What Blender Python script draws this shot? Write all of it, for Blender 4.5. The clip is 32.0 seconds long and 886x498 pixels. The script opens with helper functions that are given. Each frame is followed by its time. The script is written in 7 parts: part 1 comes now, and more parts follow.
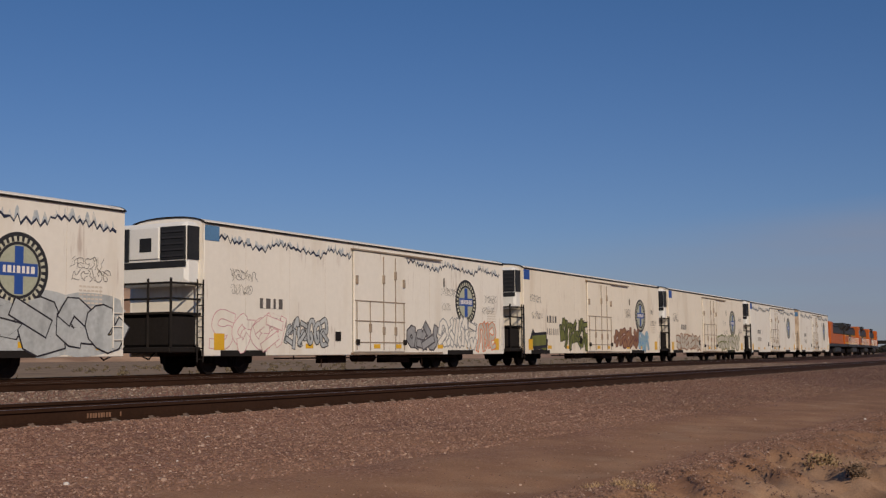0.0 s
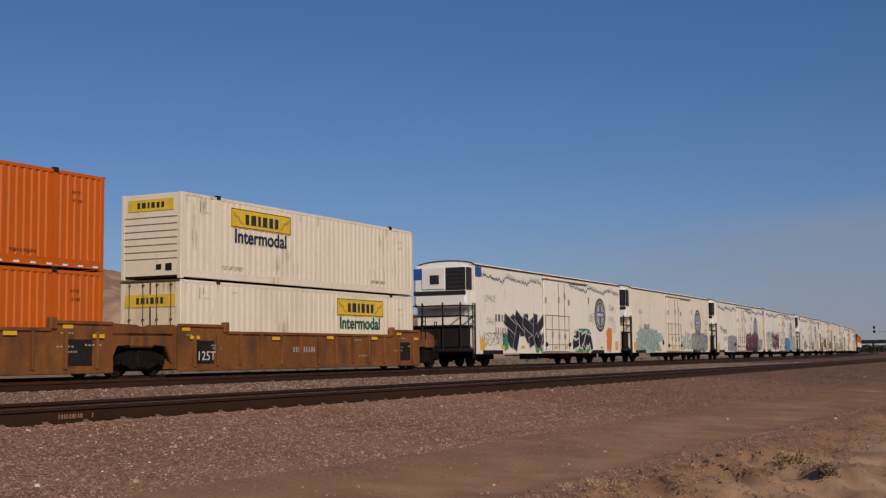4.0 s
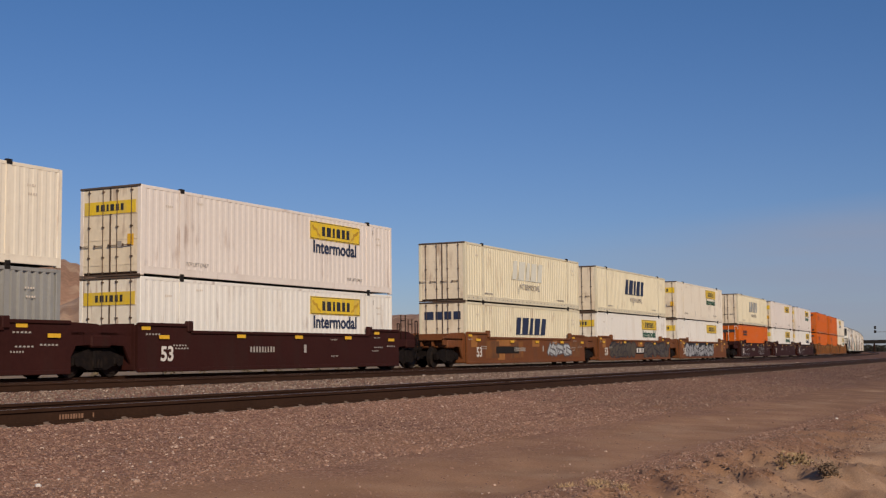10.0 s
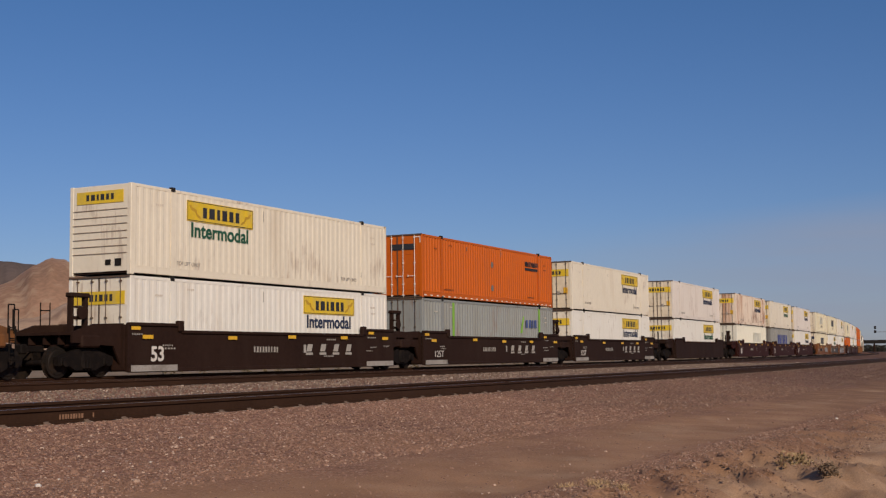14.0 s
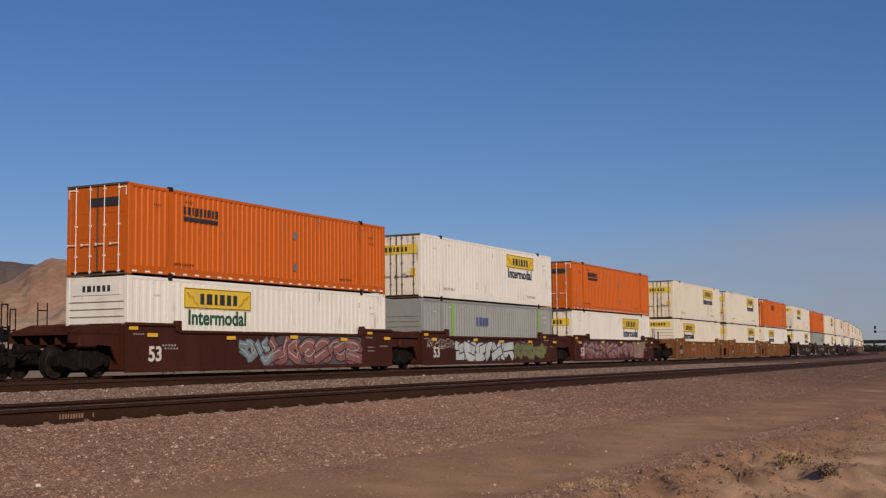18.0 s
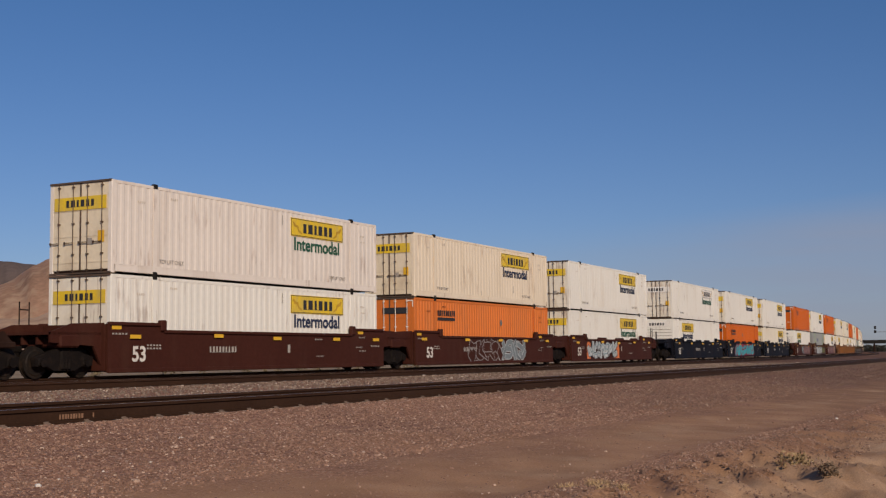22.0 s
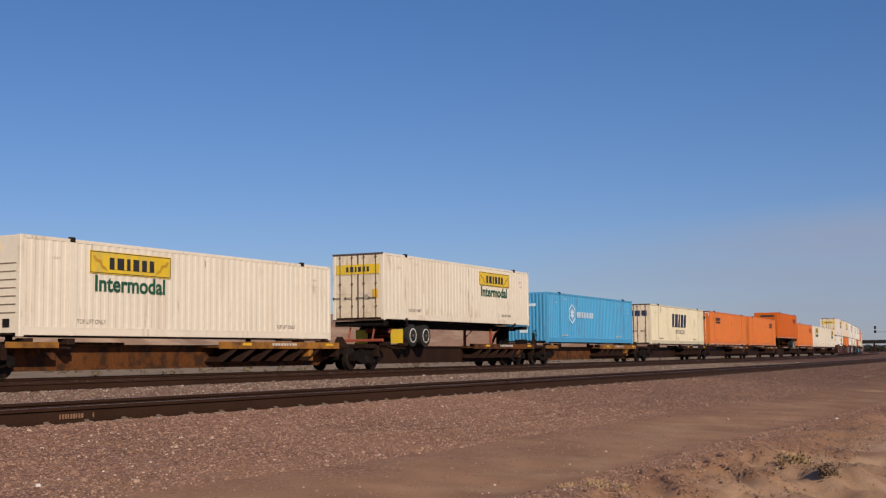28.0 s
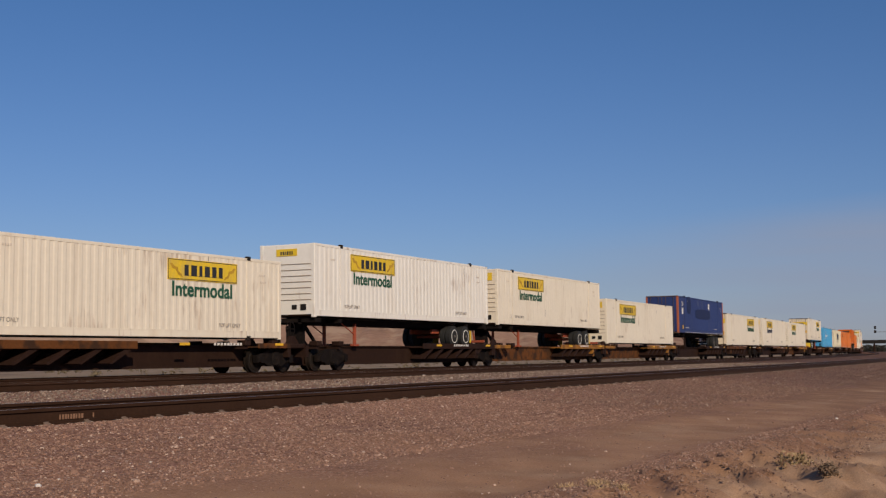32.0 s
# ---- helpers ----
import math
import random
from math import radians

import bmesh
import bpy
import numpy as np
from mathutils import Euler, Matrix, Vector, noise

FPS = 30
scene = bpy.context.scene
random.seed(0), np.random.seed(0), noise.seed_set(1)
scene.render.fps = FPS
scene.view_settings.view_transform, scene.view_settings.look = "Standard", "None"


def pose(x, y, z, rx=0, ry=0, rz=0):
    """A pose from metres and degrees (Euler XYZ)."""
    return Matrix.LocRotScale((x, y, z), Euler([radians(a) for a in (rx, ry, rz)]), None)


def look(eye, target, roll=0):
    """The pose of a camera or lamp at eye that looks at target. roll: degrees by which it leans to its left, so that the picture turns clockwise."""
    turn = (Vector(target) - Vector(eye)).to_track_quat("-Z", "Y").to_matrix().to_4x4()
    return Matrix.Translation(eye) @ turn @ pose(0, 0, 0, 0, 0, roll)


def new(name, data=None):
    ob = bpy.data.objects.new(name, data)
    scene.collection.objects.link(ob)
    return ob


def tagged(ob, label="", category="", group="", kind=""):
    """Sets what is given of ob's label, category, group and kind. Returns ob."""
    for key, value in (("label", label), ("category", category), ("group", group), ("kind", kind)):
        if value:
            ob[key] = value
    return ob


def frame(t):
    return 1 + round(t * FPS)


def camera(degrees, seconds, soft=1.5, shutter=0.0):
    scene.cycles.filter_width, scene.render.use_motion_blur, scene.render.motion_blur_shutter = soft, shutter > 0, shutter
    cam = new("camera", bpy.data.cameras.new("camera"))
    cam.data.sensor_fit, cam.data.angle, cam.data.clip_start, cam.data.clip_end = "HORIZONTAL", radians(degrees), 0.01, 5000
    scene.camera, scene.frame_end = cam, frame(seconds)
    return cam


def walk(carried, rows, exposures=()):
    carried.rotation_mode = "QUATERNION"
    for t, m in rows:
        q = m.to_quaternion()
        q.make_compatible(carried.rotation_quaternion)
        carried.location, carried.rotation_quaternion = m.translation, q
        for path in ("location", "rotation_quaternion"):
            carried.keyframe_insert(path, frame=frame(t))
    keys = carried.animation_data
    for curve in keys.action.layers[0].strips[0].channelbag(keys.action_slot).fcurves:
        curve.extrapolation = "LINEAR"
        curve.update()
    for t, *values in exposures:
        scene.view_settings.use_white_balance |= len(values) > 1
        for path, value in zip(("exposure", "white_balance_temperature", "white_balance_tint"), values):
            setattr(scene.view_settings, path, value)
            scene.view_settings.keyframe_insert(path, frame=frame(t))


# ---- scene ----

# ---- the line: three curved tracks; s runs along the train's track, lat to its far side, z = 0 at the rail tops ----
TH0, BEND, EASE, START_Y = 1.1064, 0.00067, 1.66e-6, 60.51
SPEED, SLOWING = 31.014, -0.01423


def heading(s):
    e = BEND / EASE
    if s < -60:
        return TH0 - 60 * BEND
    if s < 0:
        return TH0 + BEND * s
    if s < e:
        return TH0 + BEND * s - EASE * s * s / 2
    return TH0 + BEND * e / 2


S_MIN, S_MAX = -1150, 1700
_line = {0: (0.0, START_Y)}
_x, _y = 0.0, START_Y
for _s in range(0, S_MAX):
    _h = heading(_s + 0.5)
    _x, _y = _x + math.cos(_h), _y + math.sin(_h)
    _line[_s + 1] = (_x, _y)
_x, _y = 0.0, START_Y
for _s in range(0, S_MIN, -1):
    _h = heading(_s - 0.5)
    _x, _y = _x - math.cos(_h), _y - math.sin(_h)
    _line[_s - 1] = (_x, _y)


def on_line(s, lat=0.0):
    """Plan position and heading at s along the line, lat metres to its far side."""
    i = max(S_MIN, min(S_MAX - 1, math.floor(s)))
    f, h = s - i, heading(s)
    (ax, ay), (bx, by) = _line[i], _line[i + 1]
    return ax + (bx - ax) * f - math.sin(h) * lat, ay + (by - ay) * f + math.cos(h) * lat, h


def gone(t):
    """How far the train has come by t, from where it is at 16 s."""
    return SPEED * (t - 16) + SLOWING * (t - 16) ** 2 / 2


# ---- camera ----
LENS = 39.885
EYE_Z, PITCH, ROLL = 0.534, 5.0016, -0.6413
cam = camera(LENS, 32.0, soft=1.3)


def eye(yaw, roll=ROLL):
    a, p = radians(yaw), radians(PITCH)
    way = Vector((-math.sin(a) * math.cos(p), math.cos(a) * math.cos(p), math.sin(p)))
    o = Vector((0, 0, EYE_Z))
    return look(o, o + way * 10, roll)


walk(cam, [(0.0, eye(1.195, ROLL + 0.08)), (0.25, eye(0.80, ROLL + 0.04)), (0.5, eye(0.488)), (1.0, eye(0.203)), (1.5, eye(0.055)), (2.0, eye(0.0)),
           (2.5, eye(-0.04)), (4.5, eye(-0.04)), (7.5, eye(-0.03)), (8.5, eye(0.0)), (32.0, eye(0.0))],
     exposures=[(0.0, -0.28), (2.0, -0.21), (4.0, -0.2), (6.5, 0.05), (7.2, 0.05), (8.0, -0.05), (8.6, -0.06), (9.2, 0.02), (13.0, -0.01), (14.0, -0.03), (15.0, 0.07), (18.0, -0.02), (19.0, -0.03), (22.0, -0.05), (24.0, -0.06), (26.0, 0.12), (28.0, 0.2), (28.5, 0.12), (29.0, 0.03), (30.0, -0.02), (32.0, 0.0)])

# ---- light: a low warm sun behind the camera, to its right ----
SUN_AZ, SUN_EL = radians(-68), radians(28)
world = bpy.data.worlds.new("sky")
scene.world = world
world.use_nodes = True
wn, wl = world.node_tree.nodes, world.node_tree.links
wn.clear()
sky = wn.new("ShaderNodeTexSky")
sky.sky_type, sky.sun_disc = "NISHITA", False
sky.sun_elevation, sky.sun_rotation = SUN_EL, radians(90) - SUN_AZ
sky.altitude, sky.air_density, sky.dust_density, sky.ozone_density = 700, 1.0, 0.6, 3.0
sky_bg = wn.new("ShaderNodeBackground")
sky_bg.inputs["Strength"].default_value = 0.052
sky_out = wn.new("ShaderNodeOutputWorld")
# the clear desert air, and a thin veil of cirrus low over the far end of the line
sky_tone = wn.new("ShaderNodeMix")
sky_tone.data_type, sky_tone.blend_type = "RGBA", "MULTIPLY"
sky_tone.inputs["Factor"].default_value = 1.0
wl.new(sky.outputs[0], sky_tone.inputs["A"])
sky_at, sky_map, veil = wn.new("ShaderNodeTexCoord"), wn.new("ShaderNodeMapping"), wn.new("ShaderNodeTexNoise")
sky_map.inputs["Scale"].default_value = (1.5, 1.5, 18)
veil.inputs["Scale"].default_value, veil.inputs["Detail"].default_value = 1.6, 6
wl.new(sky_at.outputs["Generated"], sky_map.inputs["Vector"])
wl.new(sky_map.outputs[0], veil.inputs["Vector"])
veil_fac = wn.new("ShaderNodeMapRange")
veil_fac.inputs["From Min"].default_value, veil_fac.inputs["From Max"].default_value, veil_fac.inputs["To Max"].default_value = 0.2, 0.6, 0.68
wl.new(veil.outputs["Fac"], veil_fac.inputs["Value"])
sky_way = wn.new("ShaderNodeSeparateXYZ")
sky_rise, sky_tint = wn.new("ShaderNodeMapRange"), wn.new("ShaderNodeMix")
sky_rise.inputs["From Max"].default_value = 0.3
sky_tint.data_type = "RGBA"
sky_tint.inputs["A"].default_value, sky_tint.inputs["B"].default_value = (0.91, 0.93, 1.25, 1), (0.695, 1.0, 1.37, 1)
wl.new(sky_way.outputs["Z"], sky_rise.inputs["Value"])
wl.new(sky_rise.outputs[0], sky_tint.inputs["Factor"])
wl.new(sky_tint.outputs["Result"], sky_tone.inputs["B"])
wl.new(sky_at.outputs["Generated"], sky_way.inputs[0])
veil_amount = veil_fac.outputs[0]
veil_edge = wn.new("ShaderNodeMath")
veil_edge.operation = "MULTIPLY_ADD"
veil_edge.inputs[1].default_value = -0.085
wl.new(sky_way.outputs["X"], veil_edge.inputs[0])
wl.new(sky_way.outputs["Z"], veil_edge.inputs[2])
for axis, a, b in ((sky_way.outputs["Z"], -0.01, 0.03), (veil_edge.outputs[0], 0.096, 0.066), (sky_way.outputs["X"], 0.0, 0.3)):
    fade, both = wn.new("ShaderNodeMapRange"), wn.new("ShaderNodeMath")
    fade.inputs["From Min"].default_value, fade.inputs["From Max"].default_value = a, b
    both.operation = "MULTIPLY"
    wl.new(axis, fade.inputs["Value"])
    wl.new(veil_amount, both.inputs[0])
    wl.new(fade.outputs[0], both.inputs[1])
    veil_amount = both.outputs[0]
veil_mix = wn.new("ShaderNodeMix")
veil_mix.data_type = "RGBA"
veil_mix.inputs["B"].default_value = (5.25, 5.8, 7.6, 1)
wl.new(veil_amount, veil_mix.inputs["Factor"])
wl.new(sky_tone.outputs["Result"], veil_mix.inputs["A"])
wl.new(veil_mix.outputs["Result"], sky_bg.inputs["Color"])
wl.new(sky_bg.outputs[0], sky_out.inputs["Surface"])
sun = new("sun", bpy.data.lights.new("sun", "SUN"))
sun.data.energy, sun.data.angle, sun.data.color = 3.5, radians(0.53), (1.0, 0.84, 0.635)
_d = Vector((math.cos(SUN_AZ) * math.cos(SUN_EL), math.sin(SUN_AZ) * math.cos(SUN_EL), math.sin(SUN_EL)))
sun.matrix_world = look(_d * 50, (0, 0, 0))


# ---- materials ----
def material(name, color, rough=0.6, metal=0.0, grain=0.12, scale=3.0, streak=0.0, dirt=(0.16, 0.1, 0.06), dirt_amount=0.0, bump=0.0, bump_scale=40.0, spec=0.28, lo=0.5, hi=0.78, drip=0.0, drip_lo=0.55):
    """Paint, metal or earth: a base colour with two scales of variation, soiling in streaks, and fine relief."""
    m = bpy.data.materials.new(name)
    m.use_nodes = True
    n, l = m.node_tree.nodes, m.node_tree.links
    b = n["Principled BSDF"]
    b.inputs["Roughness"].default_value, b.inputs["Metallic"].default_value = rough, metal
    b.inputs["Specular IOR Level"].default_value = spec
    tc, info = n.new("ShaderNodeTexCoord"), n.new("ShaderNodeObjectInfo")
    shift = n.new("ShaderNodeVectorMath")
    shift.operation = "MULTIPLY_ADD"
    comb = n.new("ShaderNodeCombineXYZ")
    for i in range(3):
        l.new(info.outputs["Random"], comb.inputs[i])
    l.new(comb.outputs[0], shift.inputs[0])
    shift.inputs[1].default_value = (37, 51, 13)
    l.new(tc.outputs["Object"], shift.inputs[2])
    n1, n2 = n.new("ShaderNodeTexNoise"), n.new("ShaderNodeTexNoise")
    n1.inputs["Scale"].default_value, n2.inputs["Scale"].default_value = scale * 0.22, scale * 4
    n1.inputs["Detail"].default_value = n2.inputs["Detail"].default_value = 4
    l.new(shift.outputs[0], n1.inputs["Vector"])
    l.new(shift.outputs[0], n2.inputs["Vector"])
    add = n.new("ShaderNodeMath")
    add.operation = "ADD"
    l.new(n1.outputs["Fac"], add.inputs[0])
    l.new(n2.outputs["Fac"], add.inputs[1])
    ramp = n.new("ShaderNodeMapRange")
    ramp.inputs["From Min"].default_value, ramp.inputs["From Max"].default_value = 0.6, 1.4
    ramp.inputs["To Min"].default_value, ramp.inputs["To Max"].default_value = 1 - grain, 1 + grain
    l.new(add.outputs[0], ramp.inputs["Value"])
    mul = n.new("ShaderNodeVectorMath")
    mul.operation = "SCALE"
    mul.inputs[0].default_value = color
    l.new(ramp.outputs[0], mul.inputs["Scale"])
    out = mul.outputs[0]
    if dirt_amount:
        mp = n.new("ShaderNodeMapping")
        mp.inputs["Scale"].default_value = (1, 1, 1 - 0.93 * streak)
        l.new(shift.outputs[0], mp.inputs["Vector"])
        n3 = n.new("ShaderNodeTexNoise")
        n3.inputs["Scale"].default_value, n3.inputs["Detail"].default_value = scale * 0.8, 6
        l.new(mp.outputs[0], n3.inputs["Vector"])
        r3 = n.new("ShaderNodeMapRange")
        r3.inputs["From Min"].default_value, r3.inputs["From Max"].default_value = lo, hi
        r3.inputs["To Max"].default_value = dirt_amount
        l.new(n3.outputs["Fac"], r3.inputs["Value"])
        mix = n.new("ShaderNodeMix")
        mix.data_type = "RGBA"
        mix.inputs["B"].default_value = (*dirt, 1)
        l.new(r3.outputs[0], mix.inputs["Factor"])
        l.new(out, mix.inputs["A"])
        out = mix.outputs["Result"]
    if drip:
        # rust run down from bolts and scrapes, gathered in patches
        dm, d1, d2 = n.new("ShaderNodeMapping"), n.new("ShaderNodeTexNoise"), n.new("ShaderNodeTexNoise")
        dm.inputs["Scale"].default_value = (1, 1, 0.1)
        l.new(shift.outputs[0], dm.inputs["Vector"])
        d1.inputs["Scale"].default_value, d1.inputs["Detail"].default_value = 8.0, 6
        d2.inputs["Scale"].default_value, d2.inputs["Detail"].default_value = 0.6, 5
        l.new(dm.outputs[0], d1.inputs["Vector"])
        l.new(shift.outputs[0], d2.inputs["Vector"])
        d3, d4 = n.new("ShaderNodeMath"), n.new("ShaderNodeMapRange")
        d3.operation = "MULTIPLY_ADD"
        d3.inputs[1].default_value = 1.1
        l.new(d2.outputs["Fac"], d3.inputs[0])
        l.new(d1.outputs["Fac"], d3.inputs[2])
        d4.inputs["From Min"].default_value, d4.inputs["From Max"].default_value = drip_lo * 2.1, drip_lo * 2.1 + 0.22
        d4.inputs["To Max"].default_value = drip
        l.new(d3.outputs[0], d4.inputs["Value"])
        run = n.new("ShaderNodeMix")
        run.data_type = "RGBA"
        run.inputs["B"].default_value = (0.19, 0.06, 0.02, 1)
        l.new(d4.outputs[0], run.inputs["Factor"])
        l.new(out, run.inputs["A"])
        out = run.outputs["Result"]
    l.new(out, b.inputs["Base Color"])
    if bump:
        bp, nb = n.new("ShaderNodeBump"), n.new("ShaderNodeTexNoise")
        nb.inputs["Scale"].default_value, nb.inputs["Detail"].default_value = bump_scale, 5
        l.new(shift.outputs[0], nb.inputs["Vector"])
        bp.inputs["Strength"].default_value, bp.inputs["Distance"].default_value = bump, 0.02
        l.new(nb.outputs["Fac"], bp.inputs["Height"])
        l.new(bp.outputs[0], b.inputs["Normal"])
    return m


M = {}
def mat(key, *a, **k):
    M[key] = material(key, *a, **k)


RUST = (0.2, 0.075, 0.03)
SOOT = (0.12, 0.09, 0.065)
mat("white_paint", (0.80, 0.76, 0.70), 0.5, streak=0.9, dirt=(0.58, 0.47, 0.35), dirt_amount=0.4, grain=0.05, scale=1.5, drip=0.45, drip_lo=0.575, lo=0.54, hi=0.82)
mat("cream_paint", (0.78, 0.70, 0.58), 0.5, streak=0.9, dirt=(0.52, 0.40, 0.28), dirt_amount=0.45, grain=0.06, scale=1.5, drip=0.45, drip_lo=0.575, lo=0.54, hi=0.82)
mat("pink_white_paint", (0.76, 0.68, 0.62), 0.5, streak=0.9, dirt=(0.42, 0.3, 0.22), dirt_amount=0.4, grain=0.06, scale=1.5, drip=0.45, drip_lo=0.575, lo=0.54, hi=0.82)
mat("tan_white_paint", (0.78, 0.66, 0.52), 0.5, streak=0.9, dirt=(0.45, 0.33, 0.2), dirt_amount=0.4, grain=0.06, scale=1.5, drip=0.45, drip_lo=0.575, lo=0.54, hi=0.82)
mat("rusty_white_paint", (0.80, 0.66, 0.54), 0.55, streak=1.0, dirt=(0.40, 0.15, 0.05), dirt_amount=0.9, grain=0.07, scale=1.3, drip=0.75, drip_lo=0.53, lo=0.55, hi=0.68)
mat("pale_paint", (0.74, 0.70, 0.60), 0.5, streak=0.9, dirt=(0.5, 0.42, 0.32), dirt_amount=0.35, grain=0.05, scale=1.5, lo=0.54, hi=0.82)
mat("sand_paint", (0.675, 0.605, 0.45), 0.5, streak=0.9, dirt=(0.4, 0.34, 0.22), dirt_amount=0.4, grain=0.06, scale=1.5, drip=0.45, drip_lo=0.575, lo=0.54, hi=0.82)
mat("orange_paint", (0.53, 0.105, 0.005), 0.5, streak=0.9, dirt=(0.35, 0.1, 0.03), dirt_amount=0.4, grain=0.08, scale=1.5, drip=0.4, drip_lo=0.575)
mat("pale_orange_paint", (0.62, 0.165, 0.032), 0.5, streak=0.9, dirt=(0.4, 0.16, 0.06), dirt_amount=0.35, grain=0.08, scale=1.5, drip=0.4, drip_lo=0.575)
mat("grey_paint", (0.265, 0.275, 0.275), 0.5, streak=0.9, dirt=(0.2, 0.18, 0.15), dirt_amount=0.5, grain=0.08, scale=1.5, drip=0.4, drip_lo=0.575)
mat("dark_grey_paint", (0.27, 0.265, 0.255), 0.5, streak=0.9, dirt=(0.12, 0.1, 0.08), dirt_amount=0.5, grain=0.08, scale=1.5)
mat("sky_blue_paint", (0.07, 0.33, 0.60), 0.5, streak=0.9, dirt=(0.1, 0.2, 0.3), dirt_amount=0.35, grain=0.07, scale=1.5, drip=0.4, drip_lo=0.575)
mat("navy_paint", (0.024, 0.042, 0.145), 0.5, streak=0.9, dirt=(0.05, 0.05, 0.08), dirt_amount=0.4, grain=0.1, scale=1.5)
mat("soiled_white", (0.78, 0.71, 0.61), 0.55, streak=0.5, dirt=(0.36, 0.25, 0.16), dirt_amount=0.5, grain=0.07, scale=2.2, drip=0.7, drip_lo=0.56)
mat("soiled_cream", (0.75, 0.64, 0.49), 0.55, streak=0.5, dirt=(0.3, 0.19, 0.11), dirt_amount=0.45, grain=0.08, scale=2.2, drip=0.5, drip_lo=0.565)
mat("black_mark", (0.03, 0.03, 0.035), 0.6, grain=0.2)
mat("navy_mark", (0.025, 0.035, 0.075), 0.6, grain=0.2)
mat("green_mark", (0.02, 0.09, 0.055), 0.6, grain=0.2)
mat("faded_mark", (0.30, 0.31, 0.32), 0.6, grain=0.3, scale=6, dirt=(0.66, 0.61, 0.45), dirt_amount=0.9)
mat("ghost_mark", (0.69, 0.67, 0.58), 0.6, grain=0.1)
mat("small_mark", (0.34, 0.30, 0.27), 0.6, grain=0.2)
mat("blue_mark", (0.024, 0.03, 0.06), 0.6, grain=0.2)
mat("navy_patch", (0.015, 0.025, 0.085), 0.6, grain=0.2)
mat("deep_blue_mark", (0.03, 0.05, 0.26), 0.6, grain=0.2)
mat("pale_blue_mark", (0.62, 0.74, 0.85), 0.6, grain=0.1)
mat("white_mark", (0.62, 0.58, 0.54), 0.6, grain=0.15)
mat("bright_green_mark", (0.22, 0.45, 0.06), 0.6, grain=0.1)
mat("yellow_panel", (0.74, 0.50, 0.03), 0.5, grain=0.15, scale=4, streak=0.6, dirt=(0.52, 0.39, 0.13), dirt_amount=0.7, lo=0.44, hi=0.72)
mat("frost_blue", (0.42, 0.46, 0.5), 0.6, grain=0.2, scale=5, dirt=(0.74, 0.7, 0.64), dirt_amount=0.9, lo=0.42, hi=0.62)
# rusty worn gear; on front-wall ribs it also draws the ledge shadows
mat("gear_worn_rib_shade", (0.31, 0.25, 0.195), 0.6, grain=0.3, scale=5, dirt=(0.2, 0.1, 0.05), dirt_amount=0.8)
mat("rust_mark", (0.2, 0.05, 0.012), 0.6, grain=0.2)
mat("mark_grey", (0.13, 0.115, 0.11), 0.6, grain=0.2)
mat("dim_mark", (0.36, 0.33, 0.3), 0.6, grain=0.25, scale=8)
mat("plate_grey", (0.32, 0.29, 0.27), 0.6, grain=0.3, scale=5, dirt=SOOT, dirt_amount=0.7)
mat("blue_faded", (0.07, 0.10, 0.26), 0.6, grain=0.2)
mat("slate_mark", (0.16, 0.17, 0.17), 0.6, grain=0.3, scale=9, dirt=(0.5, 0.1, 0.01), dirt_amount=0.5)
mat("rod_black", (0.115, 0.082, 0.062), 0.5, 0.2, grain=0.3, scale=6, dirt=RUST, dirt_amount=0.5)
mat("emblem_field", (0.42, 0.43, 0.33), 0.5, grain=0.15)
mat("ring_pale", (0.55, 0.53, 0.42), 0.6, grain=0.2)
mat("sign_scroll", (0.5, 0.29, 0.03), 0.5, grain=0.3, scale=8)
mat("clip_rust", (0.17, 0.12, 0.095), 0.9, grain=0.3, scale=8)
mat("old_paint", (0.24, 0.13, 0.08), 0.7, grain=0.3, scale=10)
mat("old_red", (0.12, 0.03, 0.015), 0.7, grain=0.3, scale=6)
mat("reflector_yellow", (0.72, 0.41, 0.03), 0.4, grain=0.12, scale=5)
mat("reflector_white", (0.8, 0.75, 0.7), 0.4, grain=0.1)
mat("seam_shadow", (0.30, 0.27, 0.24), 0.7, grain=0.2)
mat("seam_faint", (0.62, 0.54, 0.46), 0.7, grain=0.2)
mat("galvanised", (0.17, 0.145, 0.125), 0.5, 0.3, grain=0.25, scale=4, dirt=RUST, dirt_amount=0.5)
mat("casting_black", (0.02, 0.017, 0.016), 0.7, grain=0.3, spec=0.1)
mat("brown_steel", (0.15, 0.052, 0.017), 0.65, grain=0.22, scale=2, streak=0.8, dirt=(0.12, 0.05, 0.025), dirt_amount=0.7, bump=0.15, drip=0.75, drip_lo=0.52)
mat("ochre_steel", (0.20, 0.078, 0.022), 0.65, grain=0.25, scale=2, streak=0.5, dirt=(0.085, 0.042, 0.024), dirt_amount=0.85, bump=0.15, lo=0.42, hi=0.66, drip=0.6, drip_lo=0.53)
mat("ochre_patch", (0.33, 0.14, 0.04), 0.65, grain=0.2, scale=3, streak=0.6, dirt=(0.16, 0.06, 0.02), dirt_amount=0.7)
mat("maroon_steel", (0.038, 0.012, 0.010), 0.6, grain=0.2, scale=2, streak=0.8, dirt=(0.035, 0.02, 0.016), dirt_amount=0.6, bump=0.1, spec=0.08)
mat("red_brown_steel", (0.052, 0.016, 0.011), 0.6, grain=0.2, scale=2, streak=0.8, dirt=(0.07, 0.03, 0.02), dirt_amount=0.6, bump=0.1, spec=0.08)
mat("dark_steel", (0.026, 0.013, 0.0095), 0.65, grain=0.25, scale=2, streak=0.8, dirt=(0.04, 0.024, 0.018), dirt_amount=0.5, bump=0.1, spec=0.08)
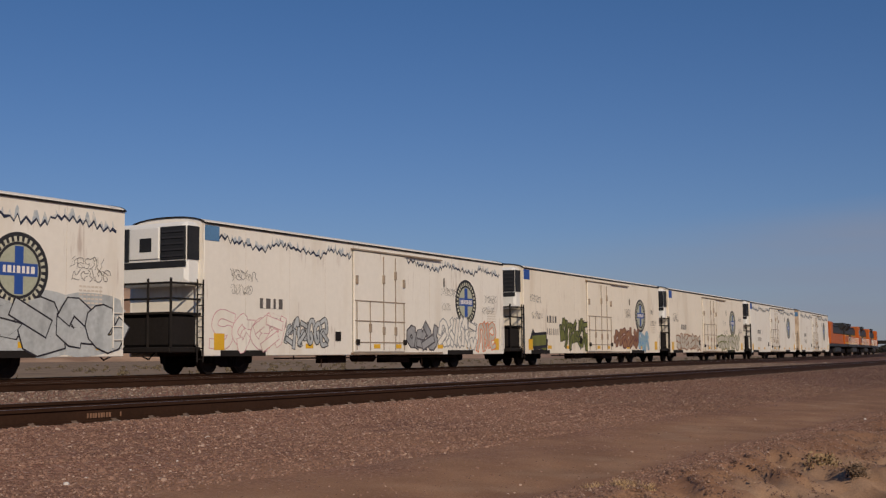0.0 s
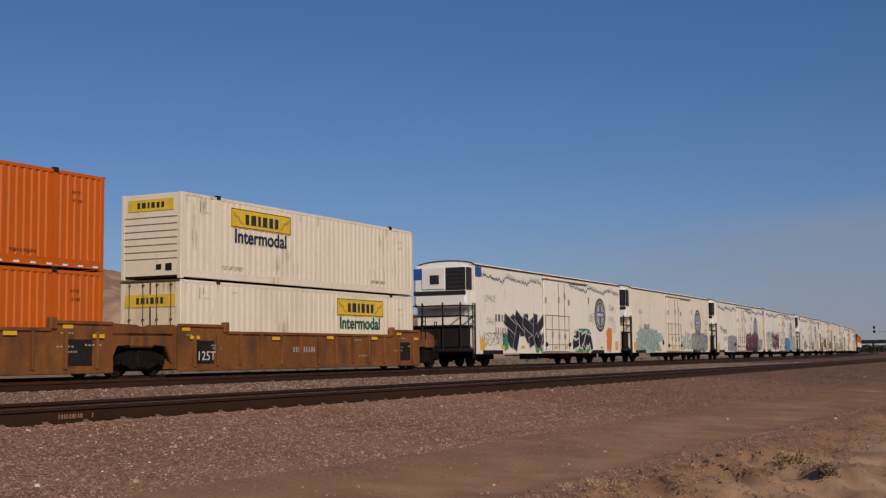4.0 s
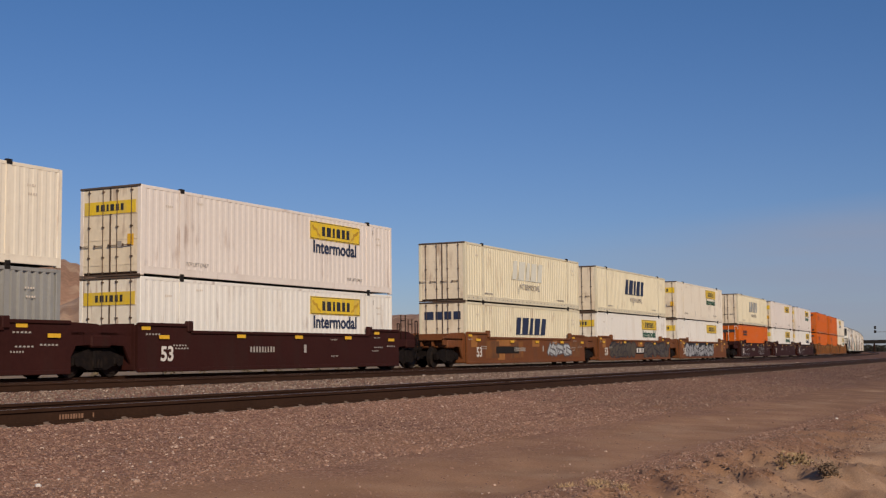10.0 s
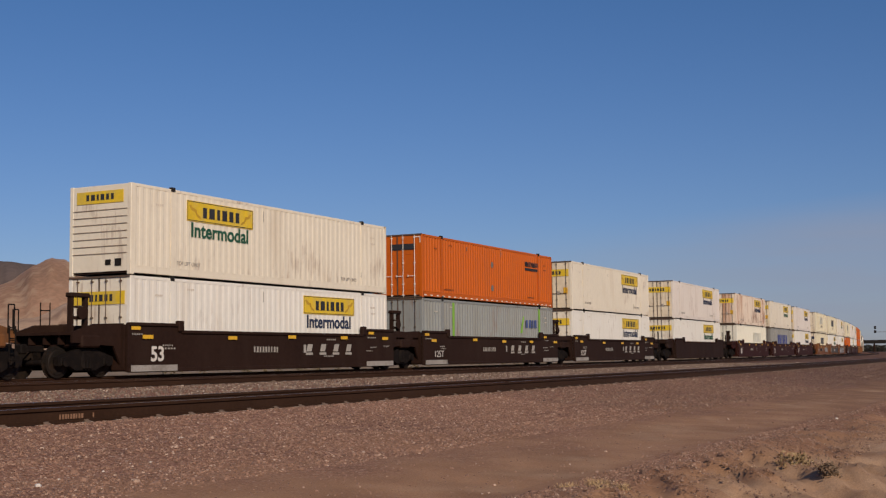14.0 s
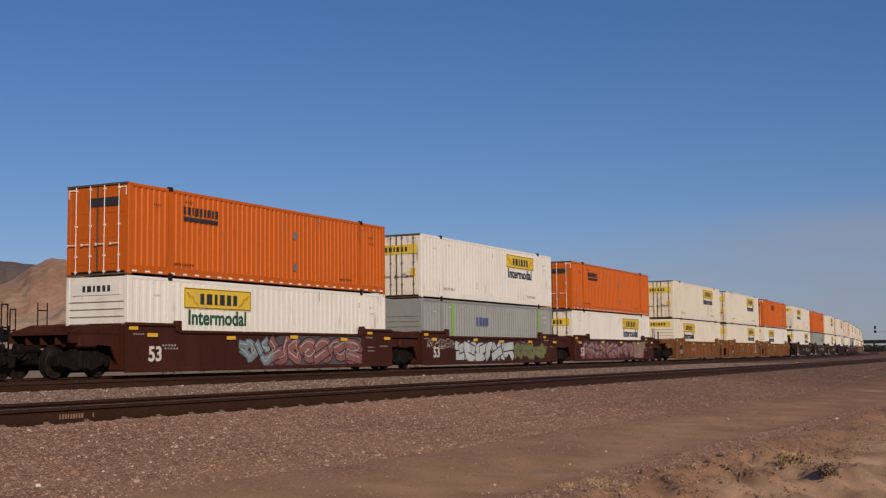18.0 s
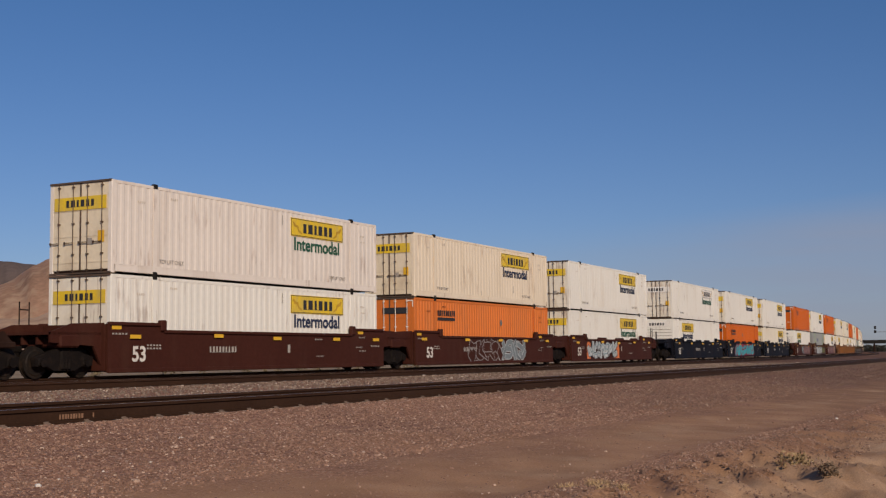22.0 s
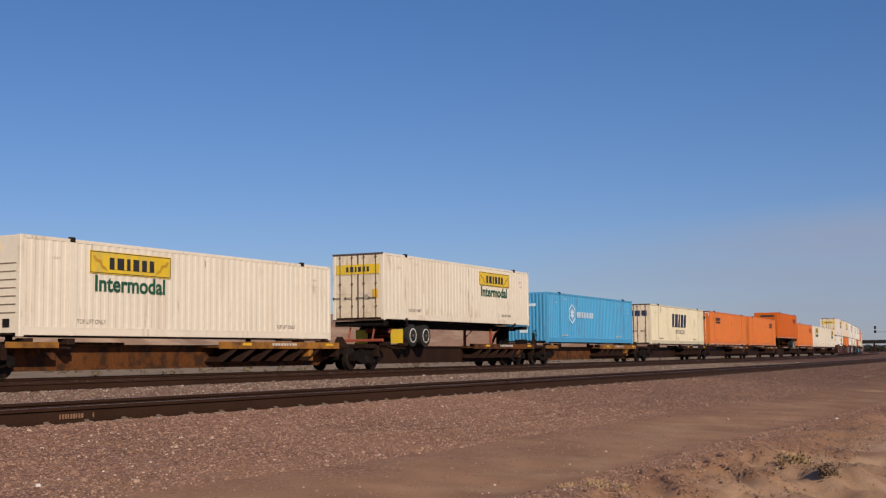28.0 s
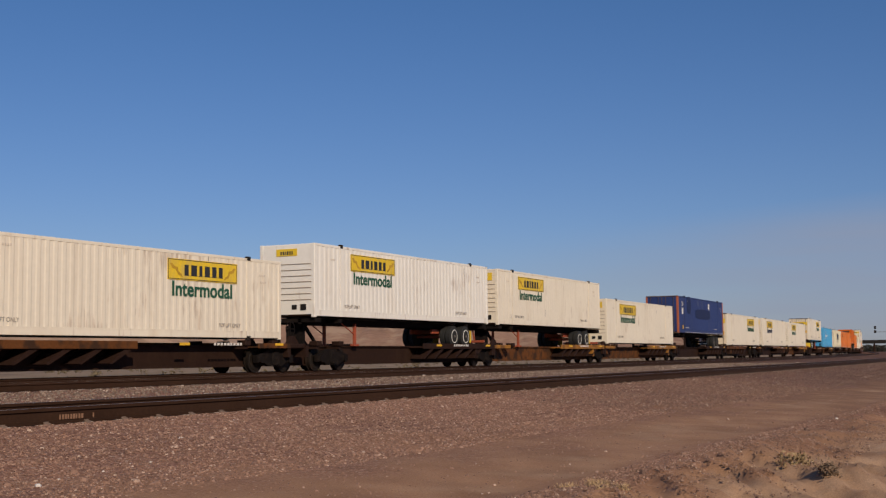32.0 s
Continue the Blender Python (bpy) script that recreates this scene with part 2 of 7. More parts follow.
mat("blue_black_steel", (0.0075, 0.0085, 0.014), 0.6, grain=0.2, scale=2, streak=0.8, dirt=(0.04, 0.026, 0.022), dirt_amount=0.5, bump=0.1, spec=0.08)
mat("spine_brown", (0.026, 0.013, 0.009), 0.65, grain=0.25, scale=2, streak=0.8, dirt=(0.04, 0.022, 0.014), dirt_amount=0.8, spec=0.08)
mat("deck_rust", (0.12, 0.045, 0.015), 0.7, grain=0.3, scale=3, dirt=(0.04, 0.022, 0.014), dirt_amount=0.9, lo=0.44, hi=0.6, spec=0.1)
mat("deck_ochre", (0.30, 0.13, 0.02), 0.65, grain=0.2, scale=3, dirt=(0.08, 0.035, 0.018), dirt_amount=0.8, lo=0.46, hi=0.66)
mat("faded_red", (0.36, 0.10, 0.05), 0.6, grain=0.15, scale=3, drip=0.4)
mat("truck_steel", (0.010, 0.0075, 0.007), 0.75, grain=0.35, scale=6, dirt=(0.03, 0.02, 0.015), dirt_amount=0.6, bump=0.2, spec=0.08)
mat("wheel_steel", (0.018, 0.014, 0.012), 0.6, 0.2, grain=0.3, scale=6, dirt=(0.055, 0.033, 0.022), dirt_amount=0.6, spec=0.1)
mat("chassis_red", (0.32, 0.07, 0.035), 0.6, grain=0.2, scale=4, dirt=SOOT, dirt_amount=0.6)
mat("rubber", (0.02, 0.02, 0.02), 0.8, grain=0.3, scale=8)
mat("hub_white", (0.7, 0.68, 0.64), 0.4, grain=0.15, scale=8, dirt=SOOT, dirt_amount=0.4)
mat("reefer_white", (0.82, 0.77, 0.70), 0.45, streak=0.9, dirt=(0.55, 0.45, 0.33), dirt_amount=0.45, grain=0.05, scale=1.2, drip=0.4, drip_lo=0.58, lo=0.54, hi=0.82)
mat("reefer_cream", (0.82, 0.74, 0.63), 0.45, streak=0.9, dirt=(0.5, 0.38, 0.24), dirt_amount=0.45, grain=0.05, scale=1.2, drip=0.4, drip_lo=0.58, lo=0.54, hi=0.82)
mat("end_dirt", (0.66, 0.52, 0.38), 0.6, streak=0.7, dirt=(0.3, 0.17, 0.09), dirt_amount=0.7, grain=0.1, scale=1.2, drip=0.6, drip_lo=0.53)
mat("unit_white", (0.78, 0.77, 0.75), 0.4, grain=0.05)
mat("grille_black", (0.025, 0.026, 0.03), 0.5, grain=0.3, scale=8, spec=0.12)
mat("royal_blue", (0.03, 0.085, 0.33), 0.5, grain=0.1)
mat("dusty_blue", (0.10, 0.22, 0.40), 0.6, grain=0.2, scale=4)
mat("rail_steel", (0.046, 0.023, 0.014), 0.6, 0.2, grain=0.3, scale=5, dirt=(0.045, 0.024, 0.016), dirt_amount=0.7, spec=0.08)
mat("rail_head", (0.32, 0.28, 0.25), 0.35, 0.7, grain=0.2, scale=4)
mat("concrete_tie", (0.36, 0.29, 0.25), 0.85, grain=0.2, scale=5, bump=0.2)
mat("loco_orange", (0.45, 0.10, 0.015), 0.45, grain=0.1, scale=2, dirt=SOOT, dirt_amount=0.4)
mat("loco_black", (0.03, 0.03, 0.032), 0.5, grain=0.2, scale=3)
mat("glass_dark", (0.02, 0.025, 0.03), 0.1, grain=0.05)
SPRAY = {"s_black": (0.025, 0.022, 0.03), "s_grey": (0.33, 0.33, 0.34), "s_silver": (0.46, 0.48, 0.49), "s_blue": (0.10, 0.26, 0.50), "s_pale_blue": (0.30, 0.43, 0.50), "s_teal": (0.10, 0.22, 0.26),
         "s_red": (0.24, 0.025, 0.045), "s_maroon": (0.11, 0.024, 0.035), "s_pink": (0.62, 0.33, 0.36), "s_olive": (0.16, 0.17, 0.05), "s_orange": (0.7, 0.2, 0.07), "s_green": (0.05, 0.25, 0.13), "s_white": (0.68, 0.66, 0.62),
         "s_turquoise": (0.05, 0.31, 0.37), "s_brown": (0.3, 0.16, 0.09), "s_grey_dark": (0.10, 0.09, 0.10), "s_faint": (0.55, 0.50, 0.43),
         "s_pink_dark": (0.23, 0.095, 0.085), "s_slate": (0.17, 0.20, 0.22), "s_teal_pale": (0.36, 0.46, 0.43), "s_olive_dark": (0.085, 0.068, 0.05)}
for _k, _c in SPRAY.items():
    mat(_k, _c, 0.6, grain=0.18, scale=2, streak=0.3, dirt=tuple(0.5 * q for q in _c), dirt_amount=0.6, lo=0.5, hi=0.68)


# ---- shapes ----
class Geo:
    """Collects boxes, prisms, cylinders and strokes into one mesh."""

    def __init__(self):
        self.v, self.f = [], []

    def add(self, verts, faces):
        o = len(self.v)
        self.v += [tuple(p) for p in verts]
        self.f += [tuple(i + o for i in f) for f in faces]
        return self

    def box(self, x0, x1, y0, y1, z0, z1, c=0.0):
        """A box; c chamfers its long x edges and its upright edges a little."""
        if not c:
            return self.add([(x, y, z) for x in (x0, x1) for y in (y0, y1) for z in (z0, z1)],
                            [(0, 1, 3, 2), (4, 6, 7, 5), (0, 4, 5, 1), (2, 3, 7, 6), (0, 2, 6, 4), (1, 5, 7, 3)])
        prof = [(y0 + c, z0), (y1 - c, z0), (y1, z0 + c), (y1, z1 - c), (y1 - c, z1), (y0 + c, z1), (y0, z1 - c), (y0, z0 + c)]
        cy, cz = (y0 + y1) / 2, (z0 + z1) / 2
        ky, kz = 1 - 2 * c / max(1e-6, y1 - y0), 1 - 2 * c / max(1e-6, z1 - z0)
        small = [(cy + (y - cy) * ky, cz + (z - cz) * kz) for y, z in prof]
        rings = [(x0, small), (x0 + c, prof), (x1 - c, prof), (x1, small)]
        v = [(x, y, z) for x, p in rings for y, z in p]
        f = [tuple(range(7, -1, -1)), tuple(range(24, 32))]
        for r in range(3):
            for i in range(8):
                j = (i + 1) % 8
                f.append((r * 8 + i, r * 8 + j, r * 8 + 8 + j, r * 8 + 8 + i))
        return self.add(v, f)

    def slab(self, prof, y0, y1):
        """A profile in x and z, pushed from y0 to y1."""
        n = len(prof)
        v = [(x, y, z) for y in (y0, y1) for x, z in prof]
        return self.add(v, [tuple(range(n)), tuple(range(2 * n - 1, n - 1, -1))] + [(i, i + n, (i + 1) % n + n, (i + 1) % n) for i in range(n)])

    def run(self, prof, x0, x1):
        """A profile in y and z, pushed from x0 to x1."""
        n = len(prof)
        v = [(x, y, z) for x in (x0, x1) for y, z in prof]
        return self.add(v, [tuple(range(n - 1, -1, -1)), tuple(range(n, 2 * n))] + [(i, (i + 1) % n, (i + 1) % n + n, i + n) for i in range(n)])

    def cyl(self, c, r, w, axis="y", n=16, r2=None):
        r2 = r if r2 is None else r2
        ring = lambda d, q: [{"y": (c[0] + q * math.cos(a), c[1] + d, c[2] + q * math.sin(a)), "x": (c[0] + d, c[1] + q * math.cos(a), c[2] + q * math.sin(a)),
                              "z": (c[0] + q * math.cos(a), c[1] + q * math.sin(a), c[2] + d)}[axis] for a in [2 * math.pi * i / n for i in range(n)]]
        v = ring(-w / 2, r) + ring(w / 2, r2)
        return self.add(v, [tuple(range(n)), tuple(range(2 * n - 1, n - 1, -1))] + [(i, (i + 1) % n, (i + 1) % n + n, i + n) for i in range(n)])

    def rod(self, a, b, r, n=6):
        a, b = Vector(a), Vector(b)
        d = (b - a).normalized()
        u = d.orthogonal().normalized()
        w = d.cross(u)
        v = [p + (u * math.cos(k) + w * math.sin(k)) * r for p in (a, b) for k in [2 * math.pi * i / n for i in range(n)]]
        return self.add(v, [tuple(range(n)), tuple(range(2 * n - 1, n - 1, -1))] + [(i, (i + 1) % n, (i + 1) % n + n, i + n) for i in range(n)])

    def stroke(self, pts, w, y0, y1, caps=True):
        """A flat painted stroke along points in x and z, from depth y0 to y1."""
        n = len(pts)
        left, right = [], []
        for i in range(n):
            a, b = pts[max(0, i - 1)], pts[min(n - 1, i + 1)]
            d = math.hypot(b[0] - a[0], b[1] - a[1]) or 1
            nx, nz = -(b[1] - a[1]) / d * w / 2, (b[0] - a[0]) / d * w / 2
            left.append((pts[i][0] + nx, pts[i][1] + nz))
            right.append((pts[i][0] - nx, pts[i][1] - nz))
        v = [(x, y0, z) for x, z in left] + [(x, y0, z) for x, z in right]
        return self.add(v, [(i, i + 1, n + i + 1, n + i) for i in range(n - 1)])

    def cells(self, xs, zs, filled, shear=0.0, y=-0.004):
        """One flat painted shape: the filled cells of a grid, which share their corners."""
        at, top = {}, zs[-1]
        for i, j in filled:
            face = []
            for a, b in ((i, j), (i + 1, j), (i + 1, j + 1), (i, j + 1)):
                if (a, b) not in at:
                    at[a, b] = len(self.v)
                    self.v.append((xs[a] + shear * zs[b] / top, y, zs[b]))
                face.append(at[a, b])
            self.f.append(tuple(face))
        return self

    def mesh(self, name, material=None, smooth=False):
        me = bpy.data.meshes.new(name)
        me.from_pydata(self.v, [], self.f)
        bm = bmesh.new()
        bm.from_mesh(me)
        bmesh.ops.recalc_face_normals(bm, faces=bm.faces)
        bm.to_mesh(me)
        bm.free()
        if material:
            me.materials.append(M[material])
        if smooth:
            for p in me.polygons:
                p.use_smooth = True
        return me


CACHE = {}


def cached(key, build, material=None, smooth=False):
    if key not in CACHE:
        CACHE[key] = build().mesh(str(key[0]) if isinstance(key, tuple) else key, material, smooth)
    return CACHE[key]


def part(name, me, parent, label="", at=(0, 0, 0), turn=0.0):
    """One mesh object under a thing or a part."""
    ob = new(name, me)
    ob.parent = parent
    ob.location = at
    if turn:
        ob.rotation_euler = (0, 0, radians(turn))
    if label:
        tagged(ob, label)
    return ob


MOVING = []


def thing(name, label, category, group="", u=None, z=0.0, flip=False):
    """A top-level thing; with u it rides on the train, u metres along it."""
    ob = tagged(new(name), label, category, group)
    if u is not None:
        MOVING.append((ob, u, z, flip))
    return ob


WORDS = {}


def word_mesh(text, height, material):
    """Lettering, standing in the x-z plane and facing -y, its left foot at the origin."""
    key = (text, height, material)
    if key not in WORDS:
        cu = bpy.data.curves.new("lettering", "FONT")
        cu.body, cu.size, cu.extrude, cu.offset = text, height / 0.7, 0.003, height * (0.036 if height > 0.4 else 0.0)
        ob = bpy.data.objects.new("lettering", cu)
        scene.collection.objects.link(ob)
        me = bpy.data.meshes.new_from_object(ob.evaluated_get(bpy.context.evaluated_depsgraph_get()))
        bpy.data.objects.remove(ob)
        me.transform(Matrix.Rotation(radians(90), 4, "X"))
        me.materials.clear()
        me.materials.append(M[material])
        WORDS[key] = me
    return WORDS[key]


def lettering(text, x, z, height, width, material, parent, y, label="", facing=1, name="lettering"):
    """Words on the side that faces -y (facing 1) or +y (facing -1), spread to a width."""
    me = word_mesh(text, height, material)
    ob = part(name, me, parent, label, (x, y, z), 0 if facing > 0 else 180)
    w = max(v.co.x for v in me.vertices) - min(v.co.x for v in me.vertices)
    if width:
        ob.scale = (width / w, 1, 1)
    return ob


# ---- ground: one sheet, laid along the line ----
def gully(s, lat):
    """Narrow runnels that the rain has cut down the bank."""
    a = s - 1.2 * lat + 0.25 * noise.noise(Vector((s * 1.3, lat * 1.3, 1)))
    g, k = noise.noise(Vector((a * 3.4, lat * 0.2, 11))), noise.noise(Vector((a * 7.5, lat * 0.5, 3)))
    return (max(0.0, 1 - abs(g) * 4) + 0.5 * max(0.0, 1 - abs(k) * 4)) * min(1, max(0, (-24.05 - lat) / 0.5)) * min(1, max(0.15, (-37.5 - s) / 2.5))


def ground_height(s, lat):
    z = np.interp(lat, [-900, -60, -29, -26.5, -24.6, -23.6, -21, -19, -18, -4, 3.4, 5.5, 9, 40, 1200], [-1.2, -1.1, -0.95, -0.74, -0.56, -0.58, -0.46, -0.32, -0.19, -0.19, -0.19, -0.75, -1.0, -1.1, 0.4])
    if -70 < s < 140 and -34 < lat < -18.3:
        p = Vector((s * 0.35, lat * 0.9, 0.3))
        z += 0.035 * noise.noise(p) * min(1, (-18.3 - lat) / 1.5)
        if lat < -23.8:
            k = min(1, (-23.8 - lat) / 0.8)
            z += k * (0.13 * noise.noise(Vector((s * 0.8 + lat * 0.5, lat * 0.6, 7))) + 0.05 * noise.noise(Vector((s * 2.6, lat * 2.9, 2))) + 0.03 * noise.noise(Vector((s * 7, lat * 7, 5))) + 0.014 * noise.noise(Vector((s * 16, lat * 16, 9))) - 0.13 * gully(s, lat))
        else:
            z += 0.012 * noise.noise(Vector((s * 1.1, lat * 5, 4)))
    return float(z)


def spread(a, b, step):
    return list(np.arange(a, b, step))


def build_ground():
    ss = spread(-3200, -300, 290) + spread(-300, -80, 20) + spread(-80, -56, 3) + spread(-56, -48, 0.4) + spread(-48, -26, 0.13) + spread(-26, 30, 0.45) + spread(30, 130, 2) + spread(130, 420, 10) + spread(420, 4200, 210)
    ls = spread(-900, -100, 80) + spread(-100, -34, 6) + spread(-34, -27, 0.3) + spread(-27, -23.6, 0.09) + spread(-23.6, -17.8, 0.2) + spread(-17.8, 9, 0.6) + spread(9, 60, 5) + spread(60, 1201, 60)
    v, f, dirt, dark = [], [], [], []
    for s in ss:
        for lat in ls:
            x, y, _ = on_line(s, lat)
            v.append((x, y, ground_height(s, lat)))
            e = lat + 0.5 * noise.noise(Vector((s * 0.12, 0, 0))) + 0.35 * noise.noise(Vector((s * 0.5, lat, 3)))
            # 0 to 1 with s: how far the ground colour is darkened here
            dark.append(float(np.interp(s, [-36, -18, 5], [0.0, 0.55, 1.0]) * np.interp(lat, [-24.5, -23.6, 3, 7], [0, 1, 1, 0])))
            dirt.append((0.5 * gully(s, lat) if -56 < s < 30 else 0) + float(np.interp(e, [-26.3, -25.5, -24.95, -24.1, -23.6, -22.5, -21.6, -20.6, -19.8, 4, 7], [1.3, 1.05, 0.6, 0.12, 0.75, 0.72, 0.42, 0.15, -0.1, -0.1, 2.4])))
    n = len(ls)
    for i in range(len(ss) - 1):
        for j in range(n - 1):
            a = i * n + j
            f.append((a, a + n, a + n + 1, a + 1))
    me = bpy.data.meshes.new("ground")
    me.from_pydata(v, [], f)
    me.attributes.new("dirt", "FLOAT", "POINT").data.foreach_set("value", dirt)
    me.attributes.new("ground_tone", "FLOAT", "POINT").data.foreach_set("value", dark)
    for p in me.polygons:
        p.use_smooth = True
    me.materials.append(ground_material())
    return tagged(new("ground", me), "reddish gravel yard with a tan dirt service road beside the rails", "ground", kind="structure")


def ground_material():
    m = bpy.data.materials.new("gravel_and_dirt")
    m.use_nodes = True
    n, l = m.node_tree.nodes, m.node_tree.links
    b = n["Principled BSDF"]
    b.inputs["Roughness"].default_value = 0.95
    b.inputs["Specular IOR Level"].default_value = 0.2
    at, tc = n.new("ShaderNodeAttribute"), n.new("ShaderNodeTexCoord")
    at.attribute_name = "dirt"

    def tex(scale, detail=4):
        t = n.new("ShaderNodeTexNoise")
        t.inputs["Scale"].default_value, t.inputs["Detail"].default_value = scale, detail
        l.new(tc.outputs["Object"], t.inputs["Vector"])
        return t.outputs["Fac"]

    def ramp(fac, *stops):
        r = n.new("ShaderNodeValToRGB")
        while len(r.color_ramp.elements) < len(stops):
            r.color_ramp.elements.new(0.5)
        for e, (p, c) in zip(r.color_ramp.elements, stops):
            e.position, e.color = p, (*c, 1)
        l.new(fac, r.inputs["Fac"])
        return r.outputs["Color"]

    def mix(fac, a, b2, kind="MIX"):
        x = n.new("ShaderNodeMix")
        x.data_type, x.blend_type = "RGBA", kind
        if isinstance(fac, float):
            x.inputs["Factor"].default_value = fac
        else:
            l.new(fac, x.inputs["Factor"])
        l.new(a, x.inputs["A"])
        l.new(b2, x.inputs["B"])
        return x.outputs["Result"]

    vor = n.new("ShaderNodeTexVoronoi")
    vor.inputs["Scale"].default_value = 34.0
    l.new(tc.outputs["Object"], vor.inputs["Vector"])
    sep = n.new("ShaderNodeSeparateColor")
    l.new(vor.outputs["Color"], sep.inputs[0])
    stones = ramp(sep.outputs[0], (0.0, (0.135, 0.066, 0.045)), (0.5, (0.295, 0.156, 0.106)), (0.92, (0.38, 0.222, 0.157)), (1.0, (0.48, 0.37, 0.30)))
    patches = ramp(tex(0.35, 5), (0.3, (0.75, 0.70, 0.70)), (0.7, (1.15, 1.1, 1.05)))
    gravel = mix(1.0, stones, patches, "MULTIPLY")
    # gravel and road colour darken along the line, to about half
    tone_attr = n.new("ShaderNodeAttribute")
    tone_attr.attribute_name = "ground_tone"
    tone_ramp = ramp(tone_attr.outputs["Fac"], (0.0, (1.0, 1.0, 1.0)), (1.0, (0.54, 0.54, 0.56)))
    gravel = mix(1.0, gravel, tone_ramp, "MULTIPLY")
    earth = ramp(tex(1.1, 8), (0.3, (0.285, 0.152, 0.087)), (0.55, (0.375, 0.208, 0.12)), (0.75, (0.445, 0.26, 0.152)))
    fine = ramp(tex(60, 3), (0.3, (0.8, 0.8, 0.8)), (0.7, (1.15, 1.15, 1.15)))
    earth = mix(1.0, mix(1.0, earth, fine, "MULTIPLY"), tone_ramp, "MULTIPLY")
    edge = n.new("ShaderNodeMath")
    edge.operation = "ADD"
    l.new(at.outputs["Fac"], edge.inputs[0])
    wob = n.new("ShaderNodeMapRange")
    wob.inputs["From Min"].default_value, wob.inputs["From Max"].default_value = 0.3, 0.7
    wob.inputs["To Min"].default_value, wob.inputs["To Max"].default_value = -0.3, 0.3
    l.new(tex(0.9, 8), wob.inputs["Value"])
    l.new(wob.outputs[0], edge.inputs[1])
    lim = n.new("ShaderNodeMapRange")
    lim.inputs["From Min"].default_value, lim.inputs["From Max"].default_value = 0.05, 0.75
    l.new(edge.outputs[0], lim.inputs["Value"])
    bank = ramp(tex(2.2, 8), (0.3, (0.28, 0.165, 0.10)), (0.55, (0.40, 0.25, 0.158)), (0.75, (0.48, 0.315, 0.205)))
    bank = mix(1.0, bank, fine, "MULTIPLY")
    far = n.new("ShaderNodeMapRange")
    far.inputs["From Min"].default_value, far.inputs["From Max"].default_value = 0.75, 1.15
    l.new(edge.outputs[0], far.inputs["Value"])
    pale = ramp(tex(0.25, 8), (0.3, (0.19, 0.13, 0.083)), (0.55, (0.30, 0.215, 0.142)), (0.75, (0.40, 0.295, 0.205)))
    beyond = n.new("ShaderNodeMapRange")
    beyond.inputs["From Min"].default_value, beyond.inputs["From Max"].default_value = 1.6, 2.2
    l.new(edge.outputs[0], beyond.inputs["Value"])
    l.new(mix(beyond.outputs[0], mix(far.outputs[0], mix(lim.outputs[0], gravel, earth), bank), pale), b.inputs["Base Color"])
    bp = n.new("ShaderNodeBump")
    bp.inputs["Strength"].default_value, bp.inputs["Distance"].default_value = 0.55, 0.02
    calm = n.new("ShaderNodeMapRange")
    calm.inputs["From Min"].default_value, calm.inputs["From Max"].default_value = 0.2, 1.0
    calm.inputs["To Min"].default_value, calm.inputs["To Max"].default_value = 0.55, 0.1
    l.new(edge.outputs[0], calm.inputs["Value"])
    l.new(calm.outputs[0], bp.inputs["Strength"])
    l.new(vor.outputs["Distance"], bp.inputs["Height"])
    bp.invert = True
    l.new(bp.outputs[0], b.inputs["Normal"])
    return m


ground = build_ground()


# ---- rails and ties ----
RAIL = [(-0.075, -0.18), (0.075, -0.18), (0.075, -0.168), (0.012, -0.148), (0.010, -0.05), (0.036, -0.038), (0.036, -0.006), (0.028, 0.0), (-0.028, 0.0), (-0.036, -0.006), (-0.036, -0.038), (-0.010, -0.05), (-0.012, -0.148), (-0.075, -0.168)]


def rail_mesh(lat, s0, s1):
    g, n = Geo(), len(RAIL)
    ss = sorted(set(spread(s0, s1, 12) + [s1]))
    for i, s in enumerate(ss):
        for a, z in RAIL:
            x, y, _ = on_line(s, lat + a)
            g.v.append((x, y, z))
        if i:
            o = (i - 1) * n
            g.f += [(o + k, o + (k + 1) % n, o + n + (k + 1) % n, o + n + k) for k in range(n)]
    me = g.mesh("rail", "rail_steel")
    me.materials.append(M["rail_head"])
    for p in me.polygons:
        if p.normal.z > 0.9 and p.center.z > -0.003:
            p.material_index = 1
    return me


TRACKS = {"near": -16.75, "middle": -5.2, "train": 0.0}
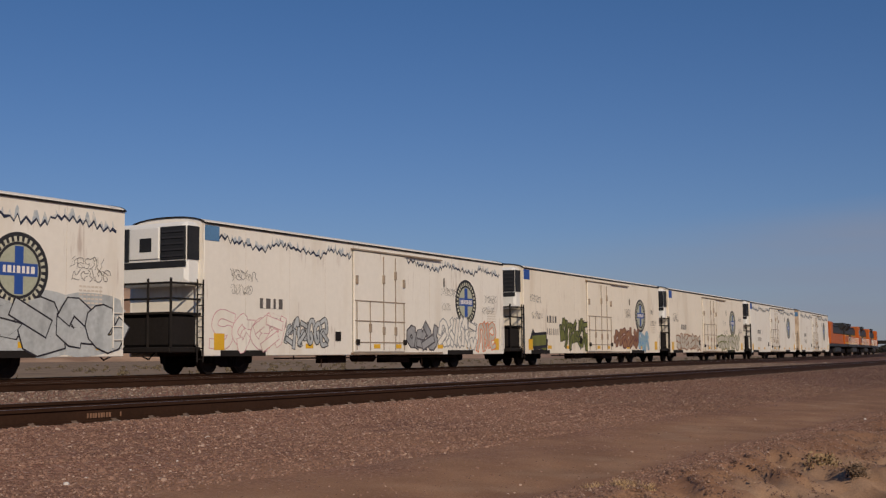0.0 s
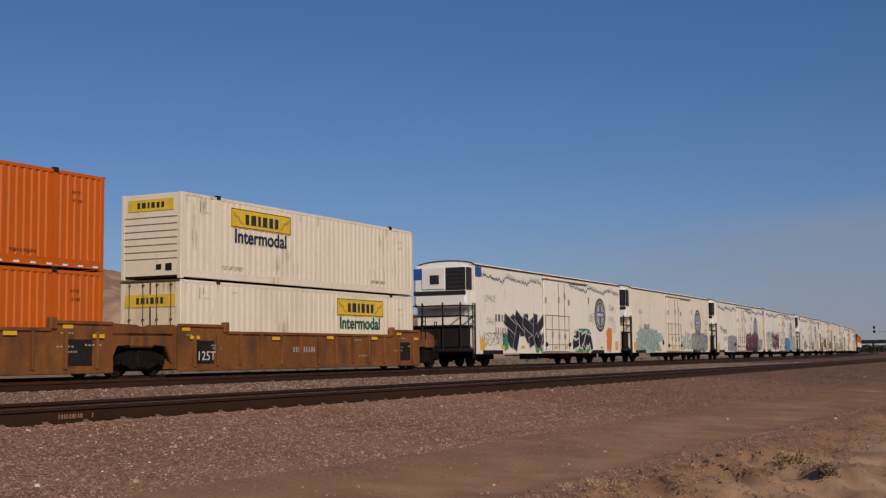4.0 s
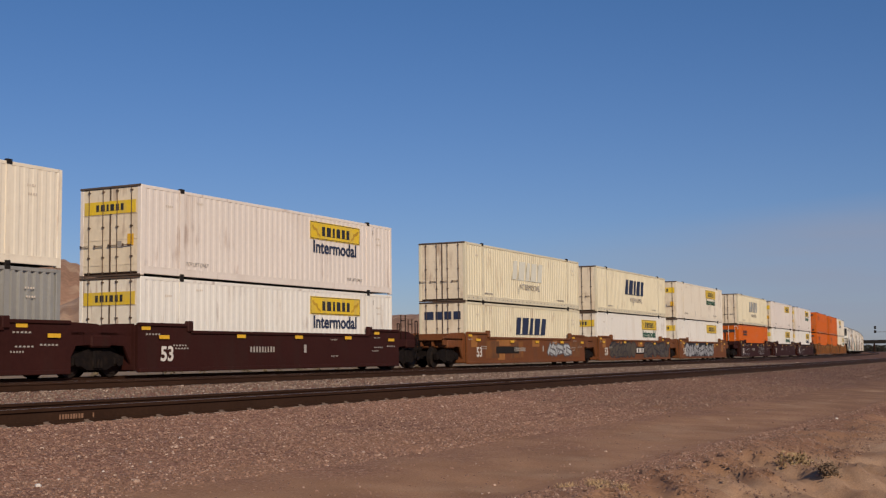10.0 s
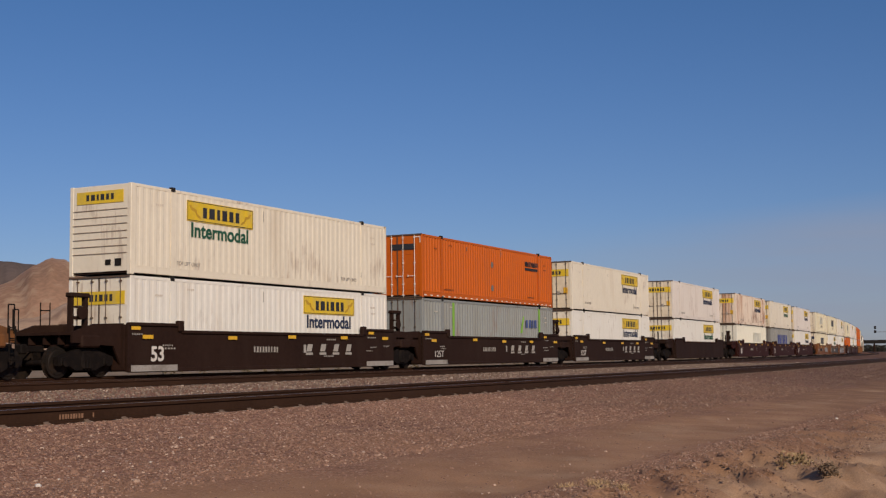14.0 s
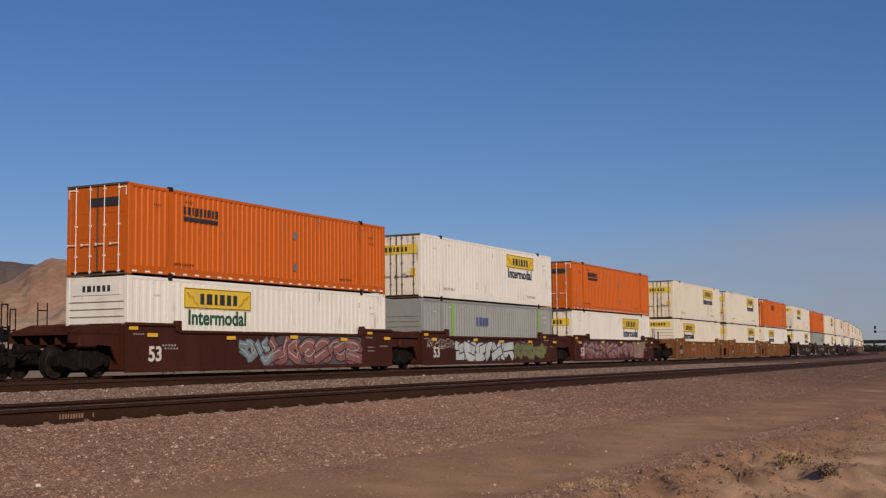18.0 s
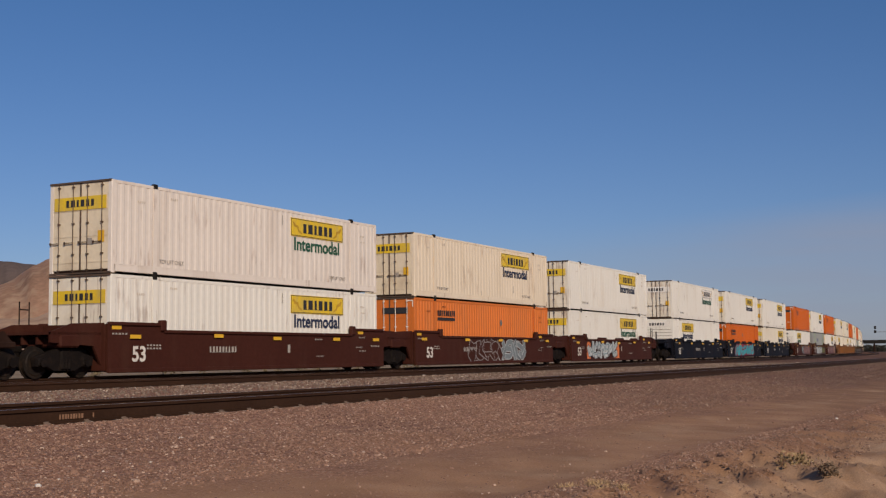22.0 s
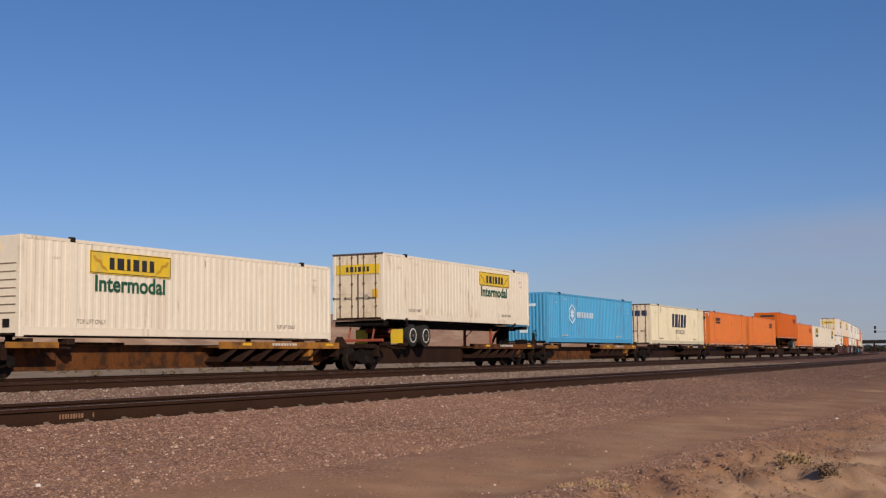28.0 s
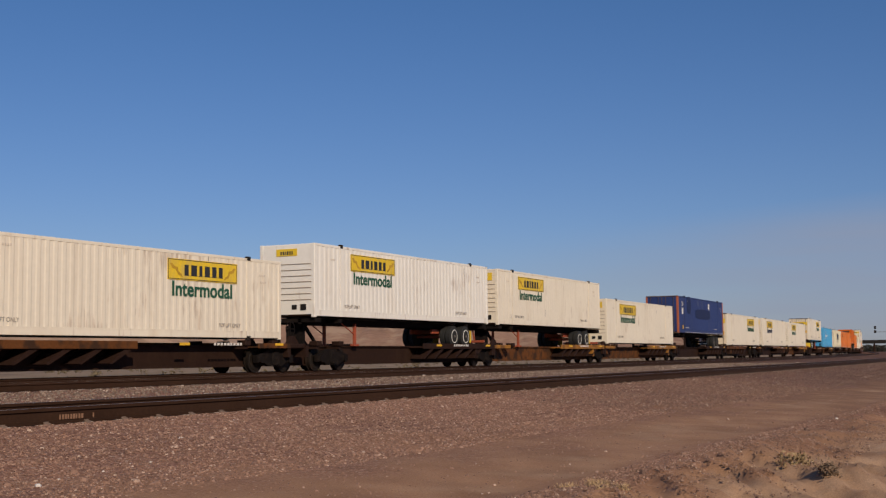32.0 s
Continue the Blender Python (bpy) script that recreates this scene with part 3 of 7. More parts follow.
for _n, _lat in TRACKS.items():
    track = tagged(new("railway_track"), {"near": "empty track with rusty steel rails on concrete ties", "middle": "second empty track with dark steel rails", "train": "main track under the moving freight train"}[_n], "railway track", "railway tracks", "structure")
    for _o in (-0.7525, 0.7525):
        part("rail", rail_mesh(_lat + _o, -700, 1290), track)
    tie = cached("tie", lambda: Geo().box(-0.13, 0.13, -0.86, 0.86, -0.40, -0.182, 0.02), "concrete_tie")
    clip = cached("rail_clip", lambda: Geo().box(-0.04, 0.04, -0.025, 0.025, -0.20, -0.165, 0.01).rod((-0.035, 0.02, -0.16), (0.035, 0.02, -0.16), 0.009), "clip_rust")
    near = _n == "near"
    for _i in range(300 if near else 110):
        _s = -50 + _i * 0.6096
        _x, _y, _h = on_line(_s, _lat)
        t_ob = part("tie", tie, track, at=(_x, _y, 0))
        t_ob.rotation_euler = (0, 0, _h)
        if near and _i < 130:
            for _o in (-0.86, -0.645):
                _x, _y, _h = on_line(_s, _lat + _o)
                part("rail_clip", clip, track, at=(_x, _y, 0)).rotation_euler = (0, 0, _h)
    # painted mill mark on the near rail's web
    if near:
        for _k in range(10):
            _s = -43.02 + _k * 0.042 + (0.14 if _k > 8 else 0)
            _x, _y, _h = on_line(_s, _lat - 0.7525 - 0.016)
            part("painted_mark", cached(("rail_letter_bar", _k % 3), lambda: Geo().box(-0.01, 0.01 + 0.006 * (_k % 3), -0.002, 0.002, -0.14, -0.085), "old_paint"), track, "faded paint mark", (_x, _y, 0), math.degrees(_h))


# ---- loose stones and scrub ----
def stones(name, count, area, size, seed, key, label, rills=False):
    r = random.Random(seed)
    g = Geo()
    s0, s1, l0, l1 = area
    for _ in range(count):
        s, lat = r.uniform(s0, s1), r.uniform(l0, l1)
        if rills and gully(s, lat) > 0.3 * r.uniform(0.6, 1.6):
            continue
        x, y, _h = on_line(s, lat)
        z = ground_height(s, lat)
        a = size * r.uniform(0.5, 1.5) * (2.2 if r.random() < 0.02 else 1)
        ang = r.uniform(0, 6.28)
        pts = []
        for k in range(5):
            t = ang + k * 1.2566
            d = a * r.uniform(0.75, 1.2)
            pts.append((x + d * math.cos(t), y + d * math.sin(t), z - a * 0.4))
        tops = [(x + (p[0] - x) * r.uniform(0.45, 0.75), y + (p[1] - y) * r.uniform(0.45, 0.75), z + a * r.uniform(0.3, 0.7)) for p in pts]
        o = len(g.v)
        g.v += pts + tops
        g.f += [(o + k, o + (k + 1) % 5, o + 5 + (k + 1) % 5, o + 5 + k) for k in range(5)] + [tuple(o + 5 + k for k in range(5))]
    me = bpy.data.meshes.new(name)
    me.from_pydata(g.v, [], g.f)
    me.materials.append(key)
    return tagged(new(name, me), label, "gravel", kind="stuff")


def stone_material(name, c0, c1, c2):
    m = bpy.data.materials.new(name)
    m.use_nodes = True
    n, l = m.node_tree.nodes, m.node_tree.links
    geo, r = n.new("ShaderNodeNewGeometry"), n.new("ShaderNodeValToRGB")
    r.color_ramp.elements.new(0.9)
    for e, p, c in zip(r.color_ramp.elements, (0.0, 0.9, 1.0), (c0, c1, c2)):
        e.position, e.color = p, (*c, 1)
    l.new(geo.outputs["Random Per Island"], r.inputs["Fac"])
    l.new(r.outputs["Color"], n["Principled BSDF"].inputs["Base Color"])
    n["Principled BSDF"].inputs["Roughness"].default_value = 0.9
    return m


# darker stones for the stretch further along the line
_om = stone_material("dark_ballast_stone", (0.085, 0.05, 0.038), (0.22, 0.13, 0.095), (0.36, 0.27, 0.21))
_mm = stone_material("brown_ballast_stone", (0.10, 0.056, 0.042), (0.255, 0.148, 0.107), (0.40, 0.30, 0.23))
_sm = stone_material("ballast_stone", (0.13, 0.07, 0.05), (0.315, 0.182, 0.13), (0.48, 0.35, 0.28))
_gm = stone_material("grey_ballast_stone", (0.085, 0.055, 0.042), (0.265, 0.19, 0.145), (0.50, 0.41, 0.34))
_dm = stone_material("berm_stone", (0.11, 0.062, 0.046), (0.30, 0.18, 0.128), (0.46, 0.34, 0.26))
stones("ballast", 38000, (-47.5, -33, -21.6, -17.6), 0.0122, 3, _sm, "loose reddish ballast stones beside the near rail")
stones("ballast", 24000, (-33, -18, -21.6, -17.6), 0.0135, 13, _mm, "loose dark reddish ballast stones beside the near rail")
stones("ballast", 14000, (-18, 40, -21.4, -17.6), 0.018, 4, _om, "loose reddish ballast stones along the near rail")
stones("ballast", 30000, (-44, 30, -15.9, -6.2), 0.026, 5, _gm, "loose ballast stones between the tracks")
stones("gravel", 7000, (-47, 0, -23.8, -21.4), 0.008, 6, _sm, "sparse gravel on the dirt road")
stones("rubble", 17000, (-46.5, -26, -24.4, -23.84), 0.0085, 7, _sm, "small reddish stones along the crest of the bank")
stones("rubble", 24000, (-46.0, -33, -25.5, -24.1), 0.0066, 8, _dm, "small stones and clods on the eroded bank", True)
stones("rubble", 500, (-45.5, -30, -24.9, -23.95), 0.015, 9, _dm, "larger stones and clods along the road edge")
stones("rubble", 1500, (-46, -10, -27.2, -24.6), 0.009, 10, _dm, "scattered stones down the sandy bank")


def shrub(s, lat, r0, seed, label, gray=False, straw=False):
    r = random.Random(seed)
    x, y, _h = on_line(s, lat)
    z = ground_height(s, lat)
    t = thing("shrub", label, "shrub")
    t.location = (x, y, z - 0.02)
    twigs, leaves = Geo(), Geo()
    for _ in range(46):
        a, e = r.uniform(0, 6.28), r.uniform(0.15, 1.3)
        d = r0 * r.uniform(0.6, 1.0)
        tip = Vector((math.cos(a) * math.cos(e) * d, math.sin(a) * math.cos(e) * d, math.sin(e) * d * 0.8))
        twigs.rod((0, 0, 0), tip, 0.004, 4)
        for _k in range(16):
            c = tip * r.uniform(0.45, 1.05) + Vector([r.gauss(0, 0.025) for _i in range(3)])
            u, w = Vector([r.gauss(0, 1) for _i in range(3)]).normalized() * 0.022, Vector([r.gauss(0, 1) for _i in range(3)]).normalized() * 0.012
            leaves.add([c - u, c + w, c + u, c - w], [(0, 1, 2, 3)])
    part("stems", twigs.mesh("stems", "dry_twig"), t)
    part("foliage", leaves.mesh("foliage", "straw" if straw else "gray_twig" if gray else "dry_leaf"), t)
    return t


mat("dry_twig", (0.16, 0.11, 0.07), 0.9, grain=0.2)
mat("gray_twig", (0.20, 0.135, 0.09), 0.9, grain=0.2)
mat("straw", (0.50, 0.34, 0.19), 0.9, grain=0.25, scale=12)
mat("dry_leaf", (0.30, 0.21, 0.115), 0.9, grain=0.25, scale=12)
shrub(-40.1, -25.1, 0.22, 11, "dry olive desert shrub on the dirt bank")
shrub(-40.76, -25.57, 0.11, 12, "small grey tangle of dead twigs on dirt", True)
shrub(-38.2, -25.9, 0.07, 13, "tiny dry tuft on the dirt bank")
shrub(-30.5, -24.9, 0.14, 16, "low dry tuft at the road edge")


def grass_tuft(s, lat, r0, seed):
    r = random.Random(seed)
    x, y, _h = on_line(s, lat)
    t = thing("grass_tuft", "low tuft of bleached dry grass at the road edge", "grass", "dry grass tufts")
    t.location = (x, y, ground_height(s, lat) - 0.01)
    blades, dead = Geo(), Geo()
    for k in range(170):
        a, d = r.uniform(0, 6.28), r0 * math.sqrt(r.random())
        b = Vector((d * math.cos(a), d * math.sin(a), 0))
        tip = b + Vector((r.gauss(0, 0.035), r.gauss(0, 0.035), r.uniform(0.02, 0.075)))
        w = Vector((math.cos(a + 1.5), math.sin(a + 1.5), 0)) * 0.004
        (dead if k % 4 == 0 else blades).add([b - w, b + w, tip], [(0, 1, 2)])
    part("grass", blades.mesh("grass", "straw"), t)
    part("dead_growth", dead.mesh("dead_growth", "dry_twig"), t)


def pale_stone(s, lat, r, seed):
    rr = random.Random(seed)
    x, y, _h = on_line(s, lat)
    g = Geo()
    ring = [(r * rr.uniform(0.7, 1.2) * math.cos(k * 0.9), r * rr.uniform(0.6, 1.0) * math.sin(k * 0.9)) for k in range(7)]
    g.add([(a, b, -r * 0.3) for a, b in ring] + [(a * 0.9, b * 0.9, r * 0.3) for a, b in ring] + [(a * 0.5, b * 0.5, r * 0.55) for a, b in ring],
          [(i, (i + 1) % 7, 7 + (i + 1) % 7, 7 + i) for i in range(7)] + [(7 + i, 7 + (i + 1) % 7, 14 + (i + 1) % 7, 14 + i) for i in range(7)] + [tuple(range(14, 21))])
    ob = tagged(new("stone", g.mesh("stone", "pale_rock")), "pale loose stone on the reddish gravel", "stone", "pale stones on the gravel")
    ob.location = (x, y, ground_height(s, lat) + r * 0.1)


mat("pale_rock", (0.62, 0.56, 0.52), 0.8, grain=0.15, scale=20)
for _k, (_s, _l, _r) in enumerate(((-42.97, -19.25, 0.032), (-46.3, -20.7, 0.034), (-45.9, -20.5, 0.016), (-45.3, -20.4, 0.016), (-44.6, -20.3, 0.014), (-41.0, -18.4, 0.014), (-37.2, -18.6, 0.016), (-33.4, -24.3, 0.03), (-35.0, -24.4, 0.022))):
    pale_stone(_s, _l, _r, _k)


for _k, (_s, _l, _r) in enumerate(((-43.85, -24.1, 0.1), (-43.7, -24.3, 0.12), (-43.4, -24.4, 0.08), (-44.0, -24.45, 0.1))):
    grass_tuft(_s, _l, _r, 40 + _k)


def desert_scrub():
    """Low grey-green bushes scattered over the desert behind the train."""
    r = random.Random(21)
    v, f = [], []
    for _ in range(1100):
        s, lat = r.uniform(-45, 330), 9 + 150 * r.random() ** 1.6
        x, y, _h = on_line(s, lat)
        z, size = ground_height(s, lat), r.uniform(0.2, 0.6)
        for _k in range(16):
            a, e = r.uniform(0, 6.28), r.uniform(0.1, 1.4)
            c = Vector((x, y, z)) + Vector((math.cos(a) * math.cos(e), math.sin(a) * math.cos(e), 0.8 * math.sin(e))) * size * r.uniform(0.5, 1)
            u, w = Vector([r.gauss(0, 1) for _i in range(3)]).normalized() * size * 0.32, Vector([r.gauss(0, 1) for _i in range(3)]).normalized() * size * 0.2
            o = len(v)
            v += [tuple(c - u), tuple(c + w), tuple(c + u), tuple(c - w)]
            f.append((o, o + 1, o + 2, o + 3))
    me = bpy.data.meshes.new("desert_scrub")
    me.from_pydata(v, [], f)
    me.materials.append(M["scrub_leaf"])
    tagged(new("desert_scrub", me), "dry grey-green desert scrub behind the tracks", "scrub", kind="stuff")


mat("scrub_leaf", (0.15, 0.115, 0.07), 0.9, grain=0.3, scale=2)
desert_scrub()


# ---- hills and the far end of the line ----
def build_hills(name, dist, tops, seed, material_key, label, deep=260, rough=0.12):
    """A ridge seen across the desert: azimuths in degrees to the right of straight ahead, with the heights of its crest."""
    az = [a for a, h in tops]
    hs = [h for a, h in tops]
    cols, rows_n = 320, 26
    v, f = [], []
    for i in range(cols):
        a = az[0] + (az[-1] - az[0]) * i / (cols - 1)
        crest = sum(float(np.interp(a + q, az, hs)) for q in (-0.5, -0.25, 0, 0.25, 0.5)) / 5
        crest *= 1 + rough * noise.noise(Vector((a * 0.9, seed, 0))) + rough * 0.4 * noise.noise(Vector((a * 3, seed, 5)))
        for j in range(rows_n):
            k = j / (rows_n - 1)
            d = dist + deep * k
            z = crest * math.sin(min(1, k * 1.12) * math.pi / 2) ** 1.25
            rib = abs(noise.noise(Vector((a * 1.5 + 0.8 * k, k * 0.8, seed + 9)))) + 0.5 * abs(noise.noise(Vector((a * 3.6, k * 1.6, seed + 4))))
            z *= 1 - 0.2 * rib * math.sin(min(1, k * 1.05) * math.pi)
            v.append((d * math.sin(radians(a)), d * math.cos(radians(a)), z - 1.5))
    for i in range(cols - 1):
        for j in range(rows_n - 1):
            o = i * rows_n + j
            f.append((o, o + rows_n, o + rows_n + 1, o + 1))
    me = bpy.data.meshes.new(name)
    me.from_pydata(v, [], f)
    for p in me.polygons:
        p.use_smooth = True
    me.materials.append(M[material_key])
    return tagged(new(name, me), label, "hill", kind="structure")


mat("hill_earth", (0.31, 0.18, 0.12), 0.95, grain=0.3, scale=0.06, dirt=(0.42, 0.285, 0.195), dirt_amount=0.85, lo=0.5, hi=0.64)
mat("hill_pale", (0.47, 0.31, 0.21), 0.95, grain=0.2, scale=0.05, dirt=(0.25, 0.15, 0.10), dirt_amount=0.75, lo=0.44, hi=0.6)
mat("hill_far", (0.115, 0.085, 0.078), 0.95, grain=0.25, scale=0.03, dirt=(0.15, 0.105, 0.09), dirt_amount=0.5)
build_hills("backdrop_ridge", 1500, [(-50, 120), (-30, 128), (-21, 137), (-19.5, 136), (-18.4, 130), (-16, 128), (-14, 118), (-11, 84), (-8, 66), (-3, 60), (2, 62), (8, 40), (14, 18), (19, 6), (40, 5)], 8, "hill_far", "dark flat ridge behind the desert hills", 260, 0.03)
build_hills("backdrop_hills", 900, [(-45, 60), (-30, 70), (-21, 62), (-19.7, 70), (-18.8, 84), (-18, 95), (-17.3, 92), (-16.4, 84), (-15, 84), (-13.5, 66), (-12, 52), (-10.5, 44), (-8.5, 42), (-4, 40), (1.5, 42), (6, 34), (12, 18), (16, 8), (18, -2), (40, -3)], 2, "hill_earth", "bare brown desert hills beyond the railway", 260, 0.03)
build_hills("backdrop_slope", 620, [(-45, 22), (-30, 24), (-21, 30), (-18.8, 27), (-17.4, 36), (-16, 47), (-15, 47), (-13.5, 36), (-12, 22), (-9, 12), (-6, 9), (2, 7), (10, 6), (14, 4), (16.5, -2), (40, -3)], 5, "hill_pale", "pale sandy foothill slope", 200, 0.05)


# ---- running gear ----
def wheel_mesh():
    g = Geo().cyl((0, 0, 0), 0.46, 0.13, n=24).cyl((0, 0.075, 0), 0.50, 0.03, n=24).cyl((0, -0.07, 0), 0.36, 0.03, n=20, r2=0.40).cyl((0, -0.09, 0), 0.12, 0.10, n=12)
    return g


def sideframe_mesh(base=0.89):
    g = Geo()
    b = base
    g.slab([(-b - 0.28, 0.62), (-b - 0.24, 0.36), (-b + 0.22, 0.34), (-0.42, 0.22), (0.42, 0.22), (b - 0.22, 0.34), (b + 0.24, 0.36), (b + 0.28, 0.62), (b - 0.15, 0.74), (0.35, 0.86), (-0.35, 0.86), (-b + 0.15, 0.74)], -0.09, 0.09)
    g.box(-0.22, 0.22, -0.13, 0.13, 0.30, 0.62, 0.03)
    for s in (-1, 1):
        g.cyl((s * b, -0.10, 0.47), 0.14, 0.14, n=12).box(s * b - 0.17, s * b + 0.17, -0.13, 0.10, 0.36, 0.60, 0.03)
    for k in range(3):
        g.cyl((-0.14 + 0.14 * k, -0.12, 0.42), 0.055, 0.28, "z", 8)
    return g


def truck(parent, x):
    """A two-axle freight truck: bolster, two sideframes, four wheels."""
    b = part("truck", cached("truck_bolster", lambda: Geo().box(-0.2, 0.2, -1.15, 1.15, 0.42, 0.82, 0.05).cyl((-0.89, 0, 0.46), 0.08, 1.5).cyl((0.89, 0, 0.46), 0.08, 1.5).box(-0.9, 0.9, -0.15, 0.15, 0.38, 0.5), "truck_steel"), parent, "dark dusty two-axle truck", (x, 0, 0))
    wm = cached("wheel", wheel_mesh, "wheel_steel")
    sm = cached("sideframe", sideframe_mesh, "truck_steel")
    for y, turn in ((-1.0, 0), (1.0, 180)):
        part("sideframe", sm, b, at=(0, y, 0), turn=turn)
        for ax in (-0.89, 0.89):
            part("wheel", wm, b, at=(ax, y * 0.75, 0.46), turn=turn)
    return b


def coupler(parent, x, way):
    return part("coupler", cached("coupler", lambda: Geo().box(0, 0.75, -0.09, 0.09, 0.78, 0.96, 0.02).box(0.68, 0.95, -0.16, 0.12, 0.72, 1.02, 0.04).rod((0.1, -0.3, 0.85), (0.5, -0.34, 0.5), 0.025).rod((0.5, -0.34, 0.5), (0.9, -0.26, 0.62), 0.025), "truck_steel"), parent, at=(x, 0, 0), turn=0 if way > 0 else 180)


# ---- graphics on sides, placed as one sees them from the tracks' near side ----
def on_side(name, me, parent, vx, z, half, flip, label="", lift=0.004):
    """A flat thing on the near side of a car, vx metres forward of its middle."""
    return part(name, me, parent, label, (-vx, half + lift, z) if flip else (vx, -half - lift, z), 180 if flip else 0)


def panel(w, h, d, key, c=0.0):
    return cached(("panel", w, h, d, key), lambda: Geo().box(0, w, -d, 0.0, 0, h), key)


def bars_mesh(n, w, h, gap, key, seed, slant=0.0):
    """A row of plain bars on a hairline, for a mark that is not lettered."""
    def build():
        r = random.Random(seed)
        unit = (w - gap * (n - 1)) / n
        xs, filled = [0.0], []
        for i in range(n):
            xs += [i * (unit + gap) + unit * r.uniform(0.75, 1.1), (i + 1) * (unit + gap)]
            filled += [(2 * i, 0), (2 * i, 1)] + ([(2 * i + 1, 0)] if i < n - 1 else [])
        return Geo().cells(xs, [0, h * 0.05, h], filled, slant)
    return cached(("bars", n, w, h, key, seed, slant), build, key)


def block_cells(n, w, h, weight=0.26, slant=0.0):
    """A row of plain solid bars on a hairline, in place of a trade name."""
    xs, filled, x = [], [], 0.0
    gap = 0.75 - 1.2 * weight
    wide = [(0.75, 1.05, 0.55, 0.95, 0.8)[i % 5] for i in range(n)]
    unit = w / (sum(wide) + gap * (n - 1))
    for i in range(n):
        xs += [x, x + wide[i] * unit]
        filled += [(2 * i, 0), (2 * i, 1)] + ([(2 * i + 1, 0)] if i < n - 1 else [])
        x += (wide[i] + gap) * unit
    return xs, [0, h * 0.03, h], filled, slant


def letter_bars_mesh(n, w, h, key, seed, weight=0.26, slant=0.0):
    return cached(("letterbars", n, w, h, key, seed, slant), lambda: Geo().cells(*block_cells(n, w, h, weight, slant)), key)


GLYPHS = [[[(-0.1, 0.1), (0.35, 0.95), (0.45, 0.3), (1.1, 0.95)], [(0.1, 0.2), (0.9, 0.1)]],
          [[(1.05, 0.9), (0.3, 1.0), (-0.05, 0.6), (0.5, 0.4), (1.0, 0.55), (0.7, 0.0), (-0.1, 0.1)]],
          [[(-0.1, 0.95), (0.3, 0.1), (0.6, 0.8), (0.8, 0.05), (1.15, 0.7)]],
          [[(0.0, 0.0), (0.2, 0.55), (-0.1, 0.7), (0.5, 1.0), (0.9, 0.6), (0.6, 0.45), (1.1, 0.0)]],
          [[(0.5, 0.5), (0.8, 0.75), (0.4, 0.95), (0.0, 0.6), (0.2, 0.1), (0.8, 0.0), (1.1, 0.4)]],
          [[(-0.1, 0.5), (0.4, 0.65), (0.3, 1.0), (1.05, 0.5), (0.3, 0.0), (0.4, 0.35), (-0.1, 0.3)]],
          [[(0.0, 1.0), (0.5, 0.75), (0.15, 0.5), (0.75, 0.3), (0.4, 0.0)], [(0.6, 1.0), (1.05, 0.1)]],
          [[(0.05, 0.0), (0.0, 0.9), (0.6, 0.6), (0.2, 0.4), (1.05, 0.05)], [(0.5, 0.95), (1.0, 0.8)]]]
SPIKES = [[], [], [[(0.4, 0.55), (1.25, 0.9)]], [[(0.7, 0.35), (-0.2, 0.05)]], [[(0.1, 0.7), (0.5, 1.08), (0.65, 0.75)]]]


def blob(w, h, seed, key, over=0.16):
    """A ragged sprayed ground: one sheet with an uneven edge."""
    pts, n = [], 44
    for k in range(n):
        a = 2 * math.pi * k / n
        c, d = math.cos(a), math.sin(a)
        q = (abs(c) ** 5 + abs(d) ** 5) ** -0.2
        e = 1 + over * noise.noise(Vector((c * 3, d * 3, seed * 1.7))) + over * 0.7 * noise.noise(Vector((c * 9, d * 9, seed)))
        pts.append((w / 2 + c * q * e * w / 2, 0.0, h / 2 + d * q * e * h / 2))
    return Geo().add(pts, [tuple(range(n))]).mesh("sprayed_ground", key)


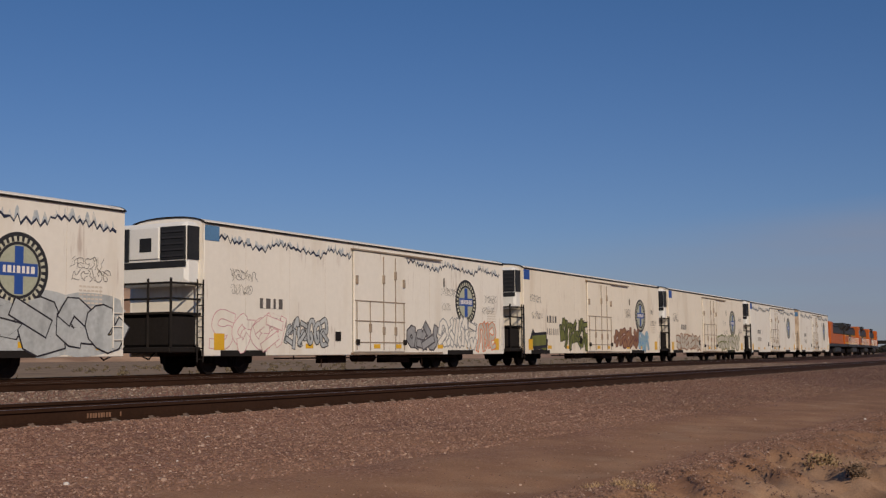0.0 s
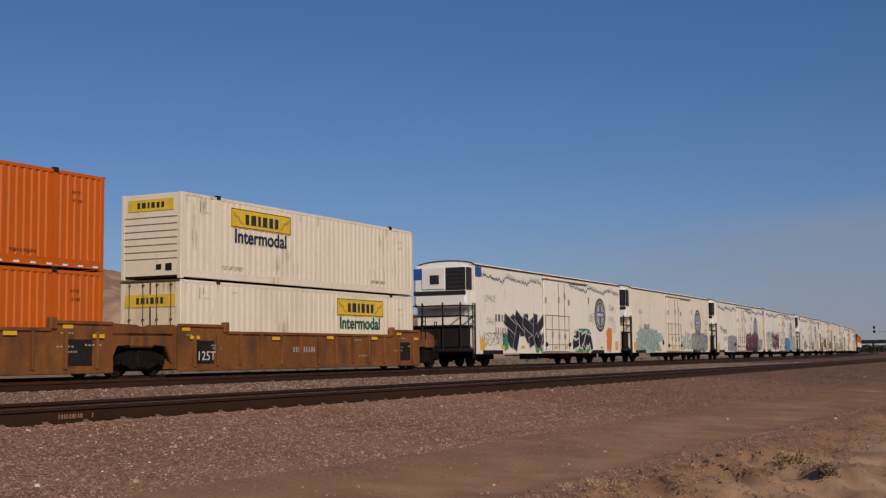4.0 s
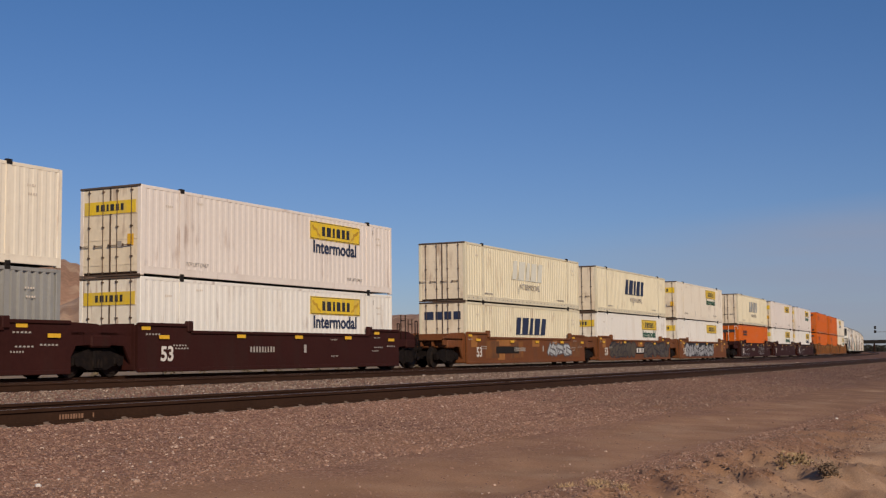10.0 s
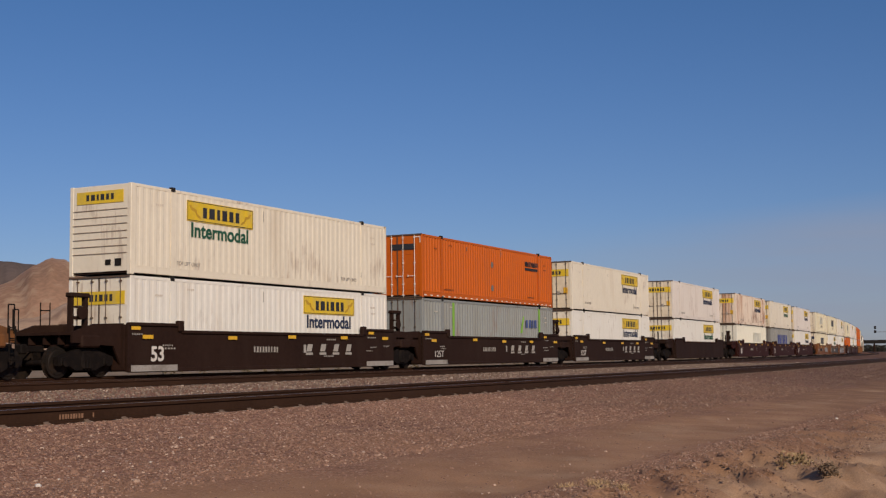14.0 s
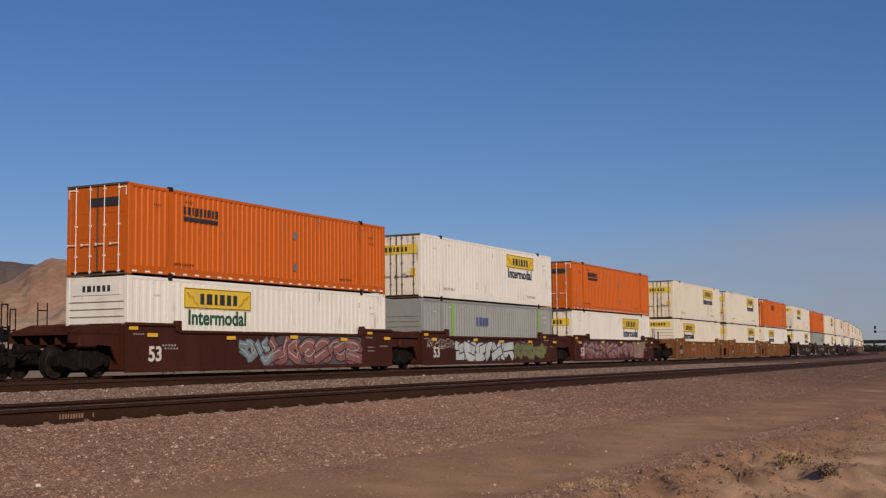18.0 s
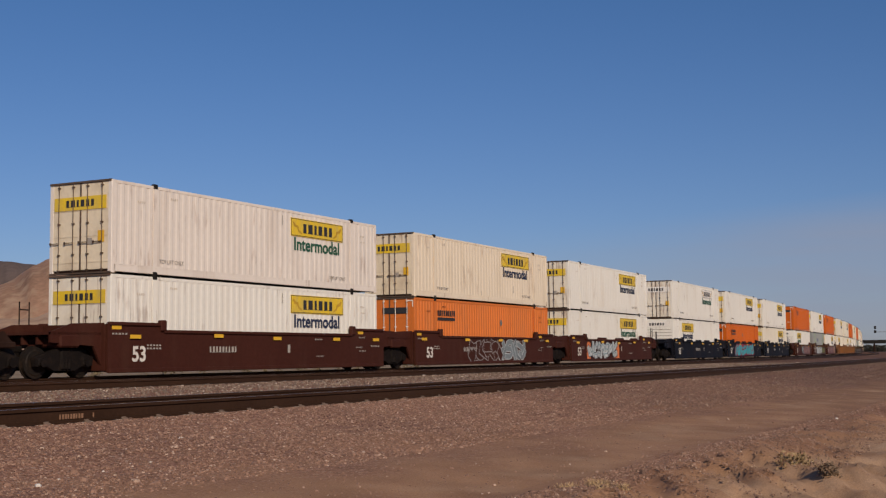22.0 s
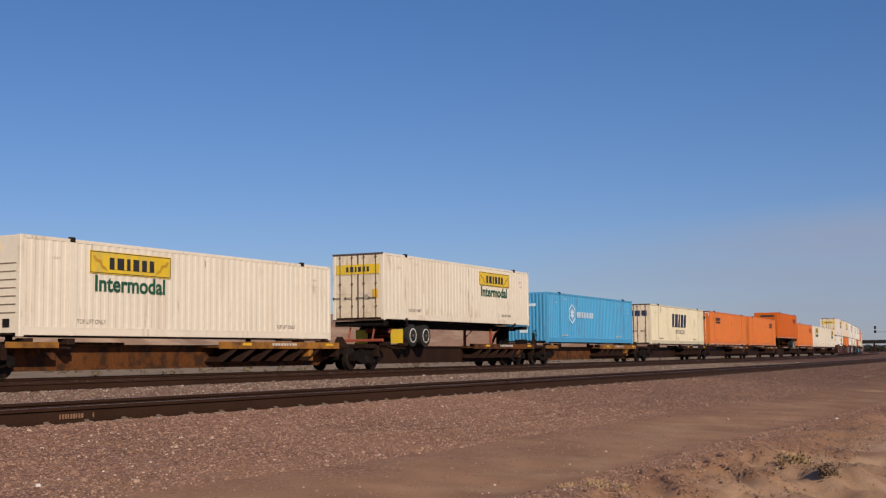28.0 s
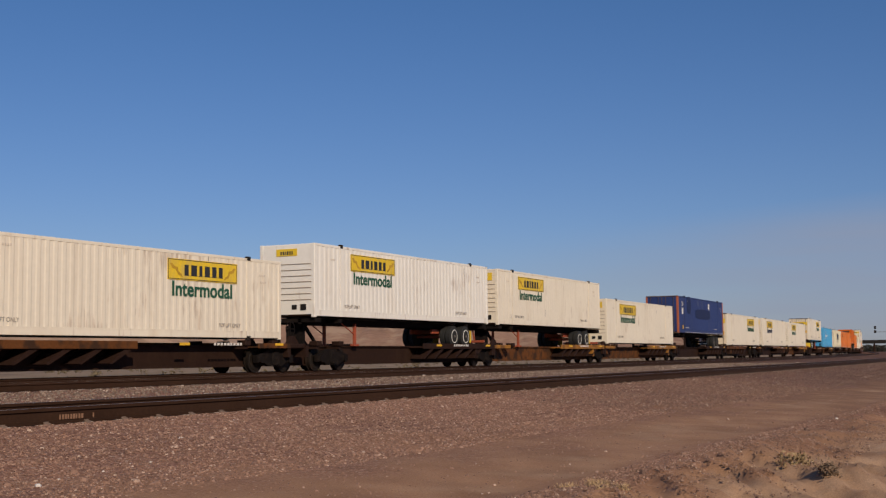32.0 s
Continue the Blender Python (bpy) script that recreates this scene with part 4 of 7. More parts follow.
def spray(parent, vx, z, w, h, half, flip, fill, edge, seed, letters=5, label="sprayed graffiti lettering", glow=None, fat=0.34, rim=0.09, shine=None, cloud=None, soft=1):
    """Graffiti: fat bent strokes over a darker outline, with a halo, thin bright lines and a sprayed ground where it has them."""
    r = random.Random(seed)
    strokes = []
    unit = w / letters
    for i in range(letters):
        lean, top, low = r.uniform(-0.15, 0.25), r.uniform(0.88, 1.02), r.uniform(0.0, 0.1)
        turn, over = r.random() < 0.5, r.random() < 0.6
        form = r.choice(GLYPHS) + r.choice(SPIKES)
        form = [[(1 - a if turn else a, 1 - c if over else c) for a, c in q] for q in form]
        for q in form:
            pts = [(unit * (i + 0.02 + 0.96 * a + lean * (c - 0.5)) + r.uniform(-0.08, 0.08) * unit, unit * fat * 0.55 + (h - unit * fat * 1.1) * (low + (top - low) * c) + r.uniform(-0.05, 0.05) * h) for a, c in q]
            for _k in range(soft):
                cut = [pts[0]]
                for (ax, az), (bx, bz) in zip(pts, pts[1:]):
                    cut += [(ax * 0.75 + bx * 0.25, az * 0.75 + bz * 0.25), (ax * 0.25 + bx * 0.75, az * 0.25 + bz * 0.75)]
                pts = cut + [pts[-1]]
            strokes.append(pts)
    fatw = unit * fat

    def coat(width, y0, key, dx=0.0, dz=0.0):
        g, rad, last = Geo(), width / 2, 0
        for i, q in enumerate(strokes):
            n, o = len(q), len(g.v)
            link = last
            for j in range(n):
                a, b = q[max(0, j - 1)], q[min(n - 1, j + 1)]
                d = math.hypot(b[0] - a[0], b[1] - a[1]) or 1
                tx, tz = (b[0] - a[0]) / d, (b[1] - a[1]) / d
                out = -0.8 * rad if j == 0 else 0.8 * rad if j == n - 1 else 0.0
                y, x1, z1 = y0 - 0.0016 * i - 0.00004 * j, q[j][0] + dx + tx * out, q[j][1] + dz + tz * out
                g.v += [(x1 - tz * rad, y, z1 + tx * rad), (x1 + tz * rad, y, z1 - tx * rad)]
                if j:
                    k = o + 2 * j
                    g.f.append((k - 2, k, k + 1, k - 1))
            last = o + 2 * n - 2
            if i:
                (ax, ay, az), (bx, by, bz) = g.v[link], g.v[o]
                g.f.append((link, o, len(g.v) + 1, len(g.v)))
                g.v += [(ax, ay, az + 0.004), (bx, by, bz + 0.004)]
        return g.mesh("graffiti_coat", key)

    deep = 0.0016 * len(strokes) + 0.003
    thin = fat <= 0.06
    base = on_side("graffiti", coat(fatw if thin else fatw + unit * rim * 2, -0.001, edge), parent, vx, z, half + (deep if glow else 0.0) + (0.003 if cloud else 0.0), flip, label)
    if not thin:
        part("fill_coat", coat(fatw, -0.0018, fill), base)
    if shine:
        part("bright_line", coat(fatw * 0.14, -0.0026, shine, -fatw * 0.2, fatw * 0.16), base)
    if glow:
        part("halo_coat", coat(fatw + unit * 0.34, deep + 0.002, glow), base)
    if cloud:
        part("sprayed_ground", blob(w * 1.03, h * 1.02, seed, cloud), base, at=(-w * 0.015, (deep if glow else 0.0) + 0.0045, -0.01))
    return base


# ---- containers ----
CL, CW, CH = 16.154, 2.591, 2.915
HALF = CW / 2


def corrugated(pitch, depth, half_len):
    g = Geo()
    n = max(2, round(2 * half_len / pitch))
    p = 2 * half_len / n
    xs = []
    for i in range(n):
        x = -half_len + i * p
        xs += [(x, 0), (x + p * 0.36, 0), (x + p * 0.5, depth), (x + p * 0.86, depth)]
    xs.append((half_len, 0))
    v = [(x, y, z) for z in (0.30, CH - 0.1) for x, y in xs]
    m = len(xs)
    return g.add(v, [(i, i + 1, i + 1 + m, i + m) for i in range(m - 1)])


def door_mesh(w):
    g = Geo().box(-0.05, 0.0, 0.02, w - 0.02, 0.12, 2.86, 0.015)
    for k in range(3):
        g.box(-0.062, -0.05, 0.06, w - 0.06, 0.35 + k * 0.82, 0.40 + k * 0.82)
    return g


def rod_mesh():
    g = Geo().rod((-0.09, 0, 0.05), (-0.09, 0, 2.88), 0.015)
    for z in (0.12, 0.62, 1.6, 2.76):
        g.box(-0.11, -0.05, -0.04, 0.04, z - 0.022, z + 0.022)
    g.box(-0.125, -0.10, -0.02, 0.36, 0.98, 1.005).box(-0.125, -0.10, 0.3, 0.36, 0.95, 1.03)
    return g


def nose_mesh():
    g = Geo().box(0.0, 0.05, -HALF + 0.1, HALF - 0.1, 0.12, 2.88)
    return g


SOILED = {"cream_paint": "soiled_cream", "pink_white_paint": "soiled_cream", "tan_white_paint": "soiled_cream", "white_paint": "soiled_white", "sand_paint": "soiled_cream"}


def container(u_front, z, paint, label, flip=False, rib=0.30, depth=0.034, category="container", name="shipping_container", group="containers on the train", frame_paint=None, rods="rod_black", upright=False):
    """A 53 ft steel box with its doors at the rear (ahead when flipped)."""
    fp = frame_paint or paint
    c = thing(name, label, category, group, u_front - CL / 2, z, flip)
    wall = cached(("side_wall", rib, depth, paint), lambda: corrugated(rib, depth, CL / 2 - 0.1), paint)
    part("side_wall", wall, c, at=(0, -HALF + 0.006, 0))
    part("side_wall", wall, c, at=(0, HALF - 0.006, 0), turn=180)
    rail = cached(("bottom_rail", paint), lambda: Geo().box(-CL / 2 + 0.1, CL / 2 - 0.1, 0, 0.06, 0.05, 0.30, 0.012).box(-CL / 2 + 0.1, CL / 2 - 0.1, -0.006, 0, 0.27, 0.30), paint)
    top = cached(("top_rail", paint), lambda: Geo().box(-CL / 2 + 0.1, CL / 2 - 0.1, 0, 0.07, CH - 0.112, CH, 0.015), paint)
    for y, turn in ((-HALF, 0), (HALF, 180)):
        part("bottom_rail", rail, c, at=(0, y, 0), turn=turn)
        part("top_rail", top, c, at=(0, y, 0), turn=turn)
    part("roof", cached(("roof", paint), lambda: Geo().box(-CL / 2 + 0.05, CL / 2 - 0.05, -HALF + 0.05, HALF - 0.05, CH - 0.04, CH - 0.01), paint), c)
    part("floor", cached("container_floor", lambda: Geo().box(-CL / 2 + 0.05, CL / 2 - 0.05, -HALF + 0.05, HALF - 0.05, 0.06, 0.16), "dark_steel"), c)
    post = cached(("corner_post", fp), lambda: Geo().box(-0.09, 0.09, -0.08, 0.08, 0, CH, 0.015), fp)
    for x in (-CL / 2 + 0.09, CL / 2 - 0.09):
        for y in (-HALF + 0.08, HALF - 0.08):
            part("corner_post", post, c, at=(x, y, 0))
    mid = cached(("stacking_post", paint), lambda: Geo().box(-0.09, 0.09, -0.004, 0.05, 0.05, CH).box(-0.10, -0.085, -0.010, 0, 0.3, 2.8), paint)
    cast = cached("corner_casting", lambda: Geo().box(-0.10, 0.10, -0.03, 0.10, -0.01, 0.14, 0.015), "casting_black")
    for x in (-6.06, 6.06):
        for y, turn in ((-HALF, 0), (HALF, 180)):
            p = part("stacking_post", mid, c, at=(x, y, 0), turn=turn)
            part("corner_casting", cast, p, "black steel casting", (0, 0, CH - 0.08))
            if y < 0:
                part("corner_casting", cast, p, "black steel casting", (0, 0, -0.02))
    for y in (-HALF + 0.10, 0.0):
        d = part("door", cached(("door", paint), lambda: door_mesh(HALF - 0.10), SOILED.get(paint, paint)), c, at=(-CL / 2 + 0.06, y, 0))
        for k in (0.28, 0.88):
            part("lock_rod", cached(("lock_rod", rods), rod_mesh, rods), d, "white taped lock rod" if rods == "reflector_white" else "dark steel lock rod", (0, k, 0))
    part("door_header", cached("door_header", lambda: Geo().box(-0.03, 0.06, -HALF + 0.02, HALF - 0.02, CH - 0.05, CH + 0.012).box(-0.012, 0.05, -0.018, 0.018, 0.1, CH - 0.05).box(-0.02, 0.06, -HALF + 0.02, HALF - 0.02, 0.0, 0.05), "rod_black"), c, "dark door gasket and header", (-CL / 2, 0, 0))
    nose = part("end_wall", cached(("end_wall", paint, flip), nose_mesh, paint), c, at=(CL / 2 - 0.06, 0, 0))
    if upright:
        for k in range(11):
            part("rib", cached(("upright_rib", paint), lambda: Geo().box(0.05, 0.1, -0.07, 0.07, 0.14, 2.84, 0.03), paint), nose, at=(0, -1.08 + 0.216 * k, 0))
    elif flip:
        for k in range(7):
            # rib colour is rust brown and dark, so the ledge shadow is painted in
            part("rib", cached(("nose_rib", paint), lambda: Geo().box(0.05, 0.075, -HALF + 0.16, HALF - 0.16, 0, 0.028, 0.006), "gear_worn_rib_shade"), nose, at=(0, 0, 0.68 + 0.235 * k))
    if flip and not upright:
        part("vent", cached("nose_vent", lambda: Geo().box(0.05, 0.07, 0, 0.26, 0, 0.24), "casting_black"), nose, "small dark vent", (0, HALF - 0.65, 0.28))
        part("vent", cached("nose_vent_low", lambda: Geo().box(0.05, 0.07, 0, 0.22, 0, 0.18), "casting_black"), nose, "small dark vent", (0, HALF - 1.05, 0.32))
    return c


def small_marks(c, flip, seed, key="small_mark", half=HALF, words=False):
    """Illegible stencil lines as plain bars."""
    for vx, z in ((-5.85, 0.42), (4.35, 0.42)):
        if words:
            lettering("TOP LIFT ONLY", -vx if flip else vx, z, 0.13, 1.22, key, c, half + 0.008 if flip else -half - 0.008, "", -1 if flip else 1, "stencil")
            continue
        on_side("stencil", bars_mesh(8, 1.0, 0.07, 0.03, key, seed % 3), c, vx, z, half, flip, lift=0.006)
    r = random.Random(seed)
    for tall in (0.22, 0.38):
        on_side("scuff", panel(0.035, tall, 0.003, "plate_grey"), c, r.uniform(-7.4, 7.2), r.choice((0.35, 0.6, 2.3, 2.45)), half, flip, "short dark scuff", 0.005)
    for vx, z in ((6.7, 2.3), (6.75, 2.05), (-5.3, 2.55), (-6.9, 2.3)):
        on_side("stencil", bars_mesh(4, 0.36, 0.06, 0.03, key if key == "rust_mark" else "seam_faint", 7), c, vx, z, half, flip, lift=0.006)


def yellow_sign(c, flip, x0=1.65, w=3.72, z=1.87, words=True, key="green_mark", pale=False):
    """The yellow sign with a row of dark block shapes, and the lettering under it."""
    h = 0.70
    s = on_side("sign_panel", panel(w, h, 0.012, "reflector_white" if pale else "yellow_panel"), c, x0, z + 0.08, HALF, flip, "yellow painted sign with dark border", 0.002)
    part("border", cached(("sign_border", w), lambda: Geo().cells([0.02, 0.045, w - 0.045, w - 0.02], [0.02, 0.045, h - 0.045, h - 0.02], [(0, 0), (1, 0), (2, 0), (0, 1), (2, 1), (0, 2), (1, 2), (2, 2)], 0.0, -0.002), "black_mark"), s, at=(0, -0.012, 0))
    part("name_mark", letter_bars_mesh(6, 2.05, 0.37, "black_mark", 2), s, "dark block signs", (0.84, -0.012, 0.15))
    for x, way in ((0.1, 1), (w - 0.1, -1)):
        part("emblem", cached(("scroll", way), lambda: Geo().add([(way * a, -0.003, b) for a, b in ((0.0, 0.5), (0.12, 0.34), (0.3, 0.3), (0.42, 0.14), (0.66, 0.06), (0.6, 0.16), (0.44, 0.24), (0.4, 0.38), (0.22, 0.42), (0.1, 0.52))], [tuple(range(10))]), "sign_scroll"), s, at=(x, -0.014, 0.03))
    if words:
        lettering("Intermodal", -(x0 + 0.2) if flip else x0 + 0.2, z - 0.44, 0.48, 3.2, key, c, HALF + 0.008 if flip else -HALF - 0.008, "dark lettering", -1 if flip else 1)
    return s


def door_bars():
    g = Geo().cells(*block_cells(6, 1.16, 0.22, 0.24))
    g.v = [(y, 0.58 - x, z + 0.1) for x, y, z in g.v]
    return g


def door_sign(c, z=2.02, pale=False):
    p = part("door_sign", cached(("door_sign", pale), lambda: Geo().box(-0.012, 0, -1.08, 1.08, 0, 0.42), "reflector_white" if pale else "yellow_panel"), c, "faded white sign across the doors" if pale else "yellow sign across the doors", (-CL / 2 - 0.008, 0, z))
    part("name_mark", cached("door_sign_bars", lambda: door_bars(), "black_mark"), p, at=(-0.012, 0, 0))
    part("placard", cached("door_placard", lambda: Geo().box(-0.006, 0, -1.0, -0.74, -1.05, -0.68), "reflector_yellow"), p, "yellow placard")
    part("placard", cached("door_placard_dark", lambda: Geo().box(-0.006, 0, -0.5, -0.3, -1.1, -0.9), "small_mark"), p)


def nose_sign(c, pale=False, small=False):
    """A sign near the top of the front wall; some are only half as wide."""
    k = 0.5 if small else 1.0
    p = part("end_sign", cached(("nose_sign", pale, small), lambda: Geo().box(0, 0.012, -0.98 * k, 0.98 * k, 2.72 - 0.4 * (0.4 + 0.6 * k), 2.72), "reflector_white" if pale else "yellow_panel"), c, "small sign on the front wall", (CL / 2 + 0.0, 0, 0))

    def blocks():
        g = Geo().cells(*block_cells(6, 1.16 * k, 0.2 * (0.4 + 0.6 * k), 0.24))
        g.v = [(0.0125, x - 0.58 * k, z + 2.63 - 0.21 * (0.4 + 0.6 * k)) for x, y, z in g.v]
        return g
    part("name_mark", cached(("nose_bars", small), blocks, "black_mark"), p)


def yellow_sign_box(u, z, paint="white_paint", flip=False, words=True, key="navy_mark", label=None, low=False, pale=False):
    names = {"white_paint": "white", "cream_paint": "cream", "pink_white_paint": "pinkish white", "tan_white_paint": "sun-yellowed white", "rusty_white_paint": "rust-streaked white"}
    c = container(u, z, paint, label or names[paint] + " corrugated 53 foot container with a yellow sign", flip, rib=0.33, depth=0.011)
    yellow_sign(c, flip, -5.35 if flip else 1.65, words=words, key=key, pale=pale)
    door_sign(c, 2.02, pale)
    nose_sign(c, u in (-132.2, -70.17), u in (-383.7, -492.0))
    small_marks(c, flip, int(u), words=True)
    return c


def dashes(n, pitch, w, h):
    """A run of dashes on a hairline backing."""
    xs, filled = [0.0], []
    for k in range(n):
        xs += [k * pitch + w, (k + 1) * pitch]
        filled += [(2 * k, 0), (2 * k, 1)] + ([(2 * k + 1, 0)] if k < n - 1 else [])
    return Geo().cells(xs, [0, h * 0.04, h], filled, 0.0, -0.003)


def orange_box(u, z, flip=False, paint="orange_paint", text_x=None, dots=1.2, label=None):
    c = container(u, z, paint, label or ("bright orange" if paint == "orange_paint" else "faded orange") + " corrugated 53 foot container with dark marks", flip, rib=0.28, depth=0.036, rods="reflector_white")
    x = text_x if text_x is not None else (-5.8 if not flip else 4.05)
    b = on_side("name_mark", letter_bars_mesh(9, 1.85, 0.26, "black_mark", 1), c, x, 2.15, HALF, flip, "black block mark", 0.006)
    part("name_mark_line", panel(1.85, 0.14, 0.004, "black_mark"), b, at=(0, 0, -0.22))
    if dots is not None:
        for z2 in (0.75, 1.95):
            on_side("round_mark", cached("round_mark", lambda: Geo().cyl((0, -0.002, 0), 0.17, 0.004, "y", 6), "slate_mark"), c, dots, z2, HALF, flip, lift=0.006)
    on_side("reflective_tape", cached("dashed_tape", lambda: dashes(26, 0.62, 0.22, 0.055), "reflector_white"), c, -7.9, 0.09, HALF, flip, "dashed white reflective tape", 0.004)
    part("end_mark", cached("orange_end_bar", lambda: Geo().box(-0.006, 0, -0.95, 0.35, 2.2, 2.48), "black_mark"), c, at=(-CL / 2 - 0.012, 0, 0))
    part("end_mark", cached("orange_nose_bar", lambda: Geo().box(0, 0.006, -0.6, 0.9, 2.4, 2.62), "black_mark"), c, at=(CL / 2 + 0.0, 0, 0))
    for y, way in ((-1.22, 1), (1.22, -1)):
        part("reflective_tape", cached(("orange_corner_tape", way), lambda: Geo().add([(0, way * a, b) for a, b in ((0, 2.8), (0.28, 2.8), (0.28, 2.76), (0.04, 2.76), (0.04, 2.5), (0, 2.5))], [(0, 1, 2, 3), (0, 3, 4, 5)]), "reflector_white"), c, "white corner tape", (-CL / 2 - 0.016, y, 0))
    small_marks(c, flip, int(u), "rust_mark")
    return c


def wide_name_box(u, z, mark="navy_mark", paint="sand_paint", name_x=-2.05, low=False, words=True, end_name=False, label="", flip=False):
    c = container(u, z, paint, label, flip, rib=0.29, depth=0.04)
    on_side("name_mark", letter_bars_mesh(5, 4.2, 1.0 if not low else 0.92, mark, 0, 0.34, 0.22), c, name_x, 1.35 if not low else 1.36, HALF, flip, "large slanted block signs", 0.006)
    if words:
        lettering("INTERMODAL", -(name_x + 1.0) if flip else name_x + 1.0, 0.85, 0.30, 2.9, "small_mark", c, HALF + 0.008 if flip else -HALF - 0.008, "thin grey lettering", -1 if flip else 1)
    on_side("rail_slots", cached("rail_slots", lambda: dashes(30, 0.53, 0.12, 0.05), "seam_shadow"), c, -7.8, 0.16, HALF, flip, lift=0.007)
    if end_name:
        part("end_mark", cached("slanted_end_bars", lambda: Geo().box(-0.006, 0, -1.0, -0.62, 2.05, 2.45).box(-0.006, 0, -0.5, -0.12, 2.05, 2.45).box(-0.006, 0, 0.0, 0.36, 2.05, 2.45).box(-0.006, 0, 0.48, 0.98, 2.05, 2.45), "navy_mark"), c, "dark slanted signs", (-CL / 2 - 0.012, 0, 0))
    small_marks(c, flip, int(u))
    return c


def plain_box(u, z, paint, label, flip=False, rib=0.29, frame_paint=None, upright=False):
    c = container(u, z, paint, label, flip, rib=rib, depth=0.038 if paint == "sky_blue_paint" else 0.03 if paint == "navy_paint" else 0.075, frame_paint=frame_paint, upright=upright)
    small_marks(c, flip, int(u), "white_mark")
    return c


# ---- well cars ----
def well_side(ribbed):
    g = Geo()
    g.slab([(-8.35, 0.14), (8.35, 0.14), (8.35, 1.66), (5.95, 1.66), (5.75, 1.45), (-5.75, 1.45), (-5.95, 1.66), (-8.35, 1.66)], -0.04, 0.04)
    g.box(-5.8, 5.8, -0.10, 0.06, 1.36, 1.47, 0.02)
    for s in (-1, 1):
        g.box(min(s * 5.95, s * 8.3), max(s * 5.95, s * 8.3), -0.10, 0.06, 1.58, 1.69, 0.02)
        g.box(s * 5.85 - 0.14, s * 5.85 + 0.14, -0.12, 0.06, 1.42, 1.78, 0.03)
    g.box(-8.3, 8.3, -0.09, 0.06, 0.12, 0.26, 0.02)
    return g


def well_end():
    """The platform over the truck: sloping webs, deck, and the body bolster."""
    g = Geo()
    for y in (-1.25, 1.17):
        g.slab([(8.3, 0.16), (8.75, 0.95), (9.95, 1.02), (10.5, 1.05), (10.5, 1.36), (9.6, 1.62), (8.3, 1.66)], y, y + 0.08)
    g.box(8.25, 10.5, -1.25, 1.25, 1.28, 1.36).box(8.3, 8.42, -1.35, 1.35, 0.2, 1.62)
    g.box(9.35, 10.15, -1.3, 1.3, 0.9, 1.28, 0.05)
    for y in (-0.6, 0.0, 0.6):
        g.box(8.5, 10.4, y - 0.04, y + 0.04, 1.0, 1.3)
    return g


def well_rail(x0, x1, z):
    g = Geo()
    for x in (x0, x1):
        g.rod((x, -1.27, 1.3), (x, -1.27, z), 0.022)
    return g.rod((x0, -1.27, 2.1), (x1, -1.27, 2.1), 0.02)


def well_steps():
    g = Geo()
    for z in (0.55, 0.85, 1.15, 1.45):
        g.rod((10.2, -1.33, z), (10.42, -1.33, z), 0.02)
    return g.rod((10.2, -1.33, 0.5), (10.2, -1.33, 1.5), 0.022).rod((10.42, -1.33, 0.5), (10.42, -1.33, 1.5), 0.022)


def brake_stand():
    g = Geo().box(9.5, 9.62, 0.75, 0.9, 1.3, 2.5).box(10.1, 10.22, 0.75, 0.9, 1.3, 2.5).box(9.45, 10.27, 0.7, 0.95, 2.42, 2.56, 0.03).box(9.5, 10.2, 0.75, 0.9, 1.75, 1.85).box(9.5, 10.2, 0.75, 0.9, 2.1, 2.16)
    return g.cyl((9.86, 1.0, 1.95), 0.2, 0.05, n=14)


